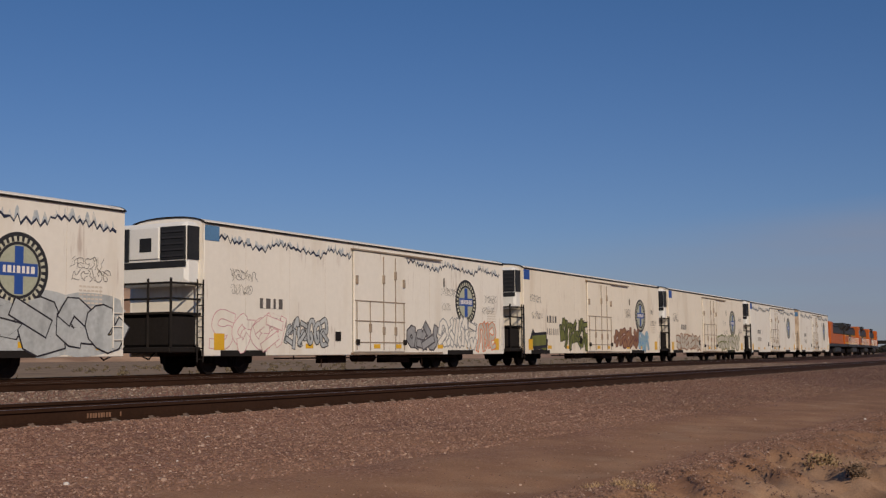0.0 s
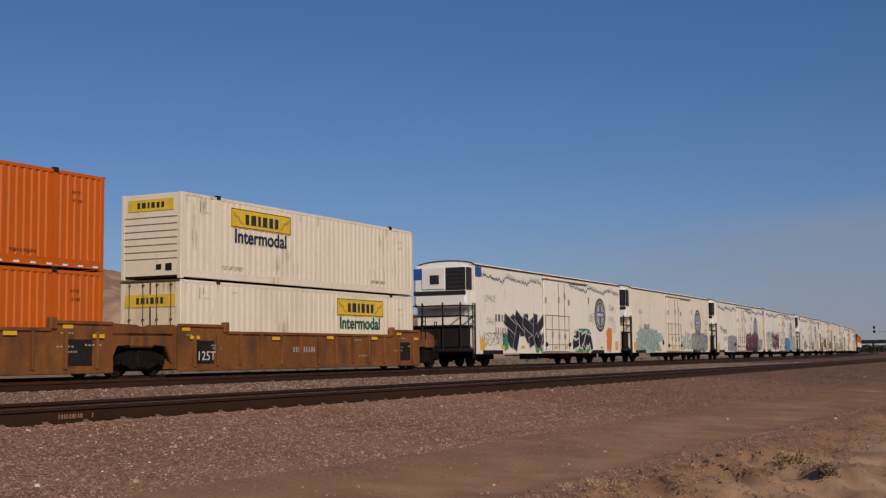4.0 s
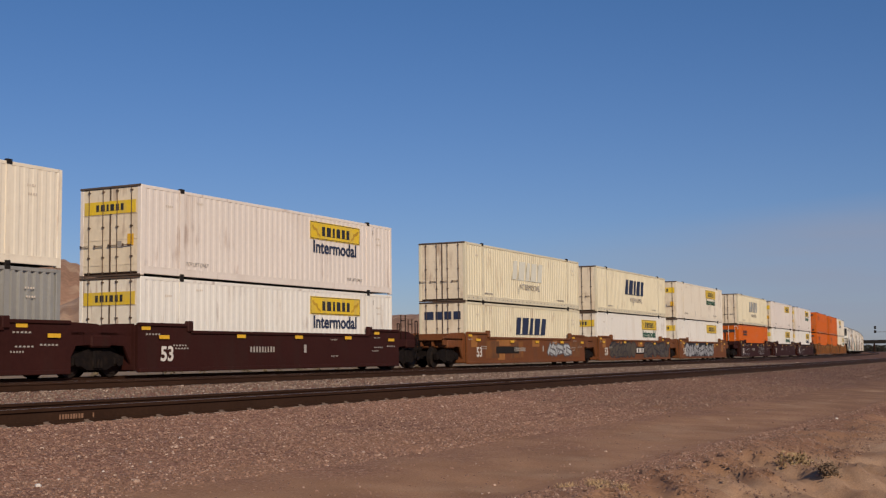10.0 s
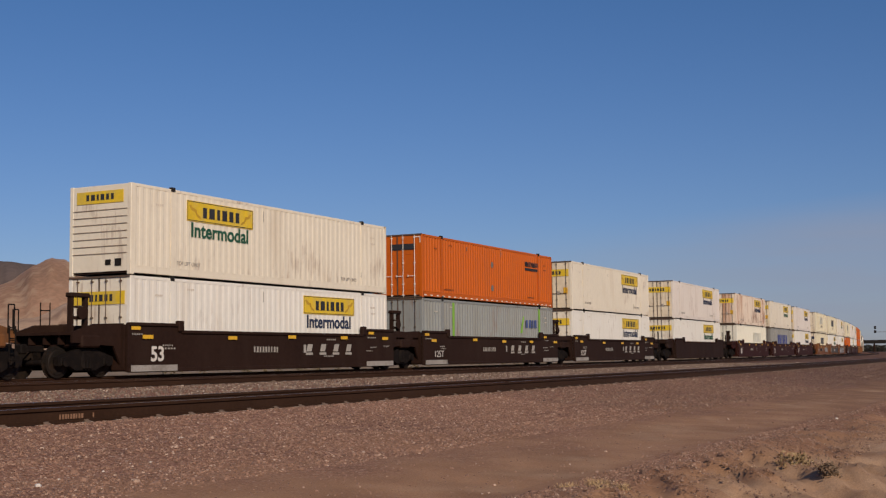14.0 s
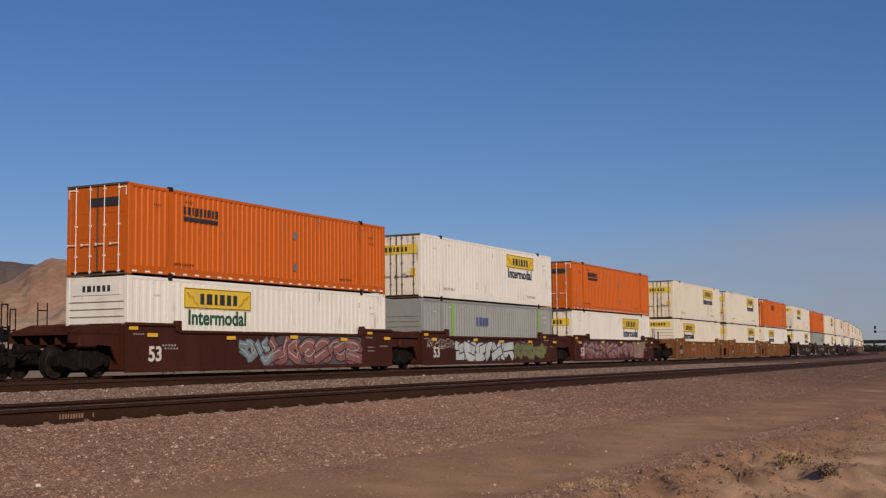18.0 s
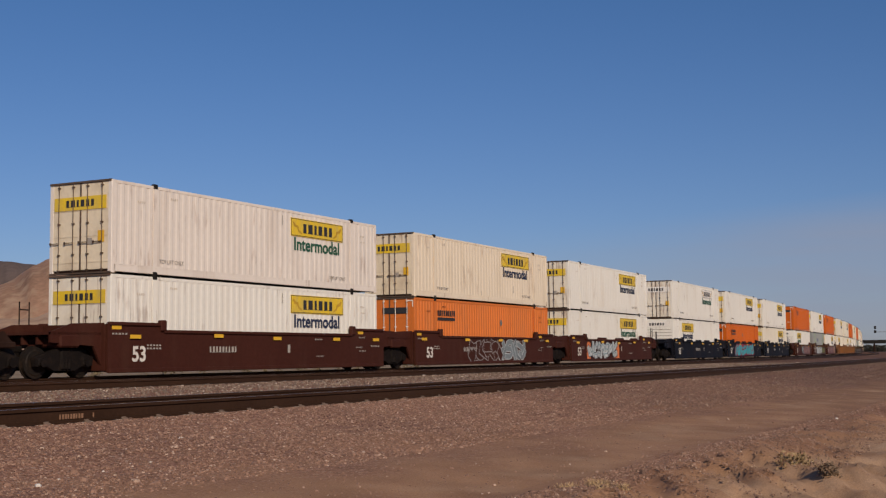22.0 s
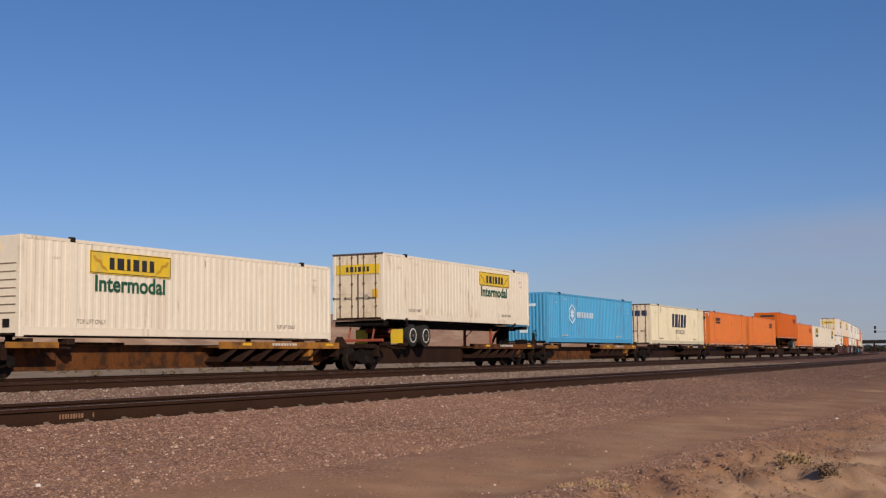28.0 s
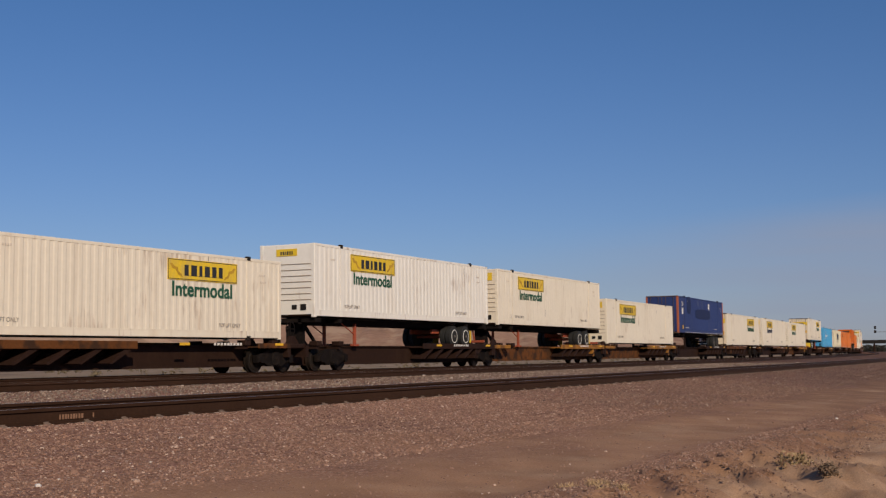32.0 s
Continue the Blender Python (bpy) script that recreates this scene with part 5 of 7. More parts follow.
def well_car(u_front, steel, label, ends=(True, True), ribbed=False, marks=True, size_mark="53", brake=False, plate=False):
    """One unit of a well car under the container whose front is at u_front. ends: whether rear and front end in a coupler."""
    u = u_front - CL / 2
    c = thing("well_car", label, "rail car", "well cars of the train", u)
    side = cached(("side_panel", ribbed, steel), lambda: well_side(ribbed), steel)
    part("side_panel", side, c, at=(0, -1.42, 0))
    part("side_panel", side, c, at=(0, 1.42, 0), turn=180)
    if ribbed:
        for k in range(13):
            for y, turn in ((-1.42, 0), (1.42, 180)):
                part("rib", cached(("well_rib", steel), lambda: Geo().box(-0.05, 0.05, -0.15, -0.03, 0.26, 1.36, 0.012), steel), c, at=(-7.6 + k * 1.267, y, 0), turn=turn)
    part("well_floor", cached("well_floor", lambda: Geo().box(-8.3, 8.3, -1.4, 1.4, 0.16, 0.26), "dark_steel"), c)
    for s, coupled in ((-1, ends[0]), (1, ends[1])):
        part("end_platform", cached(("end_platform", steel), well_end, steel), c, turn=0 if s > 0 else 180)
        if coupled:
            for x0, x1, z in ((8.9, 9.3, 2.35), (10.2, 10.42, 2.1)):
                part("handrail", cached(("well_handrail", x0), lambda: well_rail(x0, x1, z), "truck_steel"), c, turn=0 if s > 0 else 180)
            part("step", cached("well_steps", well_steps, "truck_steel"), c, turn=0 if s > 0 else 180)
            coupler(c, s * 10.45, s)
        if s < 0 or coupled:
            truck(c, s * 9.75)
    if brake:
        part("brake_stand", cached("brake_stand", brake_stand, "dark_steel"), c, turn=180)
    if steel == "brown_steel":
        q = random.Random(int(u) + 3)
        for x, z, w, h in ((-7.9, 0.95, 0.7, 0.55), (-4.6, 1.02, 2.6, 0.33), (-4.4, 0.3, 0.9, 0.42), (0.2, 0.98, 1.0, 0.35), (3.4, 1.0, 0.6, 0.34), (6.3, 0.62, 0.7, 0.6)):
            on_side("paint_patch", panel(w, h, 0.003, "ochre_patch"), c, x + q.uniform(-0.3, 0.3), z, 1.461, False, "lighter ochre paint patch", 0.002)
    if steel == "blue_black_steel":
        for x in (-3.6, -0.6, 2.4):
            part("guide_plate", cached("guide_plate", lambda: Geo().slab([(-1.0, 1.46), (1.0, 1.46), (0.86, 1.6), (-0.86, 1.6)], -0.03, 0.02), "blue_black_steel"), c, at=(x, -1.44, 0))
    if marks:
        r = random.Random(int(u))
        for x in (-7.6, -3.2, 0.4, 4.0, 7.4):
            on_side("reflector", panel(0.5, 0.12, 0.004, "reflector_yellow"), c, x + r.uniform(-0.3, 0.3), r.choice((1.24, 1.18)), 1.52, False, "yellow reflective strip")
        if size_mark:
            if ribbed:
                on_side("stencil_panel", panel(1.0, 0.78, 0.004, "casting_black"), c, -7.5, 0.36, 1.463, False, "black stencil panel")
                on_side("stencil_panel", panel(1.0, 0.78, 0.004, "casting_black"), c, 6.45, 0.36, 1.463, False, "black stencil panel")
            lettering(size_mark, -7.42 if ribbed else -7.3, 0.48, 0.46 if len(size_mark) == 2 else 0.3, 0.62 if len(size_mark) == 2 else 0.9, "white_mark", c, -1.475, "white stencilled size mark")
        on_side("number_mark", bars_mesh(9, 1.5, 0.2, 0.07, "dim_mark", 3), c, -2.9 + r.uniform(-0.6, 1.2), 0.74, 1.465, False, "white stencilled number")
        on_side("unit_mark", panel(0.16, 0.3, 0.004, "dim_mark"), c, 1.2 + r.uniform(-0.3, 0.3), 0.72, 1.462, False)
        for x, z in ((6.2, 0.9), (6.2, 0.75), (-6.6, 0.95), (-6.6, 0.85), (6.3, 1.3), (7.3, 0.95), (-8.1, 1.3), (2.9, 1.2), (3.0, 0.55)):
            on_side("stencil", bars_mesh(5, r.choice((0.5, 0.7)), 0.05, 0.04, "dim_mark", 4), c, x + r.uniform(-0.2, 0.2), z, 1.465, False)
        for x in (-8.2, 6.25):
            on_side("reflector", panel(0.42, 0.13, 0.004, "reflector_yellow"), c, x, 1.46, 1.465, False, "yellow reflective strip")
        if plate:
            for x in (-8.25, 6.0):
                on_side("step_plate", panel(2.2, 0.2, 0.02, "plate_grey"), c, x, 0.15, 1.51, False, "pale grey plate at the sill")
            for k in range(4):
                n_ob = on_side("name_mark", cached("italic_block", lambda: Geo().slab([(0, 0.1), (0.34, 0.1), (0.44, 0.38), (0.1, 0.38)], -0.004, 0), "dim_mark"), c, 1.6 + k * 0.95, 0.66, 1.465, False, "pale italic block mark")
                part("underline", cached("italic_line", lambda: Geo().box(-0.04, 0.44, -0.004, 0, -0.03, 0.06), "dim_mark"), n_ob)
    return c


# ---- spine cars and highway chassis ----
def spine_beam():
    g = Geo().slab([(-9.3, 0.62), (-8.2, 0.25), (8.2, 0.25), (9.3, 0.62), (9.3, 0.98), (-9.3, 0.98)], -0.58, 0.58)
    return g.box(-9.3, 9.3, -0.66, 0.66, 0.94, 1.0).box(-8.2, 8.2, -0.66, 0.66, 0.22, 0.28)


def spine_outrigger():
    g = Geo()
    g.slab([(-0.1, 0.42), (0.02, 0.40), (0.95, 0.86), (0.95, 0.95), (0.75, 0.95)], -1.30, -0.62)
    return g


def spine_car(u_front, label, steel="brown_steel", ends=(False, False), hitch=0, ochre=False, gap=0.0, wheel=False, mirror=False, rear_truck=-9.15, front_truck=8.2):
    c = thing("spine_car", label, "rail car", "spine cars of the train", u_front - CL / 2)
    part("spine_beam", cached(("spine_beam", ochre), spine_beam, "deck_rust" if ochre else "spine_brown"), c)
    deck = cached(("side_deck", steel, ochre), lambda: Geo().box(0.9, 8.6, -1.30, -0.6, 0.91, 0.955).box(0.9, 8.6, -1.36, -1.30, 0.86, 1.11, 0.012).box(6.55, 6.8, -1.30, -0.6, 0.4, 0.91, 0.02), "deck_ochre" if ochre else "deck_rust" if steel == "spine_brown" else steel)
    if mirror:
        deck = cached("side_deck_rear", lambda: Geo().box(-8.6, 0.2, -1.30, -0.6, 0.91, 0.955).box(-8.6, 0.2, -1.36, -1.30, 0.86, 1.11, 0.012).box(-6.8, -6.55, -1.30, -0.6, 0.4, 0.91, 0.02), "deck_rust")
    part("side_deck", deck, c)
    part("side_deck", deck, c, turn=180)
    if ochre or mirror:
        end_deck = cached(("end_deck", mirror), lambda: Geo().box(-1.0, 1.0, -1.30, -0.6, 0.91, 0.955).box(-1.0, 1.0, -1.36, -1.30, 0.88, 1.06, 0.012), "deck_rust" if mirror else "deck_ochre")
        part("side_deck", end_deck, c, at=(7.6 if mirror else -7.6, 0, 0))
    out = cached("outrigger", spine_outrigger, "dark_steel")
    for k in range(6):
        x = -7.4 + k * 1.3 if mirror else 1.1 + k * 1.06
        part("outrigger", out, c, at=(x, 0, 0))
        part("outrigger", out, c, at=(-x, 0, 0), turn=180)
    for x in (-7.7, -6.06, 6.06, 7.7):
        part("container_pedestal", cached("pedestal", lambda: Geo().box(-0.16, 0.16, -1.3, -0.9, 0.98, 1.17, 0.02).box(-0.16, 0.16, 0.9, 1.3, 0.98, 1.17, 0.02).box(-0.1, 0.1, -1.2, 1.2, 0.86, 0.99), "dark_steel"), c, at=(x, 0, 0))
    for s in (-1, 1):
        part("end_frame", cached(("spine_end", steel), lambda: Geo().box(8.6, 9.5, -1.25, 1.25, 0.88, 1.06, 0.03).box(8.5, 8.7, -1.3, 1.3, 0.55, 1.0).slab([(8.6, 1.06), (9.4, 1.06), (9.1, 1.35), (8.8, 1.35)], -1.2, -1.1), "dark_steel"), c, turn=0 if s > 0 else 180)
    truck(c, rear_truck)
    if ends[1]:
        truck(c, front_truck)
    if gap > 0:
        part("drawbar", Geo().box(9.4, 9.55 + gap, -0.28, 0.28, 0.62, 0.92, 0.04).box(9.45, 9.6 + gap, -0.12, 0.12, 0.92, 1.04, 0.03).mesh("drawbar", "truck_steel"), c)
    if wheel:
        # hand brake on its stand, with the air hoses beside it
        b = part("hand_brake", cached("brake_post", lambda: Geo().box(-9.36, -9.24, -0.95, -0.83, 1.04, 1.75, 0.015).box(-9.42, -9.2, -0.5, 0.2, 1.04, 1.4, 0.03), "truck_steel"), c, "hand brake wheel on a dark stand")
        part("brake_wheel", cached("brake_wheel", lambda: Geo().stroke([(0.3 * math.cos(k * 0.3927), 0.3 * math.sin(k * 0.3927)) for k in range(17)], 0.05, 0, 0).rod((-0.28, 0, 0), (0.28, 0, 0), 0.018).rod((0, 0, -0.28), (0, 0, 0.28), 0.018), "truck_steel"), b, at=(-9.3, -0.99, 1.62))
    for x in (2.2, 7.6):
        on_side("reflector", panel(0.52, 0.09, 0.004, "reflector_yellow"), c, x, 0.98, 1.365, False, "yellow reflective strip")
    on_side("number_mark", bars_mesh(9, 1.6, 0.09, 0.04, "white_mark", 3), c, 4.0, 0.98, 1.365, False, "white stencilled number")
    if hitch:
        part("hitch", cached("hitch", lambda: Geo().slab([(6.2, 1.0), (6.35, 1.0), (7.5, 1.95), (7.35, 2.0)], -0.3, -0.2).slab([(6.2, 1.0), (6.35, 1.0), (7.5, 1.95), (7.35, 2.0)], 0.2, 0.3).box(7.3, 7.45, -0.35, 0.35, 1.0, 2.0).box(6.9, 7.8, -0.5, 0.5, 1.95, 2.05, 0.02), "truck_steel"), c, "raised trailer hitch", turn=0 if hitch > 0 else 180)
    return c


def dual_wheel(parent, x, y, out, plain=False):
    t = part("tyre", cached("tyre", lambda: Geo().cyl((0, 0, 0), 0.50, 0.22, n=28).cyl((0, -0.125, 0), 0.40, 0.03, n=28, r2=0.475).cyl((0, 0.125, 0), 0.475, 0.03, n=28, r2=0.40), "rubber"), parent, at=(x, y, 0.50), turn=0 if out < 0 else 180)

    def disc():
        g, n = Geo(), 24
        for d, y2 in ((0.32, -0.142), (0.285, -0.15), (0.24, -0.06), (0.12, -0.05)):
            g.v += [(d * math.cos(2 * math.pi * k / n), y2, d * math.sin(2 * math.pi * k / n)) for k in range(n)]
        g.f = [(r * n + k, r * n + (k + 1) % n, (r + 1) * n + (k + 1) % n, (r + 1) * n + k) for r in range(3) for k in range(n)]
        return g
    hub = part("hub", cached(("hub", plain), disc, "galvanised" if plain else "hub_white"), t, "dark steel wheel disc" if plain else "white painted wheel disc")
    part("hub_cap", cached("hub_cap", lambda: Geo().cyl((0, -0.07, 0), 0.10, 0.08, n=14, r2=0.12).cyl((0, -0.13, 0), 0.06, 0.08, n=12), "galvanised"), hub)
    return t


def chassis(u_front, label, paint="chassis_red", back=-1, floor=0.96, bottom=2.10, plain=False):
    """A highway chassis under a container; back: the end at which its wheels stand."""
    c = thing("trailer_chassis", label, "trailer chassis", "trailers on the train", u_front - CL / 2, floor, back > 0)
    h = bottom - floor
    part("main_beam", cached(("chassis_beam", paint, h), lambda: Geo().box(-7.9, 7.9, -0.55, -0.42, h - 0.26, h - 0.02).box(-7.9, 7.9, 0.42, 0.55, h - 0.26, h - 0.02).box(-7.95, -7.6, -1.25, 1.25, h - 0.24, h - 0.02, 0.02).box(7.5, 7.9, -1.25, 1.25, h - 0.2, h - 0.02, 0.02).box(-5.9, -5.7, -1.2, 1.2, h - 0.2, h - 0.03).box(5.9, 6.1, -1.2, 1.2, h - 0.2, h - 0.03), "truck_steel"), c, "dark steel main beam")
    part("bumper", cached(("chassis_bumper", paint), lambda: Geo().box(-7.95, -7.85, -1.15, 1.15, 0.22, 0.34, 0.015).rod((-7.9, -0.6, 0.3), (-7.7, -0.6, 0.85), 0.04).rod((-7.9, 0.6, 0.3), (-7.7, 0.6, 0.85), 0.04), paint), c)
    part("axle_frame", cached(("axle_frame", paint), lambda: Geo().box(-6.4, -3.2, -0.62, -0.5, 0.62, 0.84, 0.02).box(-6.4, -3.2, 0.5, 0.62, 0.62, 0.84, 0.02).cyl((-5.45, 0, 0.5), 0.07, 2.0).cyl((-4.2, 0, 0.5), 0.07, 2.0), paint), c)
    for x in (-5.45, -4.2):
        for y in (-1.16, -0.86, 0.86, 1.16):
            dual_wheel(c, x, y, y, plain)
    for y in (-0.9, 0.9):
        part("mud_flap", cached("mud_flap", lambda: Geo().box(-6.25, -6.22, -0.3, 0.3, 0.16, 0.78), "yellow_panel"), c, "yellow mud flap", (0, y, 0))
    for y in (-0.75, 0.75):
        part("landing_leg", cached(("landing_leg", paint), lambda: Geo().box(4.1, 4.22, -0.06, 0.06, 0.1, h_leg, 0.01).box(3.98, 4.34, -0.12, 0.12, 0.02, 0.1, 0.01).rod((4.16, 0, 0.5), (5.2, 0, h_leg), 0.025), paint), c, at=(0, y, 0))
    return c


h_leg = 0.95


# ---- refrigerated box cars ----
RL, RHALF, RZ0, RZ1 = 22.85, 1.60, 0.60, 5.03


def jag_points(seed, length):
    r = random.Random(seed)
    x, pts, up = 0.0, [], 1
    while x < length:
        k = (x % 3.4) / 3.4
        pts.append((x, 0.24 - 0.32 * (k if k < 0.85 else (1 - k) * 5.67) + up * r.uniform(0.02, 0.13)))
        up = -up
        x += r.uniform(0.08, 0.2)
    return pts


def jag_line(seed, length=20.4):
    """The painted icicle line under the eaves, thick at its points."""
    r = random.Random(seed + 9)
    pts = jag_points(seed, length)
    n = len(pts)
    g = Geo()
    for i, (x, z) in enumerate(pts):
        w = r.uniform(0.05, 0.11)
        g.v += [(x, -0.003, z - w / 2), (x, -0.003, z + w / 2)]
        if i:
            g.f.append((2 * i - 2, 2 * i, 2 * i + 1, 2 * i - 1))
    return g


def frost_line(seed, length):
    """A ragged pale blue band of frost that rises from the jagged line in spikes."""
    r = random.Random(seed + 50)
    pts = jag_points(seed, length)
    g, high = Geo(), 0.1
    for i, ((ax, az), (bx, bz)) in enumerate(zip(pts, pts[1:])):
        for q in (0.0, 0.5):
            high = 0.6 * high + 0.4 * r.uniform(0.0, 0.34)
            x, z = ax + (bx - ax) * q, az + (bz - az) * q
            g.v += [(x, -0.002, z), (x + r.uniform(-0.03, 0.03), -0.002, z + 0.04 + (high if r.random() < 0.5 else 0.02))]
    g.f = [(2 * k, 2 * k + 2, 2 * k + 3, 2 * k + 1) for k in range(len(g.v) // 2 - 1)]
    return g


def arch(half, low, rise, n=13):
    return [(half * math.sin(radians(-90 + 180 * k / (n - 1))), low + rise * math.cos(radians(-90 + 180 * k / (n - 1)))) for k in range(n)]


def reefer_roof():
    return Geo().run([(-1.61, 4.96)] + arch(1.61, 5.0, 0.26) + [(1.61, 4.96)], -RL / 2 + 0.02, RL / 2 - 0.02)


def roof_rim():
    g, a, b = Geo(), arch(1.62, 5.0, 0.275), arch(1.56, 4.99, 0.225)
    for k in range(12):
        g.run([b[k], a[k], a[k + 1], b[k + 1]], -0.03, 0.03)
    return g


def reefer_side():
    return Geo().box(-RL / 2, RL / 2, -RHALF, -RHALF + 0.1, RZ0, 5.0, 0.02)


def reefer_door():
    return Geo().box(-2.35, 1.65, -0.07, 0.0, 0.72, 4.72, 0.02)


def door_gear(d):
    for x in (-2.2, -1.2, -0.15, 0.8, 1.5):
        tall = x in (-0.15, 0.8)
        part("lock_rod", cached(("reefer_rod", tall), lambda: Geo().rod((0, -0.10, 0.8), (0, -0.10, 4.6 if tall else 2.75), 0.02), "gear_worn_rib_shade"), d, "rusty lock rod", (x, 0, 0))
    for z in (1.1, 1.95, 2.75):
        part("cross_bar", cached("reefer_bar", lambda: Geo().box(-2.3, 1.6, -0.095, -0.07, -0.02, 0.02), "gear_worn_rib_shade"), d, at=(0, 0, z))
    for x, z in ((-2.2, 3.4), (1.5, 3.4), (-0.15, 1.4), (0.8, 1.4), (-1.2, 1.5), (-0.15, 3.5), (0.8, 3.7)):
        part("latch", cached("reefer_latch", lambda: Geo().box(-0.06, 0.06, -0.15, -0.06, 0, 0.34, 0.015), "gear_worn_rib_shade"), d, at=(x, 0, z))
    for x in (-2.25, 1.45):
        part("bracket", cached("reefer_bracket", lambda: Geo().box(0, 0.2, -0.16, -0.06, 1.0, 1.22, 0.02), "casting_black"), d, at=(x, 0, 0))


def reefer_under():
    g = Geo().box(-RL / 2, RL / 2, -0.35, 0.35, 0.62, 0.95).box(-RL / 2, RL / 2, -1.4, 1.4, 0.86, 0.98)
    g.box(-3.5, -2.2, -1.2, -0.6, 0.3, 0.75, 0.03).box(1.2, 2.8, -1.2, -0.5, 0.28, 0.72, 0.03).cyl((-0.5, -0.9, 0.52), 0.2, 1.4, "x", 14)
    g.rod((-7.2, -1.35, 0.5), (6.8, -1.35, 0.5), 0.03)
    for x in (-6.0, -4.2, 0.4, 3.6, 5.0):
        g.rod((x, -1.35, 0.15 if x in (-4.2, 3.6) else 0.45), (x, -1.35, 0.7), 0.025)
    return g


def reefer_porch(c):
    """The black porch with its rails behind the cooling unit."""
    p = part("porch", cached("reefer_porch", lambda: Geo().box(-1.55, 0, -1.5, 1.5, 0.72, 0.9, 0.03), "casting_black"), c, "black steel porch with handrails", (-RL / 2, 0, 0))
    part("fuel_tank", cached("porch_tank", lambda: Geo().box(-1.42, -0.15, -1.42, 1.42, 0.9, 1.93, 0.08), "casting_black"), p)
    part("shelf", cached("porch_shelf", lambda: Geo().box(-1.55, -0.02, -1.5, 1.5, 1.95, 2.02), "casting_black"), p)
    for y in (-1.5, -0.55, 0.55, 1.5):
        part("post", cached("porch_post", lambda: Geo().rod((-1.5, 0, 0.9), (-1.5, 0, 3.1), 0.045), "casting_black"), p, at=(0, y, 0))
    for z in (2.45, 2.95):
        part("handrail", cached("porch_rail", lambda: Geo().rod((-1.5, -1.5, 0), (-1.5, 1.5, 0), 0.035).rod((-1.5, -1.5, 0), (-0.05, -1.5, 0), 0.035), "casting_black"), p, at=(0, 0, z))
    def ladder():
        g = Geo()
        for x in (-0.35, -0.05):
            g.rod((x, -1.62, 0.4), (x, -1.62, 3.1), 0.03)
        for k in range(8):
            g.rod((-0.35, -1.62, 0.5 + 0.35 * k), (-0.05, -1.62, 0.5 + 0.35 * k), 0.018)
        return g
    part("ladder", cached("porch_ladder", ladder, "casting_black"), p)


def reefer(u_left, label, paint="reefer_white", unit=True, jag=True, seed=1, corner="royal_blue", name_x=-8.4):
    c = thing("refrigerator_car", label, "rail car", "refrigerator cars of the train", u_left + RL / 2)
    side = cached(("reefer_side", paint), reefer_side, paint)
    for turn in (0, 180):
        part("side_wall", side, c, turn=turn)
    for x in (-9.2, -6.6, -4.3, 3.9, 6.0, 9.1):
        part("panel_seam", cached("panel_seam", lambda: Geo().box(-0.006, 0.006, -RHALF - 0.003, -RHALF, RZ0 + 0.05, 4.95), "seam_faint"), c, at=(x, 0, 0))
    part("roof", cached("reefer_roof", reefer_roof, "reefer_white"), c, "white roof with raised seams")
    for x in (-RL / 2, RL / 2):
        part("roof_rim", cached("roof_rim", roof_rim, "casting_black"), c, "dark roof edge", (x, 0, 0))
    # flat black panels on the sill paint the shade of the recesses over the trucks
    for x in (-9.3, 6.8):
        on_side("bolster_recess", panel(2.5, 0.2, 0.004, "casting_black"), c, x - 1.25, RZ0 - 0.01, RHALF, False, "flat black panel for the shaded recess over the truck")
    part("eave_strip", cached("reefer_eave", lambda: Geo().box(-RL / 2, RL / 2, -1.65, -1.6, 4.96, 5.02), "casting_black"), c)
    end_paint = paint if unit else "end_dirt"
    end = cached(("reefer_end", end_paint), lambda: Geo().box(-0.1, 0, -1.5, 1.5, 0.8, 5.02).run(arch(1.5, 4.98, 0.25), -0.1, 0), end_paint)
    part("end_wall", end, c, at=(-RL / 2 + 0.1, 0, 0))
    part("end_wall", end, c, at=(RL / 2, 0, 0))
    part("underframe", cached("reefer_under", reefer_under, "dark_steel"), c)
    d = part("plug_door", cached(("reefer_door", paint), reefer_door, paint), c, "plug door with locking bars", (0, -RHALF, 0))
    door_gear(d)
    part("upper_rail", cached("reefer_rail", lambda: Geo().box(-2.5, 4.9, -0.13, 0.0, 4.74, 4.80), "gear_worn_rib_shade"), d, "rusty sliding rail")
    part("lower_rail", cached("reefer_sill", lambda: Geo().box(-2.5, 4.9, -0.10, 0.0, 0.62, 0.70), "gear_worn_rib_shade"), d, "rusty sliding rail")
    for x in (-2.40, 1.67):
        part("door_seam", cached("reefer_seam", lambda: Geo().box(0, 0.03, -0.012, 0, 0.7, 4.75), "seam_shadow"), d, at=(x, 0, 0))
    for x in (-9.3, 6.8):
        truck(c, x)
    for s in (-1, 1):
        coupler(c, s * (RL / 2 - 0.05), s)
    part("ladder", cached("reefer_ladder", lambda: Geo().rod((0, -1.66, 0.85), (0, -1.66, 2.4), 0.02).rod((0.4, -1.66, 0.85), (0.4, -1.66, 2.4), 0.02).rod((0, -1.66, 1.1), (0.4, -1.66, 1.1), 0.016).rod((0, -1.66, 1.5), (0.4, -1.66, 1.5), 0.016).rod((0, -1.66, 1.9), (0.4, -1.66, 1.9), 0.016), paint), c, at=(RL / 2 - 0.5, 0, 0))
    # round emblem: a dark ring, a pale field and a blue cross
    e = on_side("emblem", cached("emblem_ring", lambda: Geo().cyl((0, -0.002, 0), 1.05, 0.004, "y", 44), "black_mark"), c, 7.38, 2.98, RHALF, False, "round dark ring emblem with a blue cross")
    part("field", cached("emblem_field", lambda: Geo().cyl((0, -0.007, 0), 0.70, 0.004, "y", 36), "emblem_field"), e)
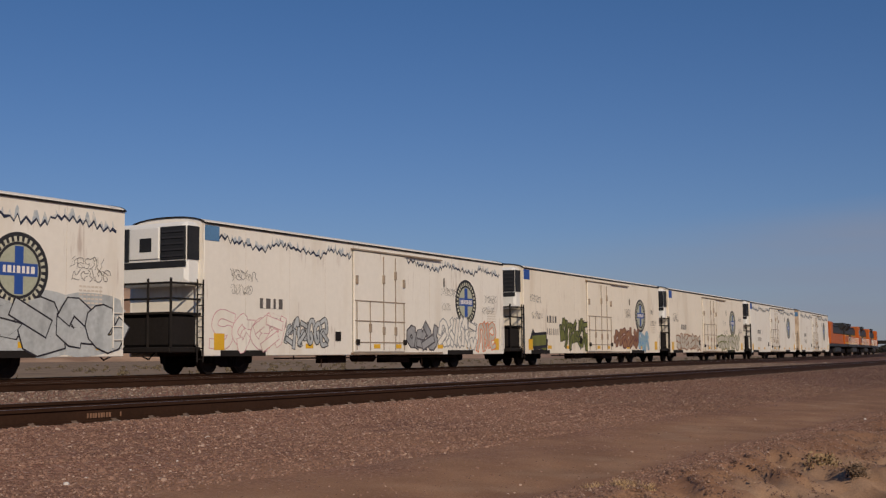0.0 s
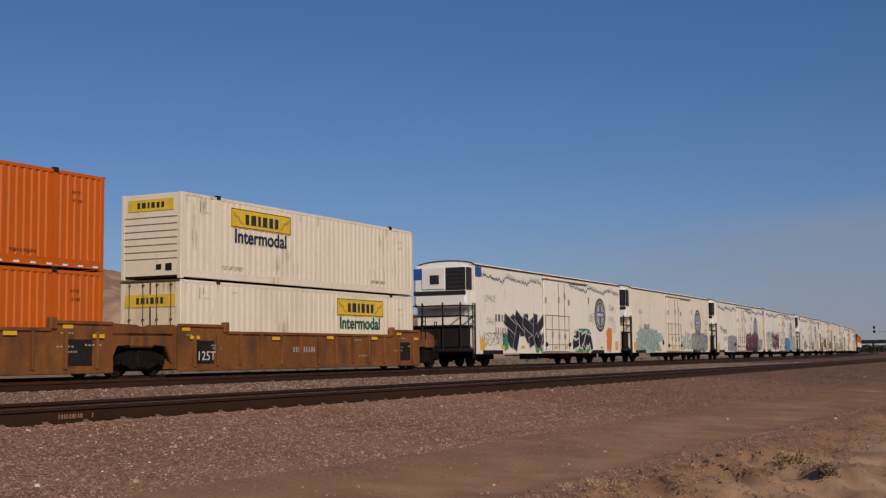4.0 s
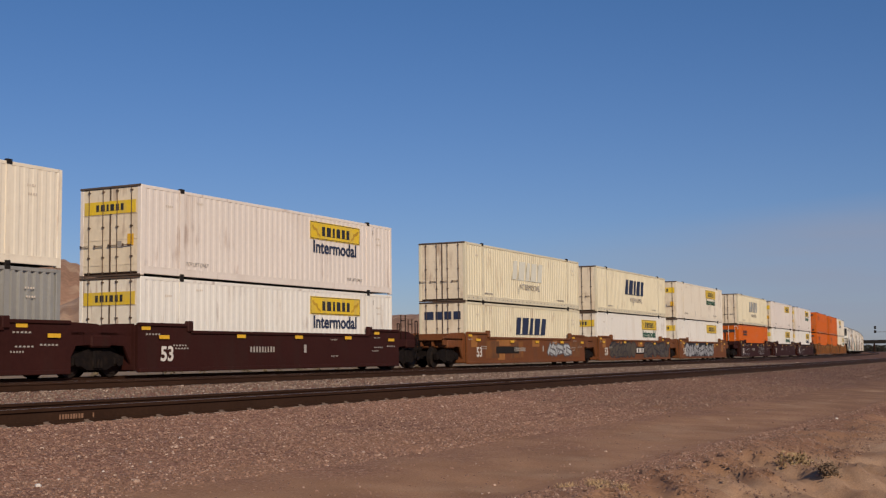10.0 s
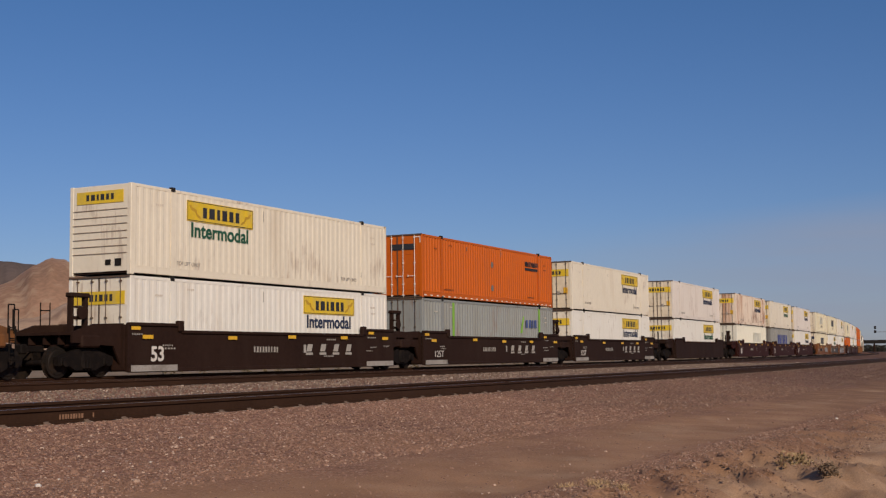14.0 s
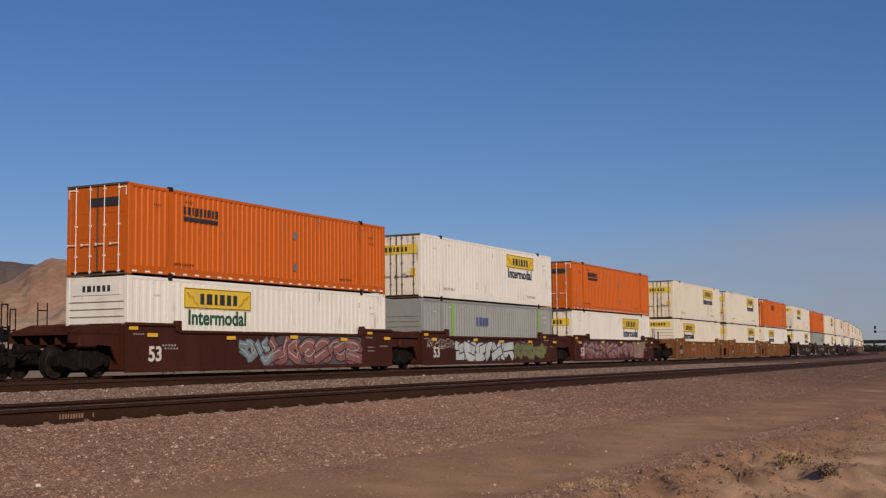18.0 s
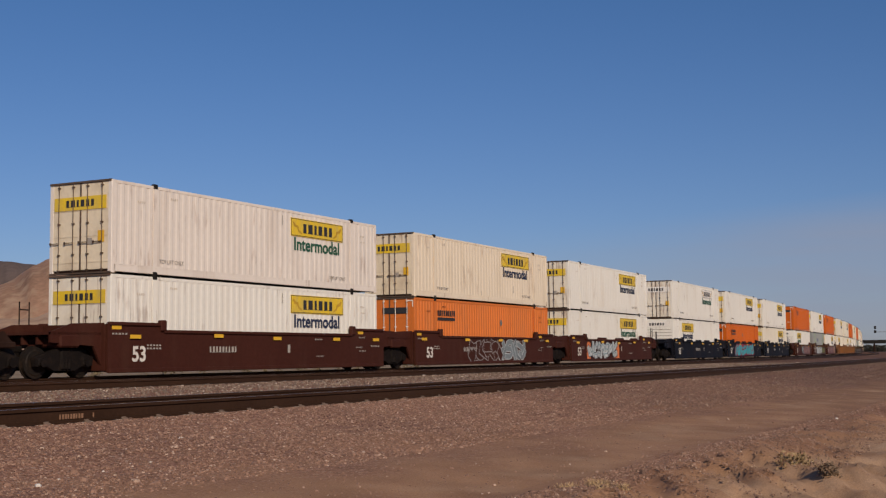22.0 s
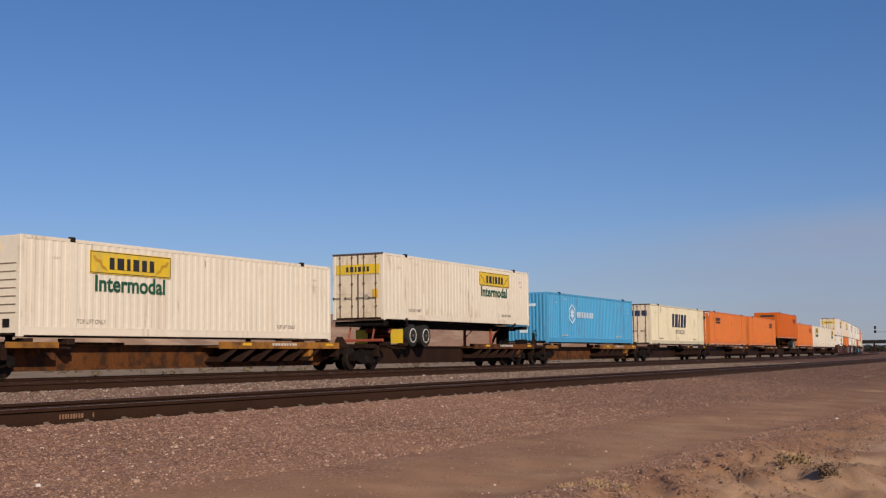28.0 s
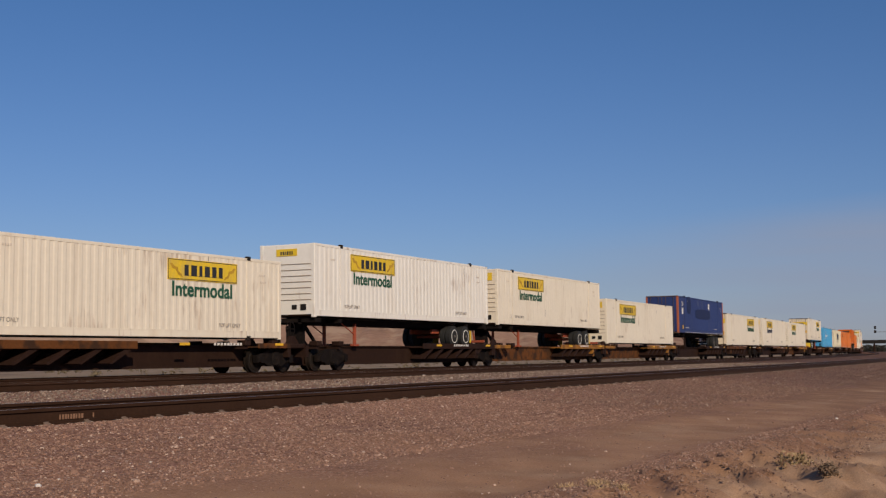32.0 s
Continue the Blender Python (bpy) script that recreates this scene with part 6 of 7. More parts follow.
    part("cross", cached("emblem_cross", lambda: Geo().box(-0.15, 0.15, -0.012, -0.009, -0.66, 0.66).box(-0.66, 0.66, -0.0125, -0.009, -0.16, 0.2), "royal_blue"), e, "blue cross")
    part("name_mark", letter_bars_mesh(7, 1.1, 0.2, "reflector_white", 6, 0.24), e, "pale block mark", (-0.55, -0.011, -0.08))
    part("ring_mark", cached("emblem_bars", lambda: ring_bars(), "ring_pale"), e, "pale bars round the ring")
    on_side("name_mark", letter_bars_mesh(4, 1.35, 0.36, "mark_grey", 1, 0.02), c, name_x, 2.25, RHALF, False, "dark block mark")
    on_side("number_mark", letter_bars_mesh(6, 1.6, 0.34, "small_mark", 2, -0.1), c, name_x, 1.6, RHALF, False, "dark number bars")
    for k in range(7):
        on_side("stencil", bars_mesh(6, 0.9, 0.05, 0.04, "seam_faint", 5), c, 9.6, 1.9 + 0.12 * k, RHALF, False)
    if jag:
        for x0, ln in ((-10.9, 8.5), (1.9, 9.2)):
            on_side("icicle_line", cached(("jag", seed, ln), lambda: jag_line(seed, ln), "blue_mark"), c, x0, 4.35, RHALF, False, "painted jagged blue icicle line")
            on_side("frost_line", cached(("frost", seed, ln), lambda: frost_line(seed, ln), "frost_blue"), c, x0, 4.35, RHALF, False, "pale blue painted icicles", 0.003)
    for x in (-10.9, 10.3):
        on_side("reflector", panel(0.55, 0.55, 0.004, "reflector_yellow"), c, x, 0.8, RHALF, False, "yellow reflective plate")
    for x in (-8.3, -5.6, -0.9, 0.8, 4.6, 7.4):
        on_side("reflector", panel(0.5, 0.17, 0.004, "reflector_yellow"), c, x, 0.86, RHALF + 0.07 if -2.4 < x < 1.6 else RHALF, False, "yellow reflective strip")
    on_side("vent_plate", panel(0.35, 0.35, 0.03, "casting_black"), c, -3.6, 1.15, RHALF, False, "small dark hatch")
    on_side("hook", panel(0.06, 0.4, 0.03, "casting_black"), c, 5.2, 3.6, RHALF, False)
    if unit:
        reefer_porch(c)
        un = part("cooling_unit", cached("cooling_unit", lambda: Geo().box(-0.7, 0, -1.45, 1.45, 2.9, 5.0, 0.12), "unit_white"), c, "white cooling unit on the car's end", (-RL / 2, 0, 0))
        part("grille", cached("cooling_grille", lambda: Geo().box(-0.74, -0.68, -1.42, -0.35, 3.75, 4.85, 0.02), "grille_black"), un, "black louvred grille")
        for k in range(5):
            part("louvre", cached("louvre", lambda: Geo().box(-0.77, -0.74, -1.35, -0.45, 0, 0.06), "black_mark"), un, at=(0, 0, 3.85 + 0.2 * k))
        part("unit_door", cached("unit_door", lambda: Geo().box(-0.75, -0.69, -0.3, 0.95, 3.8, 4.85, 0.02), "unit_white"), un)
        part("lower_grille", cached("unit_band", lambda: Geo().box(-0.735, -0.68, -1.43, 1.43, 3.5, 3.72, 0.02), "grille_black"), un, "black band under the grille")
        if corner != "royal_blue":
            part("side_strip", cached("unit_strip", lambda: Geo().box(-0.735, -0.68, 1.0, 1.43, 3.74, 4.85, 0.02), "grille_black"), un, "black strip beside the unit's door")
        part("badge", cached("unit_badge", lambda: Geo().box(-0.765, -0.75, 0.0, 0.5, 4.05, 4.5), "grille_black"), un, "black badge")
        part("side_grille", cached("unit_side_grille", lambda: Geo().box(-0.66, -0.1, -1.48, -1.44, 3.75, 4.85), "grille_black"), un)
        on_side("corner_panel", panel(0.75, 0.5, 0.01, corner), c, -RL / 2 + 0.02, 4.42, RHALF, False, "blue corner panel")
        if corner == "royal_blue":
            part("corner_panel", cached(("corner_end", corner), lambda: Geo().box(-0.72, -0.7, 0.98, 1.42, 4.3, 4.85), corner), un)
    else:
        part("end_band", cached("end_band", lambda: Geo().box(-0.012, 0, -1.45, 1.45, 4.4, 4.85), "dusty_blue"), c, "dusty blue band on the end wall", (-RL / 2, 0, 0))
        part("end_ladder", cached("end_ladder", reefer_end_ladder, "gear_worn_rib_shade"), c, at=(-RL / 2, 0, 0))
    return c


def ring_bars():
    """Pale strokes standing on a hairline round the ring."""
    g, n = Geo(), 30
    for k in range(n):
        for q in (0.0, 0.5):
            a = 2 * math.pi * (k + q) / n
            g.v += [(d * math.cos(a), -0.0085, d * math.sin(a)) for d in (0.785, 0.795, 0.935)]
    for k in range(n):
        o, e = 6 * k, 6 * ((k + 1) % n)
        g.f += [(o, o + 1, o + 4, o + 3), (o + 1, o + 2, o + 5, o + 4), (o + 3, o + 4, e + 1, e)]
    return g


def reefer_end_ladder():
    g = Geo()
    for k in range(6):
        g.rod((-0.08, -1.4, 0.8 + 0.35 * k), (-0.08, -0.95, 0.8 + 0.35 * k), 0.02)
    return g.rod((-0.08, -1.4, 0.7), (-0.08, -1.4, 2.9), 0.02).rod((-0.08, -0.95, 0.7), (-0.08, -0.95, 2.9), 0.02)


# ---- locomotives ----
def locomotive(u_mid, label, nose_ahead=True):
    c = thing("locomotive", label, "locomotive", "locomotives of the train", u_mid, 0, not nose_ahead)
    part("frame", cached("loco_frame", lambda: Geo().box(-10.9, 10.9, -1.5, 1.5, 1.25, 1.6, 0.04).box(-3.2, 3.2, -1.4, 1.4, 0.45, 1.25, 0.15), "loco_black"), c)
    part("long_hood", cached("long_hood", lambda: Geo().box(-10.3, 6.2, -1.0, 1.0, 1.6, 3.0, 0.08), "loco_orange"), c)
    part("upper_hood", cached("upper_hood", lambda: Geo().box(-10.25, 6.15, -0.99, 0.99, 3.0, 3.95, 0.08), "loco_black"), c, "black upper hood")
    part("radiator", cached("loco_radiator", lambda: Geo().run([(-1.0, 3.6), (1.0, 3.6), (1.5, 4.2), (1.5, 4.55), (-1.5, 4.55), (-1.5, 4.2)], -10.2, -6.4).box(-6.0, 5.8, -0.9, 0.9, 3.95, 4.25, 0.1).box(-4.0, -1.5, -0.5, 0.5, 4.2, 4.55, 0.08), "loco_black"), c, "black radiator housing")
    part("hood_stripe", cached("loco_stripe", lambda: Geo().box(-10.2, 6.0, -1.012, -1.0, 1.75, 1.9).box(-10.2, 6.0, -1.012, -1.0, 2.9, 3.0), "reflector_yellow"), c, "yellow stripe")
    cab = part("cab", cached("loco_cab", lambda: Geo().box(6.2, 8.8, -1.5, 1.5, 1.6, 4.45, 0.12).slab([(8.8, 1.6), (10.6, 1.6), (10.5, 2.9), (8.8, 3.3)], -0.95, 0.95), "loco_orange"), c)
    part("window", cached("loco_window", lambda: Geo().box(6.6, 7.3, -1.515, -1.5, 3.1, 3.9).box(7.5, 8.3, -1.515, -1.5, 3.1, 3.9).box(8.8, 8.815, -1.2, 1.2, 3.35, 4.0), "glass_dark"), cab)
    part("name_mark", cached("loco_mark", lambda: Geo().box(-5, -3.2, -1.012, -1.0, 2.2, 3.0).box(-2.8, -1.0, -1.012, -1.0, 2.2, 3.0), "loco_black"), c)
    rails = Geo()
    for k in range(10):
        rails.rod((-10 + k * 1.75, -1.48, 1.6), (-10 + k * 1.75, -1.48, 2.6), 0.03)
    rails.rod((-10, -1.48, 2.6), (5.8, -1.48, 2.6), 0.03)
    part("handrail", cached("loco_handrail", lambda: rails, "reflector_white"), c)
    for x in (-7.2, 7.2):
        b = part("truck", cached("loco_truck", lambda: Geo().box(-2.6, 2.6, -1.2, -1.0, 0.4, 0.95, 0.06).box(-2.6, 2.6, 1.0, 1.2, 0.4, 0.95, 0.06).box(-0.6, 0.6, -1.0, 1.0, 0.6, 1.2), "truck_steel"), c, at=(x, 0, 0))
        for ax in (-1.9, 0, 1.9):
            for y, turn in ((-0.75, 0), (0.75, 180)):
                part("wheel", cached("wheel", wheel_mesh, "wheel_steel"), b, at=(ax, y, 0.46), turn=turn)
    for s in (-1, 1):
        coupler(c, s * 10.8, s)
    return c


# ---- the train, from the front ----
for _k in range(4):
    locomotive(613.2 + _k * 23.2, "orange and black diesel freight locomotive with yellow stripes", _k != 0)

reefer(578.0, "white refrigerator car with faint graffiti", seed=3, unit=False, paint="reefer_white")
reefer(552.0, "white refrigerator car with a blue corner panel", seed=2)
r3 = reefer(526.2, "cream refrigerator car with a rust-streaked door", jag=False, paint="reefer_cream")
r4 = reefer(501.0, "cream refrigerator car with green and red graffiti", jag=False, paint="reefer_cream")
r5 = reefer(475.7, "white refrigerator car with pink and grey graffiti", seed=5, corner="dusty_blue")
r6 = reefer(449.2, "white refrigerator car with black and blue graffiti", seed=6, unit=False)
r7 = reefer(424.45, "white refrigerator car with dark red graffiti", seed=7, corner="reflector_white")
r8 = reefer(398.8, "cream refrigerator car with pale teal graffiti", jag=False, paint="reefer_cream", corner="reflector_white")
r9 = reefer(373.45, "white refrigerator car with large black graffiti", seed=9, name_x=-9.0)
def daub(parent, vx, z, w, h, seed, key, label, half=RHALF):
    """A loose patch of sprayed paint."""
    return on_side("graffiti", blob(w, h, seed, key, 0.3), parent, vx, z, half, False, label, 0.006)


spray(r3, -9.5, 0.75, 6.0, 1.2, RHALF, False, "s_faint", "s_brown", 31, 6)
spray(r3, 2.5, 0.75, 7.0, 1.3, RHALF, False, "s_faint", "s_olive", 32, 6)
spray(r4, -6.4, 0.7, 4.2, 1.9, RHALF, False, "s_olive", "s_black", 33, 6, fat=0.3)
spray(r4, -10.3, 0.7, 1.6, 1.0, RHALF, False, "s_olive", "s_black", 133, 1)
spray(r4, 2.4, 0.8, 4.4, 1.4, RHALF, False, "s_brown", "s_maroon", 34, 6)
spray(r4, 6.9, 0.7, 2.0, 1.5, RHALF, False, "s_pale_blue", "s_blue", 35, 3)
spray(r5, -10.9, 0.68, 3.9, 1.5, RHALF, False, "reefer_white", "s_pink", 36, 4, fat=0.3, rim=0.03, soft=2)
spray(r5, -6.8, 0.85, 2.6, 1.2, RHALF, False, "s_silver", "s_black", 37, 6, fat=0.34, rim=0.08, soft=2)
spray(r5, 1.9, 0.75, 2.5, 1.2, RHALF, False, "s_grey", "s_grey_dark", 38, 3)
spray(r5, 4.9, 0.8, 3.4, 1.5, RHALF, False, "reefer_white", "s_grey", 39, 5)
spray(r5, 8.6, 0.75, 1.8, 1.4, RHALF, False, "s_faint", "s_orange", 40, 3)
spray(r6, -6.95, 0.66, 4.5, 2.05, RHALF, False, "s_black", "s_pink", 441, 4, fat=0.42, rim=0.10, soft=2)
spray(r6, -11.0, 0.68, 3.4, 1.9, RHALF, False, "s_white", "s_slate", 42, 3, fat=0.26, rim=0.05, cloud="s_teal_pale")
spray(r6, 1.75, 0.64, 4.5, 1.5, RHALF, False, "s_blue", "s_black", 43, 4, fat=0.46, rim=0.035, soft=2, cloud="s_blue")
spray(r6, 6.3, 0.64, 4.9, 1.75, RHALF, False, "s_silver", "s_black", 44, 4, fat=0.40, rim=0.04, cloud="s_silver")
spray(r7, -6.45, 0.64, 4.0, 1.4, RHALF, False, "s_grey", "s_grey_dark", 45, 4, fat=0.3, rim=0.05, shine="s_silver", cloud="s_grey")
daub(r7, 1.5, 0.62, 6.9, 0.75, 5, "s_maroon", "dark red sprayed ground")
spray(r7, 1.6, 0.66, 6.6, 1.9, RHALF + 0.006, False, "s_maroon", "s_black", 46, 6, fat=0.42, rim=0.12, shine="s_pink", soft=1)
spray(r7, 8.3, 0.72, 2.5, 1.2, RHALF, False, "s_silver", "s_black", 47, 3, fat=0.3, rim=0.12)
daub(r8, -10.2, 0.66, 6.2, 1.6, 8, "s_teal_pale", "pale teal sprayed ground")
spray(r8, -9.9, 0.7, 5.0, 1.6, RHALF + 0.006, False, "s_teal_pale", "s_slate", 48, 5, fat=0.3, rim=0.05, soft=2)
spray(r8, 1.8, 0.7, 3.3, 1.5, RHALF, False, "s_pale_blue", "s_faint", 49, 5, fat=0.2)
spray(r8, 5.3, 0.66, 5.0, 1.5, RHALF, False, "s_grey", "s_grey_dark", 50, 4, fat=0.44, rim=0.06, cloud="s_grey")
spray(r9, -7.35, 0.66, 4.9, 2.15, RHALF, False, "s_black", "s_grey", 51, 4, fat=0.42, rim=0.05)
for _x, _z, _w, _h, _s in ((-8.1, 0.8, 0.7, 0.9, 1), (-3.7, 0.7, 1.2, 1.0, 2), (-4.5, 1.5, 0.6, 0.5, 3)):
    daub(r9, _x, _z, _w, _h, _s, "s_green", "green sprayed patch")
spray(r9, 2.7, 0.7, 2.9, 1.35, RHALF, False, "s_black", "s_white", 53, 3, fat=0.42, rim=0.10, soft=2, cloud="s_green")
daub(r9, 8.6, 0.72, 1.0, 1.5, 6, "s_orange", "orange sprayed figure shape")
for _k, _r in enumerate((r3, r4, r5, r6, r7, r8, r9)):
    _q = random.Random(90 + _k)
    for _x in (_q.uniform(-10.6, -9.4), _q.uniform(4.2, 5.6), _q.uniform(8.7, 9.6)):
        for _row in range(2):
            spray(_r, _x + _q.uniform(-0.2, 0.2), _q.uniform(2.5, 3.3) - 0.5 * _row, _q.uniform(0.8, 1.5), 0.42, RHALF, False, "mark_grey", "mark_grey", 200 + _k + int(_x * 10) + 40 * _row, 5, "thin dark marker tag", fat=0.06, soft=2)
spray(r9, -10.9, 0.95, 3.2, 0.8, RHALF, False, "s_black", "s_black", 55, 7, fat=0.06)

LOW, HIGH = 0.262, 3.215
SIGN, ORANGE = yellow_sign_box, orange_box
# brown three-unit well car
for _u, _e in ((367.6, (False, True)), (347.85, (False, False)), (327.3, (True, False))):
    well_car(_u, "ochre_steel", "rusty ochre well car unit with ribbed sides", _e, True, size_mark="125T")
SIGN(367.6, HIGH, "cream_paint", True)
SIGN(367.6, LOW, "cream_paint", key="green_mark")
for _u in (347.85, 327.3):
    ORANGE(_u, HIGH, True, text_x=-5.2)
    ORANGE(_u, LOW, True, text_x=-5.2)
# dark red three-unit well car
w = [well_car(_u, "maroon_steel", "dark red-brown well car unit with white stencils", _e) for _u, _e in ((303.85, (False, True)), (284.45, (False, False)), (264.9, (True, False)))]
SIGN(303.85, HIGH, "pink_white_paint", key="green_mark")
SIGN(303.85, LOW, "white_paint")
SIGN(284.45, HIGH, "pink_white_paint", words=False)
SIGN(284.45, LOW, "white_paint", key="green_mark")
wide_name_box(264.9, HIGH, "faded_mark", name_x=-2.3, label="sand-coloured container with faded slanted signs")
ORANGE(264.9, LOW, False, dots=1.5)
spray(w[2], -7.2, 0.22, 3.3, 1.2, 1.465, False, "maroon_steel", "s_silver", 61, 4, fat=0.44, rim=0.03, soft=2)
spray(w[2], 1.4, 0.24, 3.4, 1.1, 1.465, False, "maroon_steel", "s_silver", 62, 6, fat=0.5, rim=0.04, soft=2)
spray(w[0], -7.6, 0.25, 4.0, 1.0, 1.465, False, "maroon_steel", "s_grey", 63, 5, fat=0.44, rim=0.03, soft=2)
# ochre three-unit well car with graffiti
w = [well_car(_u, "brown_steel", "ochre-brown well car unit with patched paint and graffiti", _e) for _u, _e in ((241.4, (False, True)), (221.75, (False, False)), (202.3, (True, False)))]
SIGN(241.4, HIGH, "cream_paint", key="green_mark")
SIGN(241.4, LOW, "white_paint", words=False)
wide_name_box(221.75, HIGH, "navy_mark", label="sand-coloured container with dark slanted signs and sooty ends")
SIGN(221.75, LOW, "white_paint", key="green_mark")
wide_name_box(202.3, HIGH, "ghost_mark", name_x=-2.3, label="sand-coloured container with bleached slanted signs")
wide_name_box(202.3, LOW, "navy_mark", low=True, words=False, end_name=True, name_x=-1.9, label="sand-coloured container with large dark slanted signs")
spray(w[0], -6.6, 0.2, 9.6, 1.15, 1.465, False, "s_grey", "s_black", 64, 9, fat=0.3, rim=0.08, cloud="s_black")
spray(w[1], -6.2, 0.18, 5.6, 1.22, 1.465, False, "s_olive_dark", "s_black", 65, 6, fat=0.42, rim=0.08)
spray(w[1], 1.65, 0.18, 6.2, 1.22, 1.465, False, "s_olive_dark", "s_black", 66, 6, fat=0.40, rim=0.09, shine="s_grey_dark")
_pl = on_side("name_plate", panel(1.95, 0.5, 0.004, "casting_black"), w[1], -0.45, 0.52, 1.466, False, "black plate with pale block marks")
part("name_mark", letter_bars_mesh(3, 1.7, 0.32, "white_mark", 5, 0.3, 0.06), _pl, at=(0.08, -0.005, 0.09))
spray(w[2], 2.4, 0.45, 3.4, 0.7, 1.465, False, "s_silver", "s_grey_dark", 67, 4, fat=0.24)
for _x, _k in ((-6.2, "ochre_steel"), (-3.0, "ochre_steel"), (5.8, "ochre_steel")):
    on_side("paint_patch", panel(1.7, 0.85, 0.003, _k), w[2], _x, 0.4, 1.46, False, "lighter patch of paint")
on_side("paint_patch", panel(3.0, 0.36, 0.004, "casting_black"), w[2], -4.9, 0.62, 1.461, False, "black painted patch")
# second dark red well car
w = [well_car(_u, "maroon_steel", "dark red-brown well car unit with white stencils", _e, brake=_b) for _u, _e, _b in ((178.75, (False, True), False), (159.2, (False, False), False), (139.6, (True, False), True))]
SIGN(178.75, HIGH, "pink_white_paint", key="navy_mark")
SIGN(178.75, LOW, "white_paint")
SIGN(159.2, HIGH, "cream_paint", key="green_mark")
m = plain_box(159.2, LOW, "dark_grey_paint", "dark grey container with large blue block signs")
on_side("name_mark", letter_bars_mesh(6, 7.0, 1.25, "deep_blue_mark", 4, 0.14), m, -3.4, 1.0, HALF, False, "large blue block signs", 0.006)
SIGN(139.6, HIGH, "rusty_white_paint")
wide_name_box(139.6, LOW, "ghost_mark", "pale_paint", words=False, low=True, name_x=0.5, label="pale container with ghosted slanted signs")
# plain dark single well car
w = well_car(115.98, "dark_steel", "plain dark brown single well car", (True, True), marks=False)
for _k in range(9):
    on_side("worn_edge", panel(0.35 + 0.12 * (_k % 4), 0.05, 0.003, "old_paint"), w, -5.3 + 1.22 * _k, 1.41, 1.521, False, "worn pale edge", 0.002)
for _x in (-3.9, -1.3, 1.6, 4.3):
    on_side("weld_seam", panel(0.03, 1.05, 0.006, "dark_steel"), w, _x, 0.28, 1.46, False)
SIGN(115.98, HIGH, "pink_white_paint")
SIGN(115.98, LOW, "white_paint", key="green_mark")
# dark three-unit well car with white stencils
w = [well_car(_u, "dark_steel", "dark brown well car unit with white stencils", _e, size_mark=_m, brake=_b, plate=True) for _u, _e, _m, _b in ((92.95, (False, True), "125T", True), (73.45, (False, False), "125T", True), (54.0, (True, False), "53", True))]
SIGN(92.95, HIGH, "cream_paint", key="navy_mark")
SIGN(92.95, LOW, "white_paint", key="navy_mark")
ORANGE(73.45, HIGH, False, text_x=4.05, dots=-0.3)
m = plain_box(73.45, LOW, "grey_paint", "grey container with green stripes and a blue mark")
for _x in (-5.0, 5.9):
    on_side("stripe", panel(0.22, 2.5, 0.004, "bright_green_mark"), m, _x, 0.3, HALF, False, "bright green stripe", 0.006)
on_side("name_mark", letter_bars_mesh(4, 1.5, 0.42, "blue_faded", 3), m, 4.1, 1.75, HALF, False, "blue block mark", 0.006)
on_side("stripe", cached("green_swoosh", lambda: Geo().slab([(0, 0), (0.25, 0), (0.55, 0.9), (0.4, 0.9)], -0.004, 0), "bright_green_mark"), m, 3.3, 1.45, HALF, False, "green mark", 0.005)
SIGN(54.0, HIGH, "cream_paint", True, key="green_mark")
SIGN(54.0, LOW, "white_paint")
# ochre ribbed three-unit well car
for _u, _e in ((30.85, (False, True)), (11.35, (False, False)), (-8.0, (True, False))):
    well_car(_u, "ochre_steel", "rusty ochre well car unit with ribbed sides", _e, True, size_mark="125T")
_w = [ob for ob, u, z, f in MOVING if abs(u - (11.35 - CL / 2)) < 0.01][0]
on_side("name_mark", letter_bars_mesh(3, 2.2, 0.55, "old_red", 5, 0.3), _w, 1.2, 0.45, 1.463, False, "faded dull red block mark")
on_side("paint_patch", panel(0.8, 0.6, 0.004, "s_faint"), _w, 4.0, 0.5, 1.463, False, "pale painted square")
ob17 = ORANGE(30.85, HIGH, False, text_x=-3.0, dots=5.0)
for _x in (3.2, 6.3):
    on_side("paint_patch", panel(0.5, 2.4, 0.003, "pale_orange_paint"), ob17, _x, 0.32, HALF, False, "faded paint strip", 0.003)
SIGN(30.85, LOW, "white_paint", True)
SIGN(11.35, HIGH, "cream_paint", key="navy_mark")
SIGN(11.35, LOW, "cream_paint", key="green_mark")
SIGN(-8.0, HIGH, "cream_paint", key="navy_mark")
SIGN(-8.0, LOW, "cream_paint", True, key="navy_mark")
# red-brown three-unit well car with graffiti
w = [well_car(_u, "red_brown_steel", "red-brown well car unit covered with graffiti", _e) for _u, _e in ((-31.1, (False, True)), (-50.7, (False, False)), (-70.17, (True, False)))]
ORANGE(-31.1, HIGH, False, text_x=-5.2)
SIGN(-31.1, LOW, "white_paint")
SIGN(-50.7, HIGH, "white_paint")
m = plain_box(-50.7, LOW, "grey_paint", "grey container with green stripes and a blue mark", True)
for _x in (-5.0, 5.9):
    on_side("stripe", panel(0.25, 2.5, 0.004, "bright_green_mark"), m, _x, 0.3, HALF, True, "bright green stripe", 0.006)
on_side("name_mark", letter_bars_mesh(4, 1.4, 0.42, "blue_faded", 3), m, -2.2, 1.75, HALF, True, "blue block mark", 0.006)
ORANGE(-70.17, HIGH, False, text_x=-5.4)
SIGN(-70.17, LOW, "white_paint", True, key="green_mark")
spray(w[0], -6.8, 0.17, 10.2, 1.24, 1.465, False, "s_pink_dark", "s_black", 71, 9, fat=0.36, rim=0.06, shine="s_grey", cloud="s_maroon")
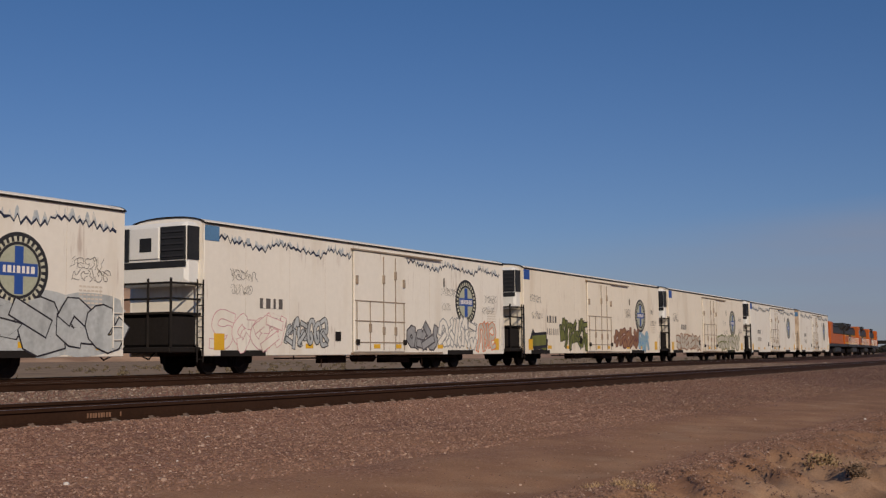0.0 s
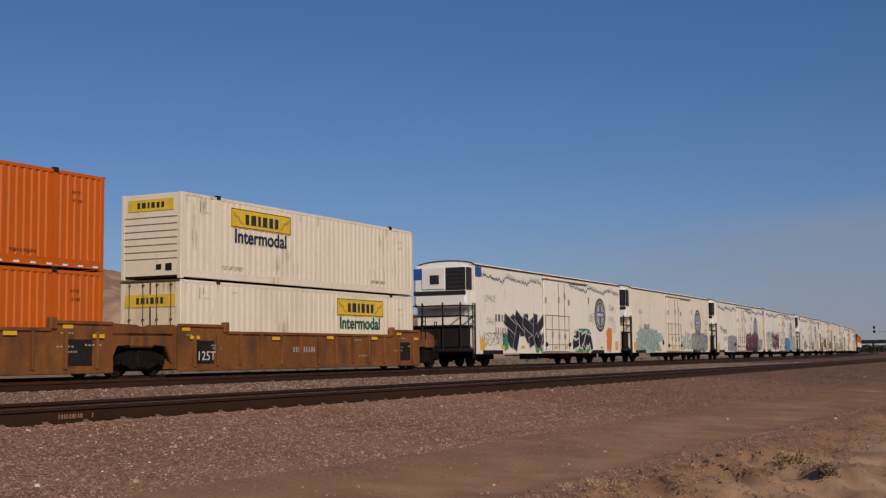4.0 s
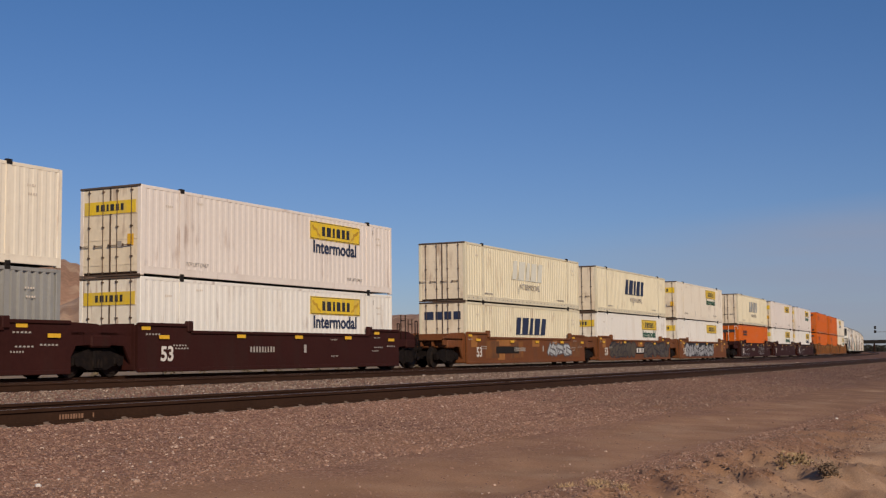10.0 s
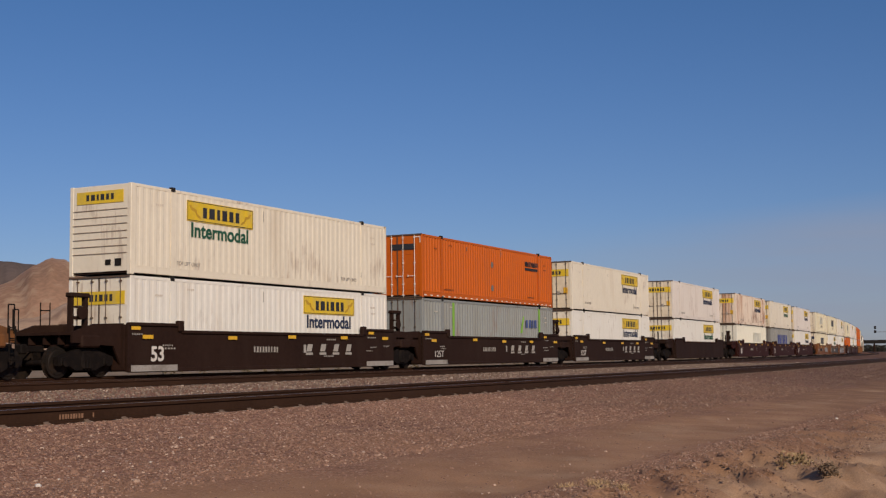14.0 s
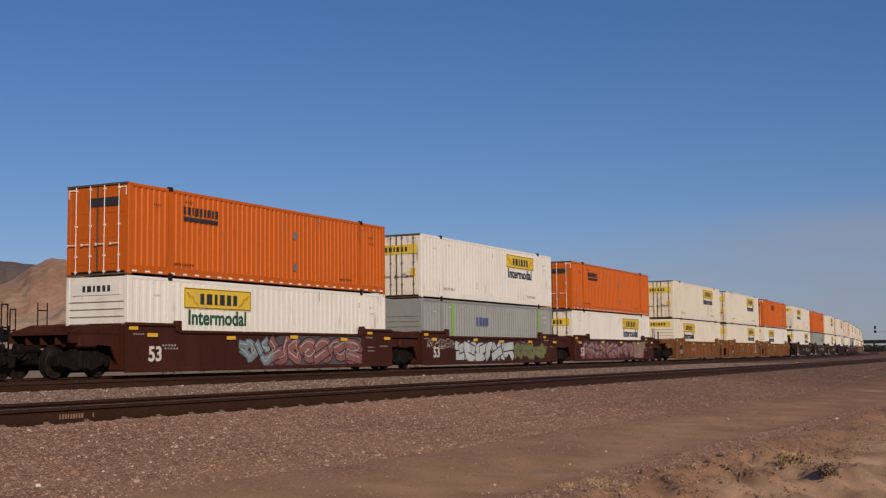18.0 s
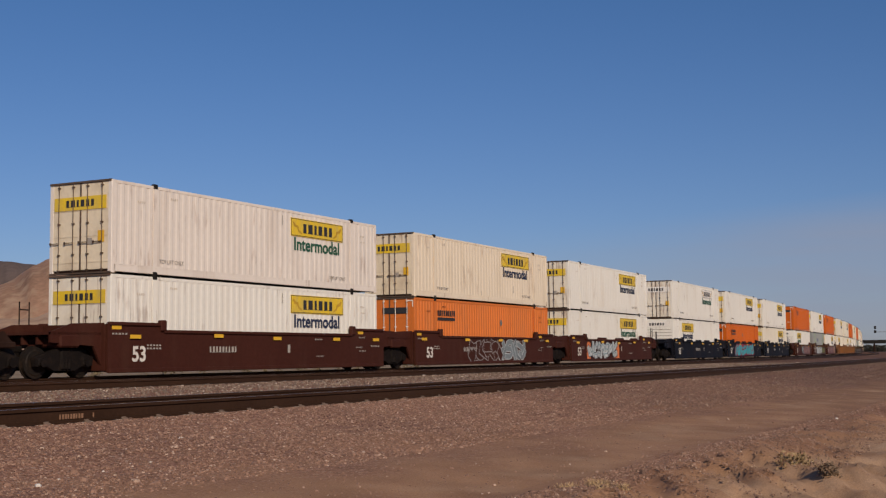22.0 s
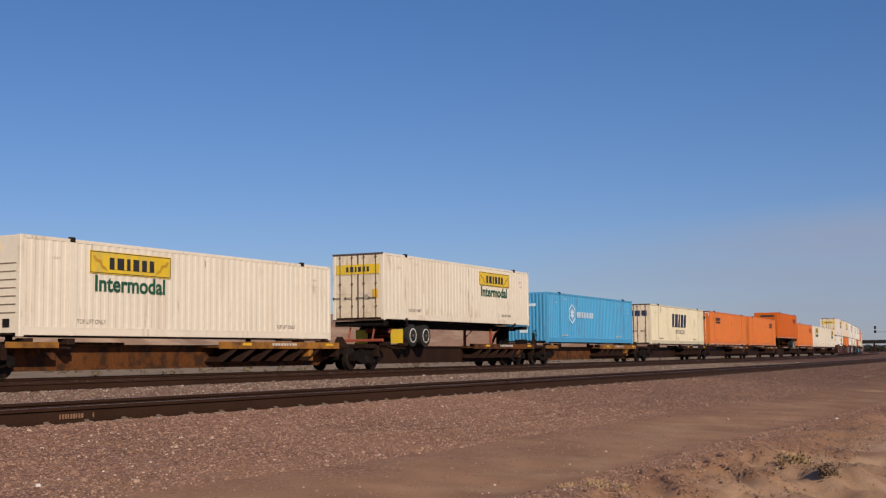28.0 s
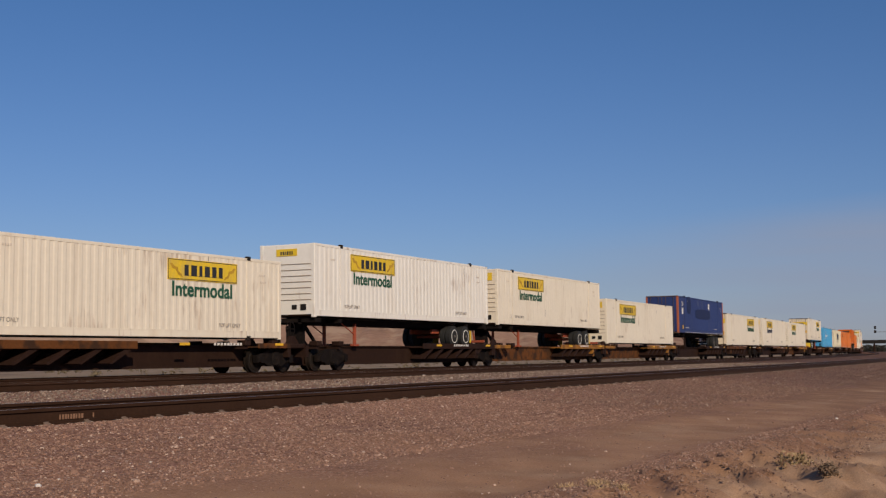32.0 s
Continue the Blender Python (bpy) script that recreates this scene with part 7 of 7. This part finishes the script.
spray(w[0], 3.5, 0.18, 2.2, 1.2, 1.465, False, "s_brown", "s_slate", 171, 2, fat=0.32, rim=0.1, soft=2)
spray(w[1], -7.9, 0.85, 3.0, 0.5, 1.465, False, "white_mark", "white_mark", 72, 8, "thin white scribbles", fat=0.06)
spray(w[1], -4.8, 0.2, 6.6, 1.1, 1.465, False, "s_silver", "s_black", 73, 6, fat=0.36, rim=0.06, soft=2)
spray(w[1], 2.2, 0.25, 4.2, 1.0, 1.465, False, "s_olive", "s_grey_dark", 172, 5, fat=0.3, rim=0.06)
spray(w[2], -2.3, 0.18, 1.8, 1.2, 1.465, False, "s_slate", "s_black", 173, 2, fat=0.32, rim=0.06, shine="s_pale_blue")
spray(w[2], -0.6, 0.17, 6.2, 1.22, 1.465, False, "s_pink_dark", "s_black", 74, 6, fat=0.38, rim=0.05, shine="s_grey", cloud="s_grey_dark")
# blue-black three-unit well car
w = [well_car(_u, "blue_black_steel", "blue-black well car unit with white stencils", _e) for _u, _e in ((-93.45, (False, True)), (-113.0, (False, False)), (-132.2, (True, False)))]
SIGN(-93.45, HIGH, "white_paint", key="navy_mark")
SIGN(-93.45, LOW, "cream_paint", key="navy_mark")
SIGN(-113.0, HIGH, "white_paint", key="navy_mark")
ORANGE(-113.0, LOW, False, dots=-0.6)
SIGN(-132.2, HIGH, "white_paint", key="green_mark", pale=True)
SIGN(-132.2, LOW, "white_paint", True, key="navy_mark")
spray(w[1], -4.9, 0.17, 9.0, 1.2, 1.465, False, "s_turquoise", "s_red", 75, 7, fat=0.36, rim=0.08, cloud="s_red")
# red-brown three-unit well car
w = [well_car(_u, "red_brown_steel", "red-brown well car unit with graffiti", _e) for _u, _e in ((-155.45, (False, True)), (-175.2, (False, False)), (-194.75, (True, False)))]
SIGN(-155.45, HIGH, "white_paint", key="navy_mark")
SIGN(-155.45, LOW, "white_paint", key="green_mark")
SIGN(-175.2, HIGH, "tan_white_paint", key="navy_mark")
ORANGE(-175.2, LOW, False, paint="pale_orange_paint", dots=1.5)
SIGN(-194.75, HIGH, "pink_white_paint", key="green_mark")
SIGN(-194.75, LOW, "white_paint", key="navy_mark")
daub(w[0], -0.2, 0.2, 1.0, 1.1, 12, "s_orange", "orange sprayed edge", 1.462)
daub(w[0], -5.6, 0.2, 0.7, 1.1, 13, "s_orange", "orange sprayed edge", 1.462)
spray(w[0], -5.3, 0.17, 5.5, 1.22, 1.468, False, "s_silver", "s_black", 79, 7, fat=0.44, rim=0.07, shine="s_teal", soft=2)
spray(w[1], -2.7, 0.2, 3.6, 1.15, 1.465, False, "red_brown_steel", "s_grey", 77, 4, fat=0.5, rim=0.04, soft=2)
spray(w[1], 0.9, 0.2, 3.3, 1.15, 1.465, False, "s_slate", "s_silver", 78, 4, fat=0.3, rim=0.05)
for _x in (-6.2, -2.6, 1.0, 4.2):
    part("guide_plate", cached("brown_guide_plate", lambda: Geo().slab([(-0.9, 1.46), (0.9, 1.46), (0.78, 1.58), (-0.78, 1.58)], -0.03, 0.02), "red_brown_steel"), w[0], at=(_x, -1.44, 0))

# spine cars: boxes at deck level, and trailers on their wheels
DECK, ROAD = 1.20, 2.10
SPINES = [-216.0, -234.6, -251.95, -269.1, -287.1, -305.1, -323.7, -344.4, -363.3, -383.7, -402.65, -421.15, -439.1, -457.05, -474.6, -492.0, -510.4, -528.6, -546.8]
HITCHED = {-269.1: -1, -363.3: 1, -439.1: -1, -474.6: -1, -492.0: -1}
for _i, _u in enumerate(SPINES):
    spine_car(_u, "dark steel spine car unit with brown decks and yellow reflectors", "spine_brown" if _i % 3 else "dark_steel", (False, _i in (0, 8, 11, 16)), HITCHED.get(_u, 0), _u in (-474.6, -344.4, -457.05, -383.7), max(0.0, SPINES[_i - 1] - _u - 18.9) if _i else 0.0, _i in (7, 10, 15), _u in (-421.15, -510.4), {7: -8.2, 10: -8.75, 15: -6.4}.get(_i, -9.15), {8: 6.7, 11: 6.6, 16: 8.0}.get(_i, 8.6))
SIGN(-216.0, DECK, "cream_paint")
SIGN(-234.6, DECK, "cream_paint", True, key="green_mark")
ORANGE(-251.95, DECK, True, paint="pale_orange_paint", text_x=4.0)
chassis(-269.1, "dark road chassis with white wheels under an orange box", "dark_steel", 1)
ORANGE(-269.1, ROAD, True, text_x=4.6)
ORANGE(-287.1, DECK, True, paint="pale_orange_paint", text_x=4.0)
ORANGE(-305.1, DECK, False, paint="pale_orange_paint", text_x=-5.7)
wide_name_box(-323.7, DECK, "navy_mark", name_x=-2.2, paint="sand_paint", end_name=True, label="pale sand container with dark slanted signs and marked doors")
m = plain_box(-344.4, DECK, "sky_blue_paint", "sky blue corrugated container with a pale mark", True, upright=True)
on_side("emblem", cached("hexagon_mark", lambda: Geo().stroke([(0.55 * math.sin(k * 1.0472), 0.55 * math.cos(k * 1.0472)) for k in range(7)], 0.1, -0.002, 0).stroke([(0, -0.3), (0, 0.3)], 0.16, -0.003, 0).stroke([(-0.26, -0.15), (0.26, 0.15)], 0.16, -0.0035, 0).stroke([(-0.26, 0.15), (0.26, -0.15)], 0.16, -0.004, 0), "pale_blue_mark"), m, -4.0, 1.75, HALF, True, "pale blue round mark", 0.006)
on_side("name_mark", letter_bars_mesh(10, 3.0, 0.34, "pale_blue_mark", 1), m, -3.2, 1.55, HALF, True, "pale blue block mark", 0.006)
for _y, _z, _w, _h in ((-0.9, 2.1, 1.5, 0.16), (-0.15, 1.3, 0.34, 0.26), (-0.4, 0.6, 0.5, 0.22)):
    part("end_mark", cached(("blue_end_mark", _z), lambda: Geo().box(0, 0.004, _y, _y + _w, _z, _z + _h), "pale_blue_mark"), m, "pale block mark", (CL / 2 + 0.042, 0, 0))
chassis(-363.3, "red road chassis with white wheels and yellow mud flaps")
SIGN(-363.3, ROAD, "cream_paint", key="green_mark")
SIGN(-383.7, DECK, "cream_paint", True, key="green_mark")
SIGN(-402.65, DECK, "cream_paint", True, key="navy_mark")
SIGN(-421.15, DECK, "cream_paint", key="green_mark")
chassis(-439.1, "dark road chassis under a navy container", "dark_steel", 1, plain=True)
m = plain_box(-439.1, ROAD, "navy_paint", "navy blue container with orange corner posts on a road chassis", frame_paint="faded_red")
on_side("name_mark", blob(5.2, 0.8, 3, "navy_patch", 0.1), m, -2.4, 1.25, HALF, False, "painted-over dark blue patch", 0.006)
lettering("53", -7.05, 2.15, 0.36, 0.5, "reflector_white", m, -HALF - 0.008, "white size mark", 1, "size_mark")
on_side("placard", panel(0.42, 0.5, 0.004, "reflector_white"), m, -7.0, 1.5, HALF, False, "white placard", 0.006)
on_side("placard", panel(0.42, 0.5, 0.004, "reflector_white"), m, 2.2, 2.1, HALF, False, "white placard", 0.006)
on_side("placard", panel(0.3, 0.3, 0.004, "reflector_yellow"), m, -6.9, 0.35, HALF, False, "small yellow placard", 0.006)
on_side("reflective_tape", cached("dashed_tape", lambda: dashes(26, 0.62, 0.22, 0.055), "reflector_white"), m, -6.0, 0.07, HALF, False, "dashed white reflective tape", 0.004)
on_side("emblem", blob(1.35, 1.3, 4, "navy_patch", 0.2), m, -5.3, 1.6, HALF, False, "painted-over dark blue disc", 0.006)
SIGN(-457.05, DECK, "cream_paint", True, key="green_mark")
chassis(-474.6, "red road chassis with white wheels", "chassis_red", 1)
SIGN(-474.6, ROAD, "cream_paint", True, key="green_mark")
chassis(-492.0, "red road chassis with white wheels", "chassis_red", 1)
SIGN(-492.0, ROAD, "white_paint", True, key="green_mark")
SIGN(-510.4, DECK, "cream_paint", key="green_mark")
SIGN(-528.6, DECK, "cream_paint", key="green_mark")
SIGN(-546.8, DECK, "cream_paint", key="green_mark")


# ---- the far end of the line: a cantilever signal and a low dark overpass ----
def far_end():
    x, y, h = on_line(330, -11.0)
    t = thing("signal_cantilever", "dark railway signals hung from a thin cantilever", "railway signal")
    t.location, t.rotation_euler = (x, y, -0.2), (0, 0, h)
    part("mast", Geo().box(-0.12, 0.12, -0.12, 0.12, 0, 6.6, 0.02).mesh("mast", "galvanised"), t)
    arm = Geo().rod((0, 0, 6.4), (0, 6.2, 6.4), 0.05)
    part("arm", arm.mesh("arm", "galvanised"), t)
    for z2 in (6.1, 7.3):
        part("signal_head", cached("signal_head", lambda: Geo().box(-0.1, 0.1, -0.32, 0.32, 0, 0.85, 0.05).cyl((-0.2, 0, 0.42), 0.16, 0.3, "x"), "casting_black"), t, "black signal head", (0, 5.8, z2))
    b = thing("road_overpass", "low dark road overpass with a pale abutment", "bridge")
    x, y, h = on_line(900, 0)
    b.location, b.rotation_euler = (x, y, -0.5), (0, 0, h)
    part("span", Geo().box(0, 9, -70, 26, 6.6, 9.2, 0.1).mesh("span", "casting_black"), b, "dark concrete deck")
    for y2 in (-9.5, 9.5):
        part("pier", cached("overpass_pier", lambda: Geo().box(1, 8, -0.6, 0.6, 0, 6.6, 0.1), "dark_steel"), b, at=(0, y2, 0))
    part("abutment", Geo().slab([(-2, 0), (11, 0), (9, 7.4), (0, 7.4)], -70, -20.5).mesh("abutment", "hill_earth"), b, "pale sloping abutment")

    # dark bushes added far beyond the overpass, where the line is lost to sight
    # their near-black colour fills the overpass opening in place of the shade there
    r, v, f = random.Random(77), [], []
    for _ in range(2600):
        s, lat = r.uniform(1300, 1340), r.uniform(-70, 18)
        x, y, h = on_line(s, lat)
        top = 7.5 + 2.0 * noise.noise(Vector((lat * 0.12, 0, 3)))
        c = Vector((x, y, -0.8 + top * r.random() * min(1.0, (18 - lat) / 10)))
        u, w = Vector([r.gauss(0, 1) for _i in range(3)]).normalized() * 1.3, Vector([r.gauss(0, 1) for _i in range(3)]).normalized() * 0.9
        o = len(v)
        v += [tuple(c - u), tuple(c + w), tuple(c + u), tuple(c - w)]
        f.append((o, o + 1, o + 2, o + 3))
    me = bpy.data.meshes.new("far_bushes")
    me.from_pydata(v, [], f)
    me.materials.append(M["shade_foliage"])
    tagged(new("far_bushes", me), "added dark bushes standing for the shade under the overpass", "bushes", kind="stuff")


mat("shade_foliage", (0.035, 0.032, 0.024), 0.9, grain=0.3, scale=0.5)
far_end()


# ---- motion ----
def motions():
    times = [float(t) for t in range(0, 33)]
    for ob, u, z, flip in MOVING:
        rows = []
        for t in times:
            x, y, h = on_line(u + gone(t))
            rows.append((t, pose(x, y, z, 0, 0, math.degrees(h) + (180 if flip else 0))))
        walk(ob, rows)


motions()
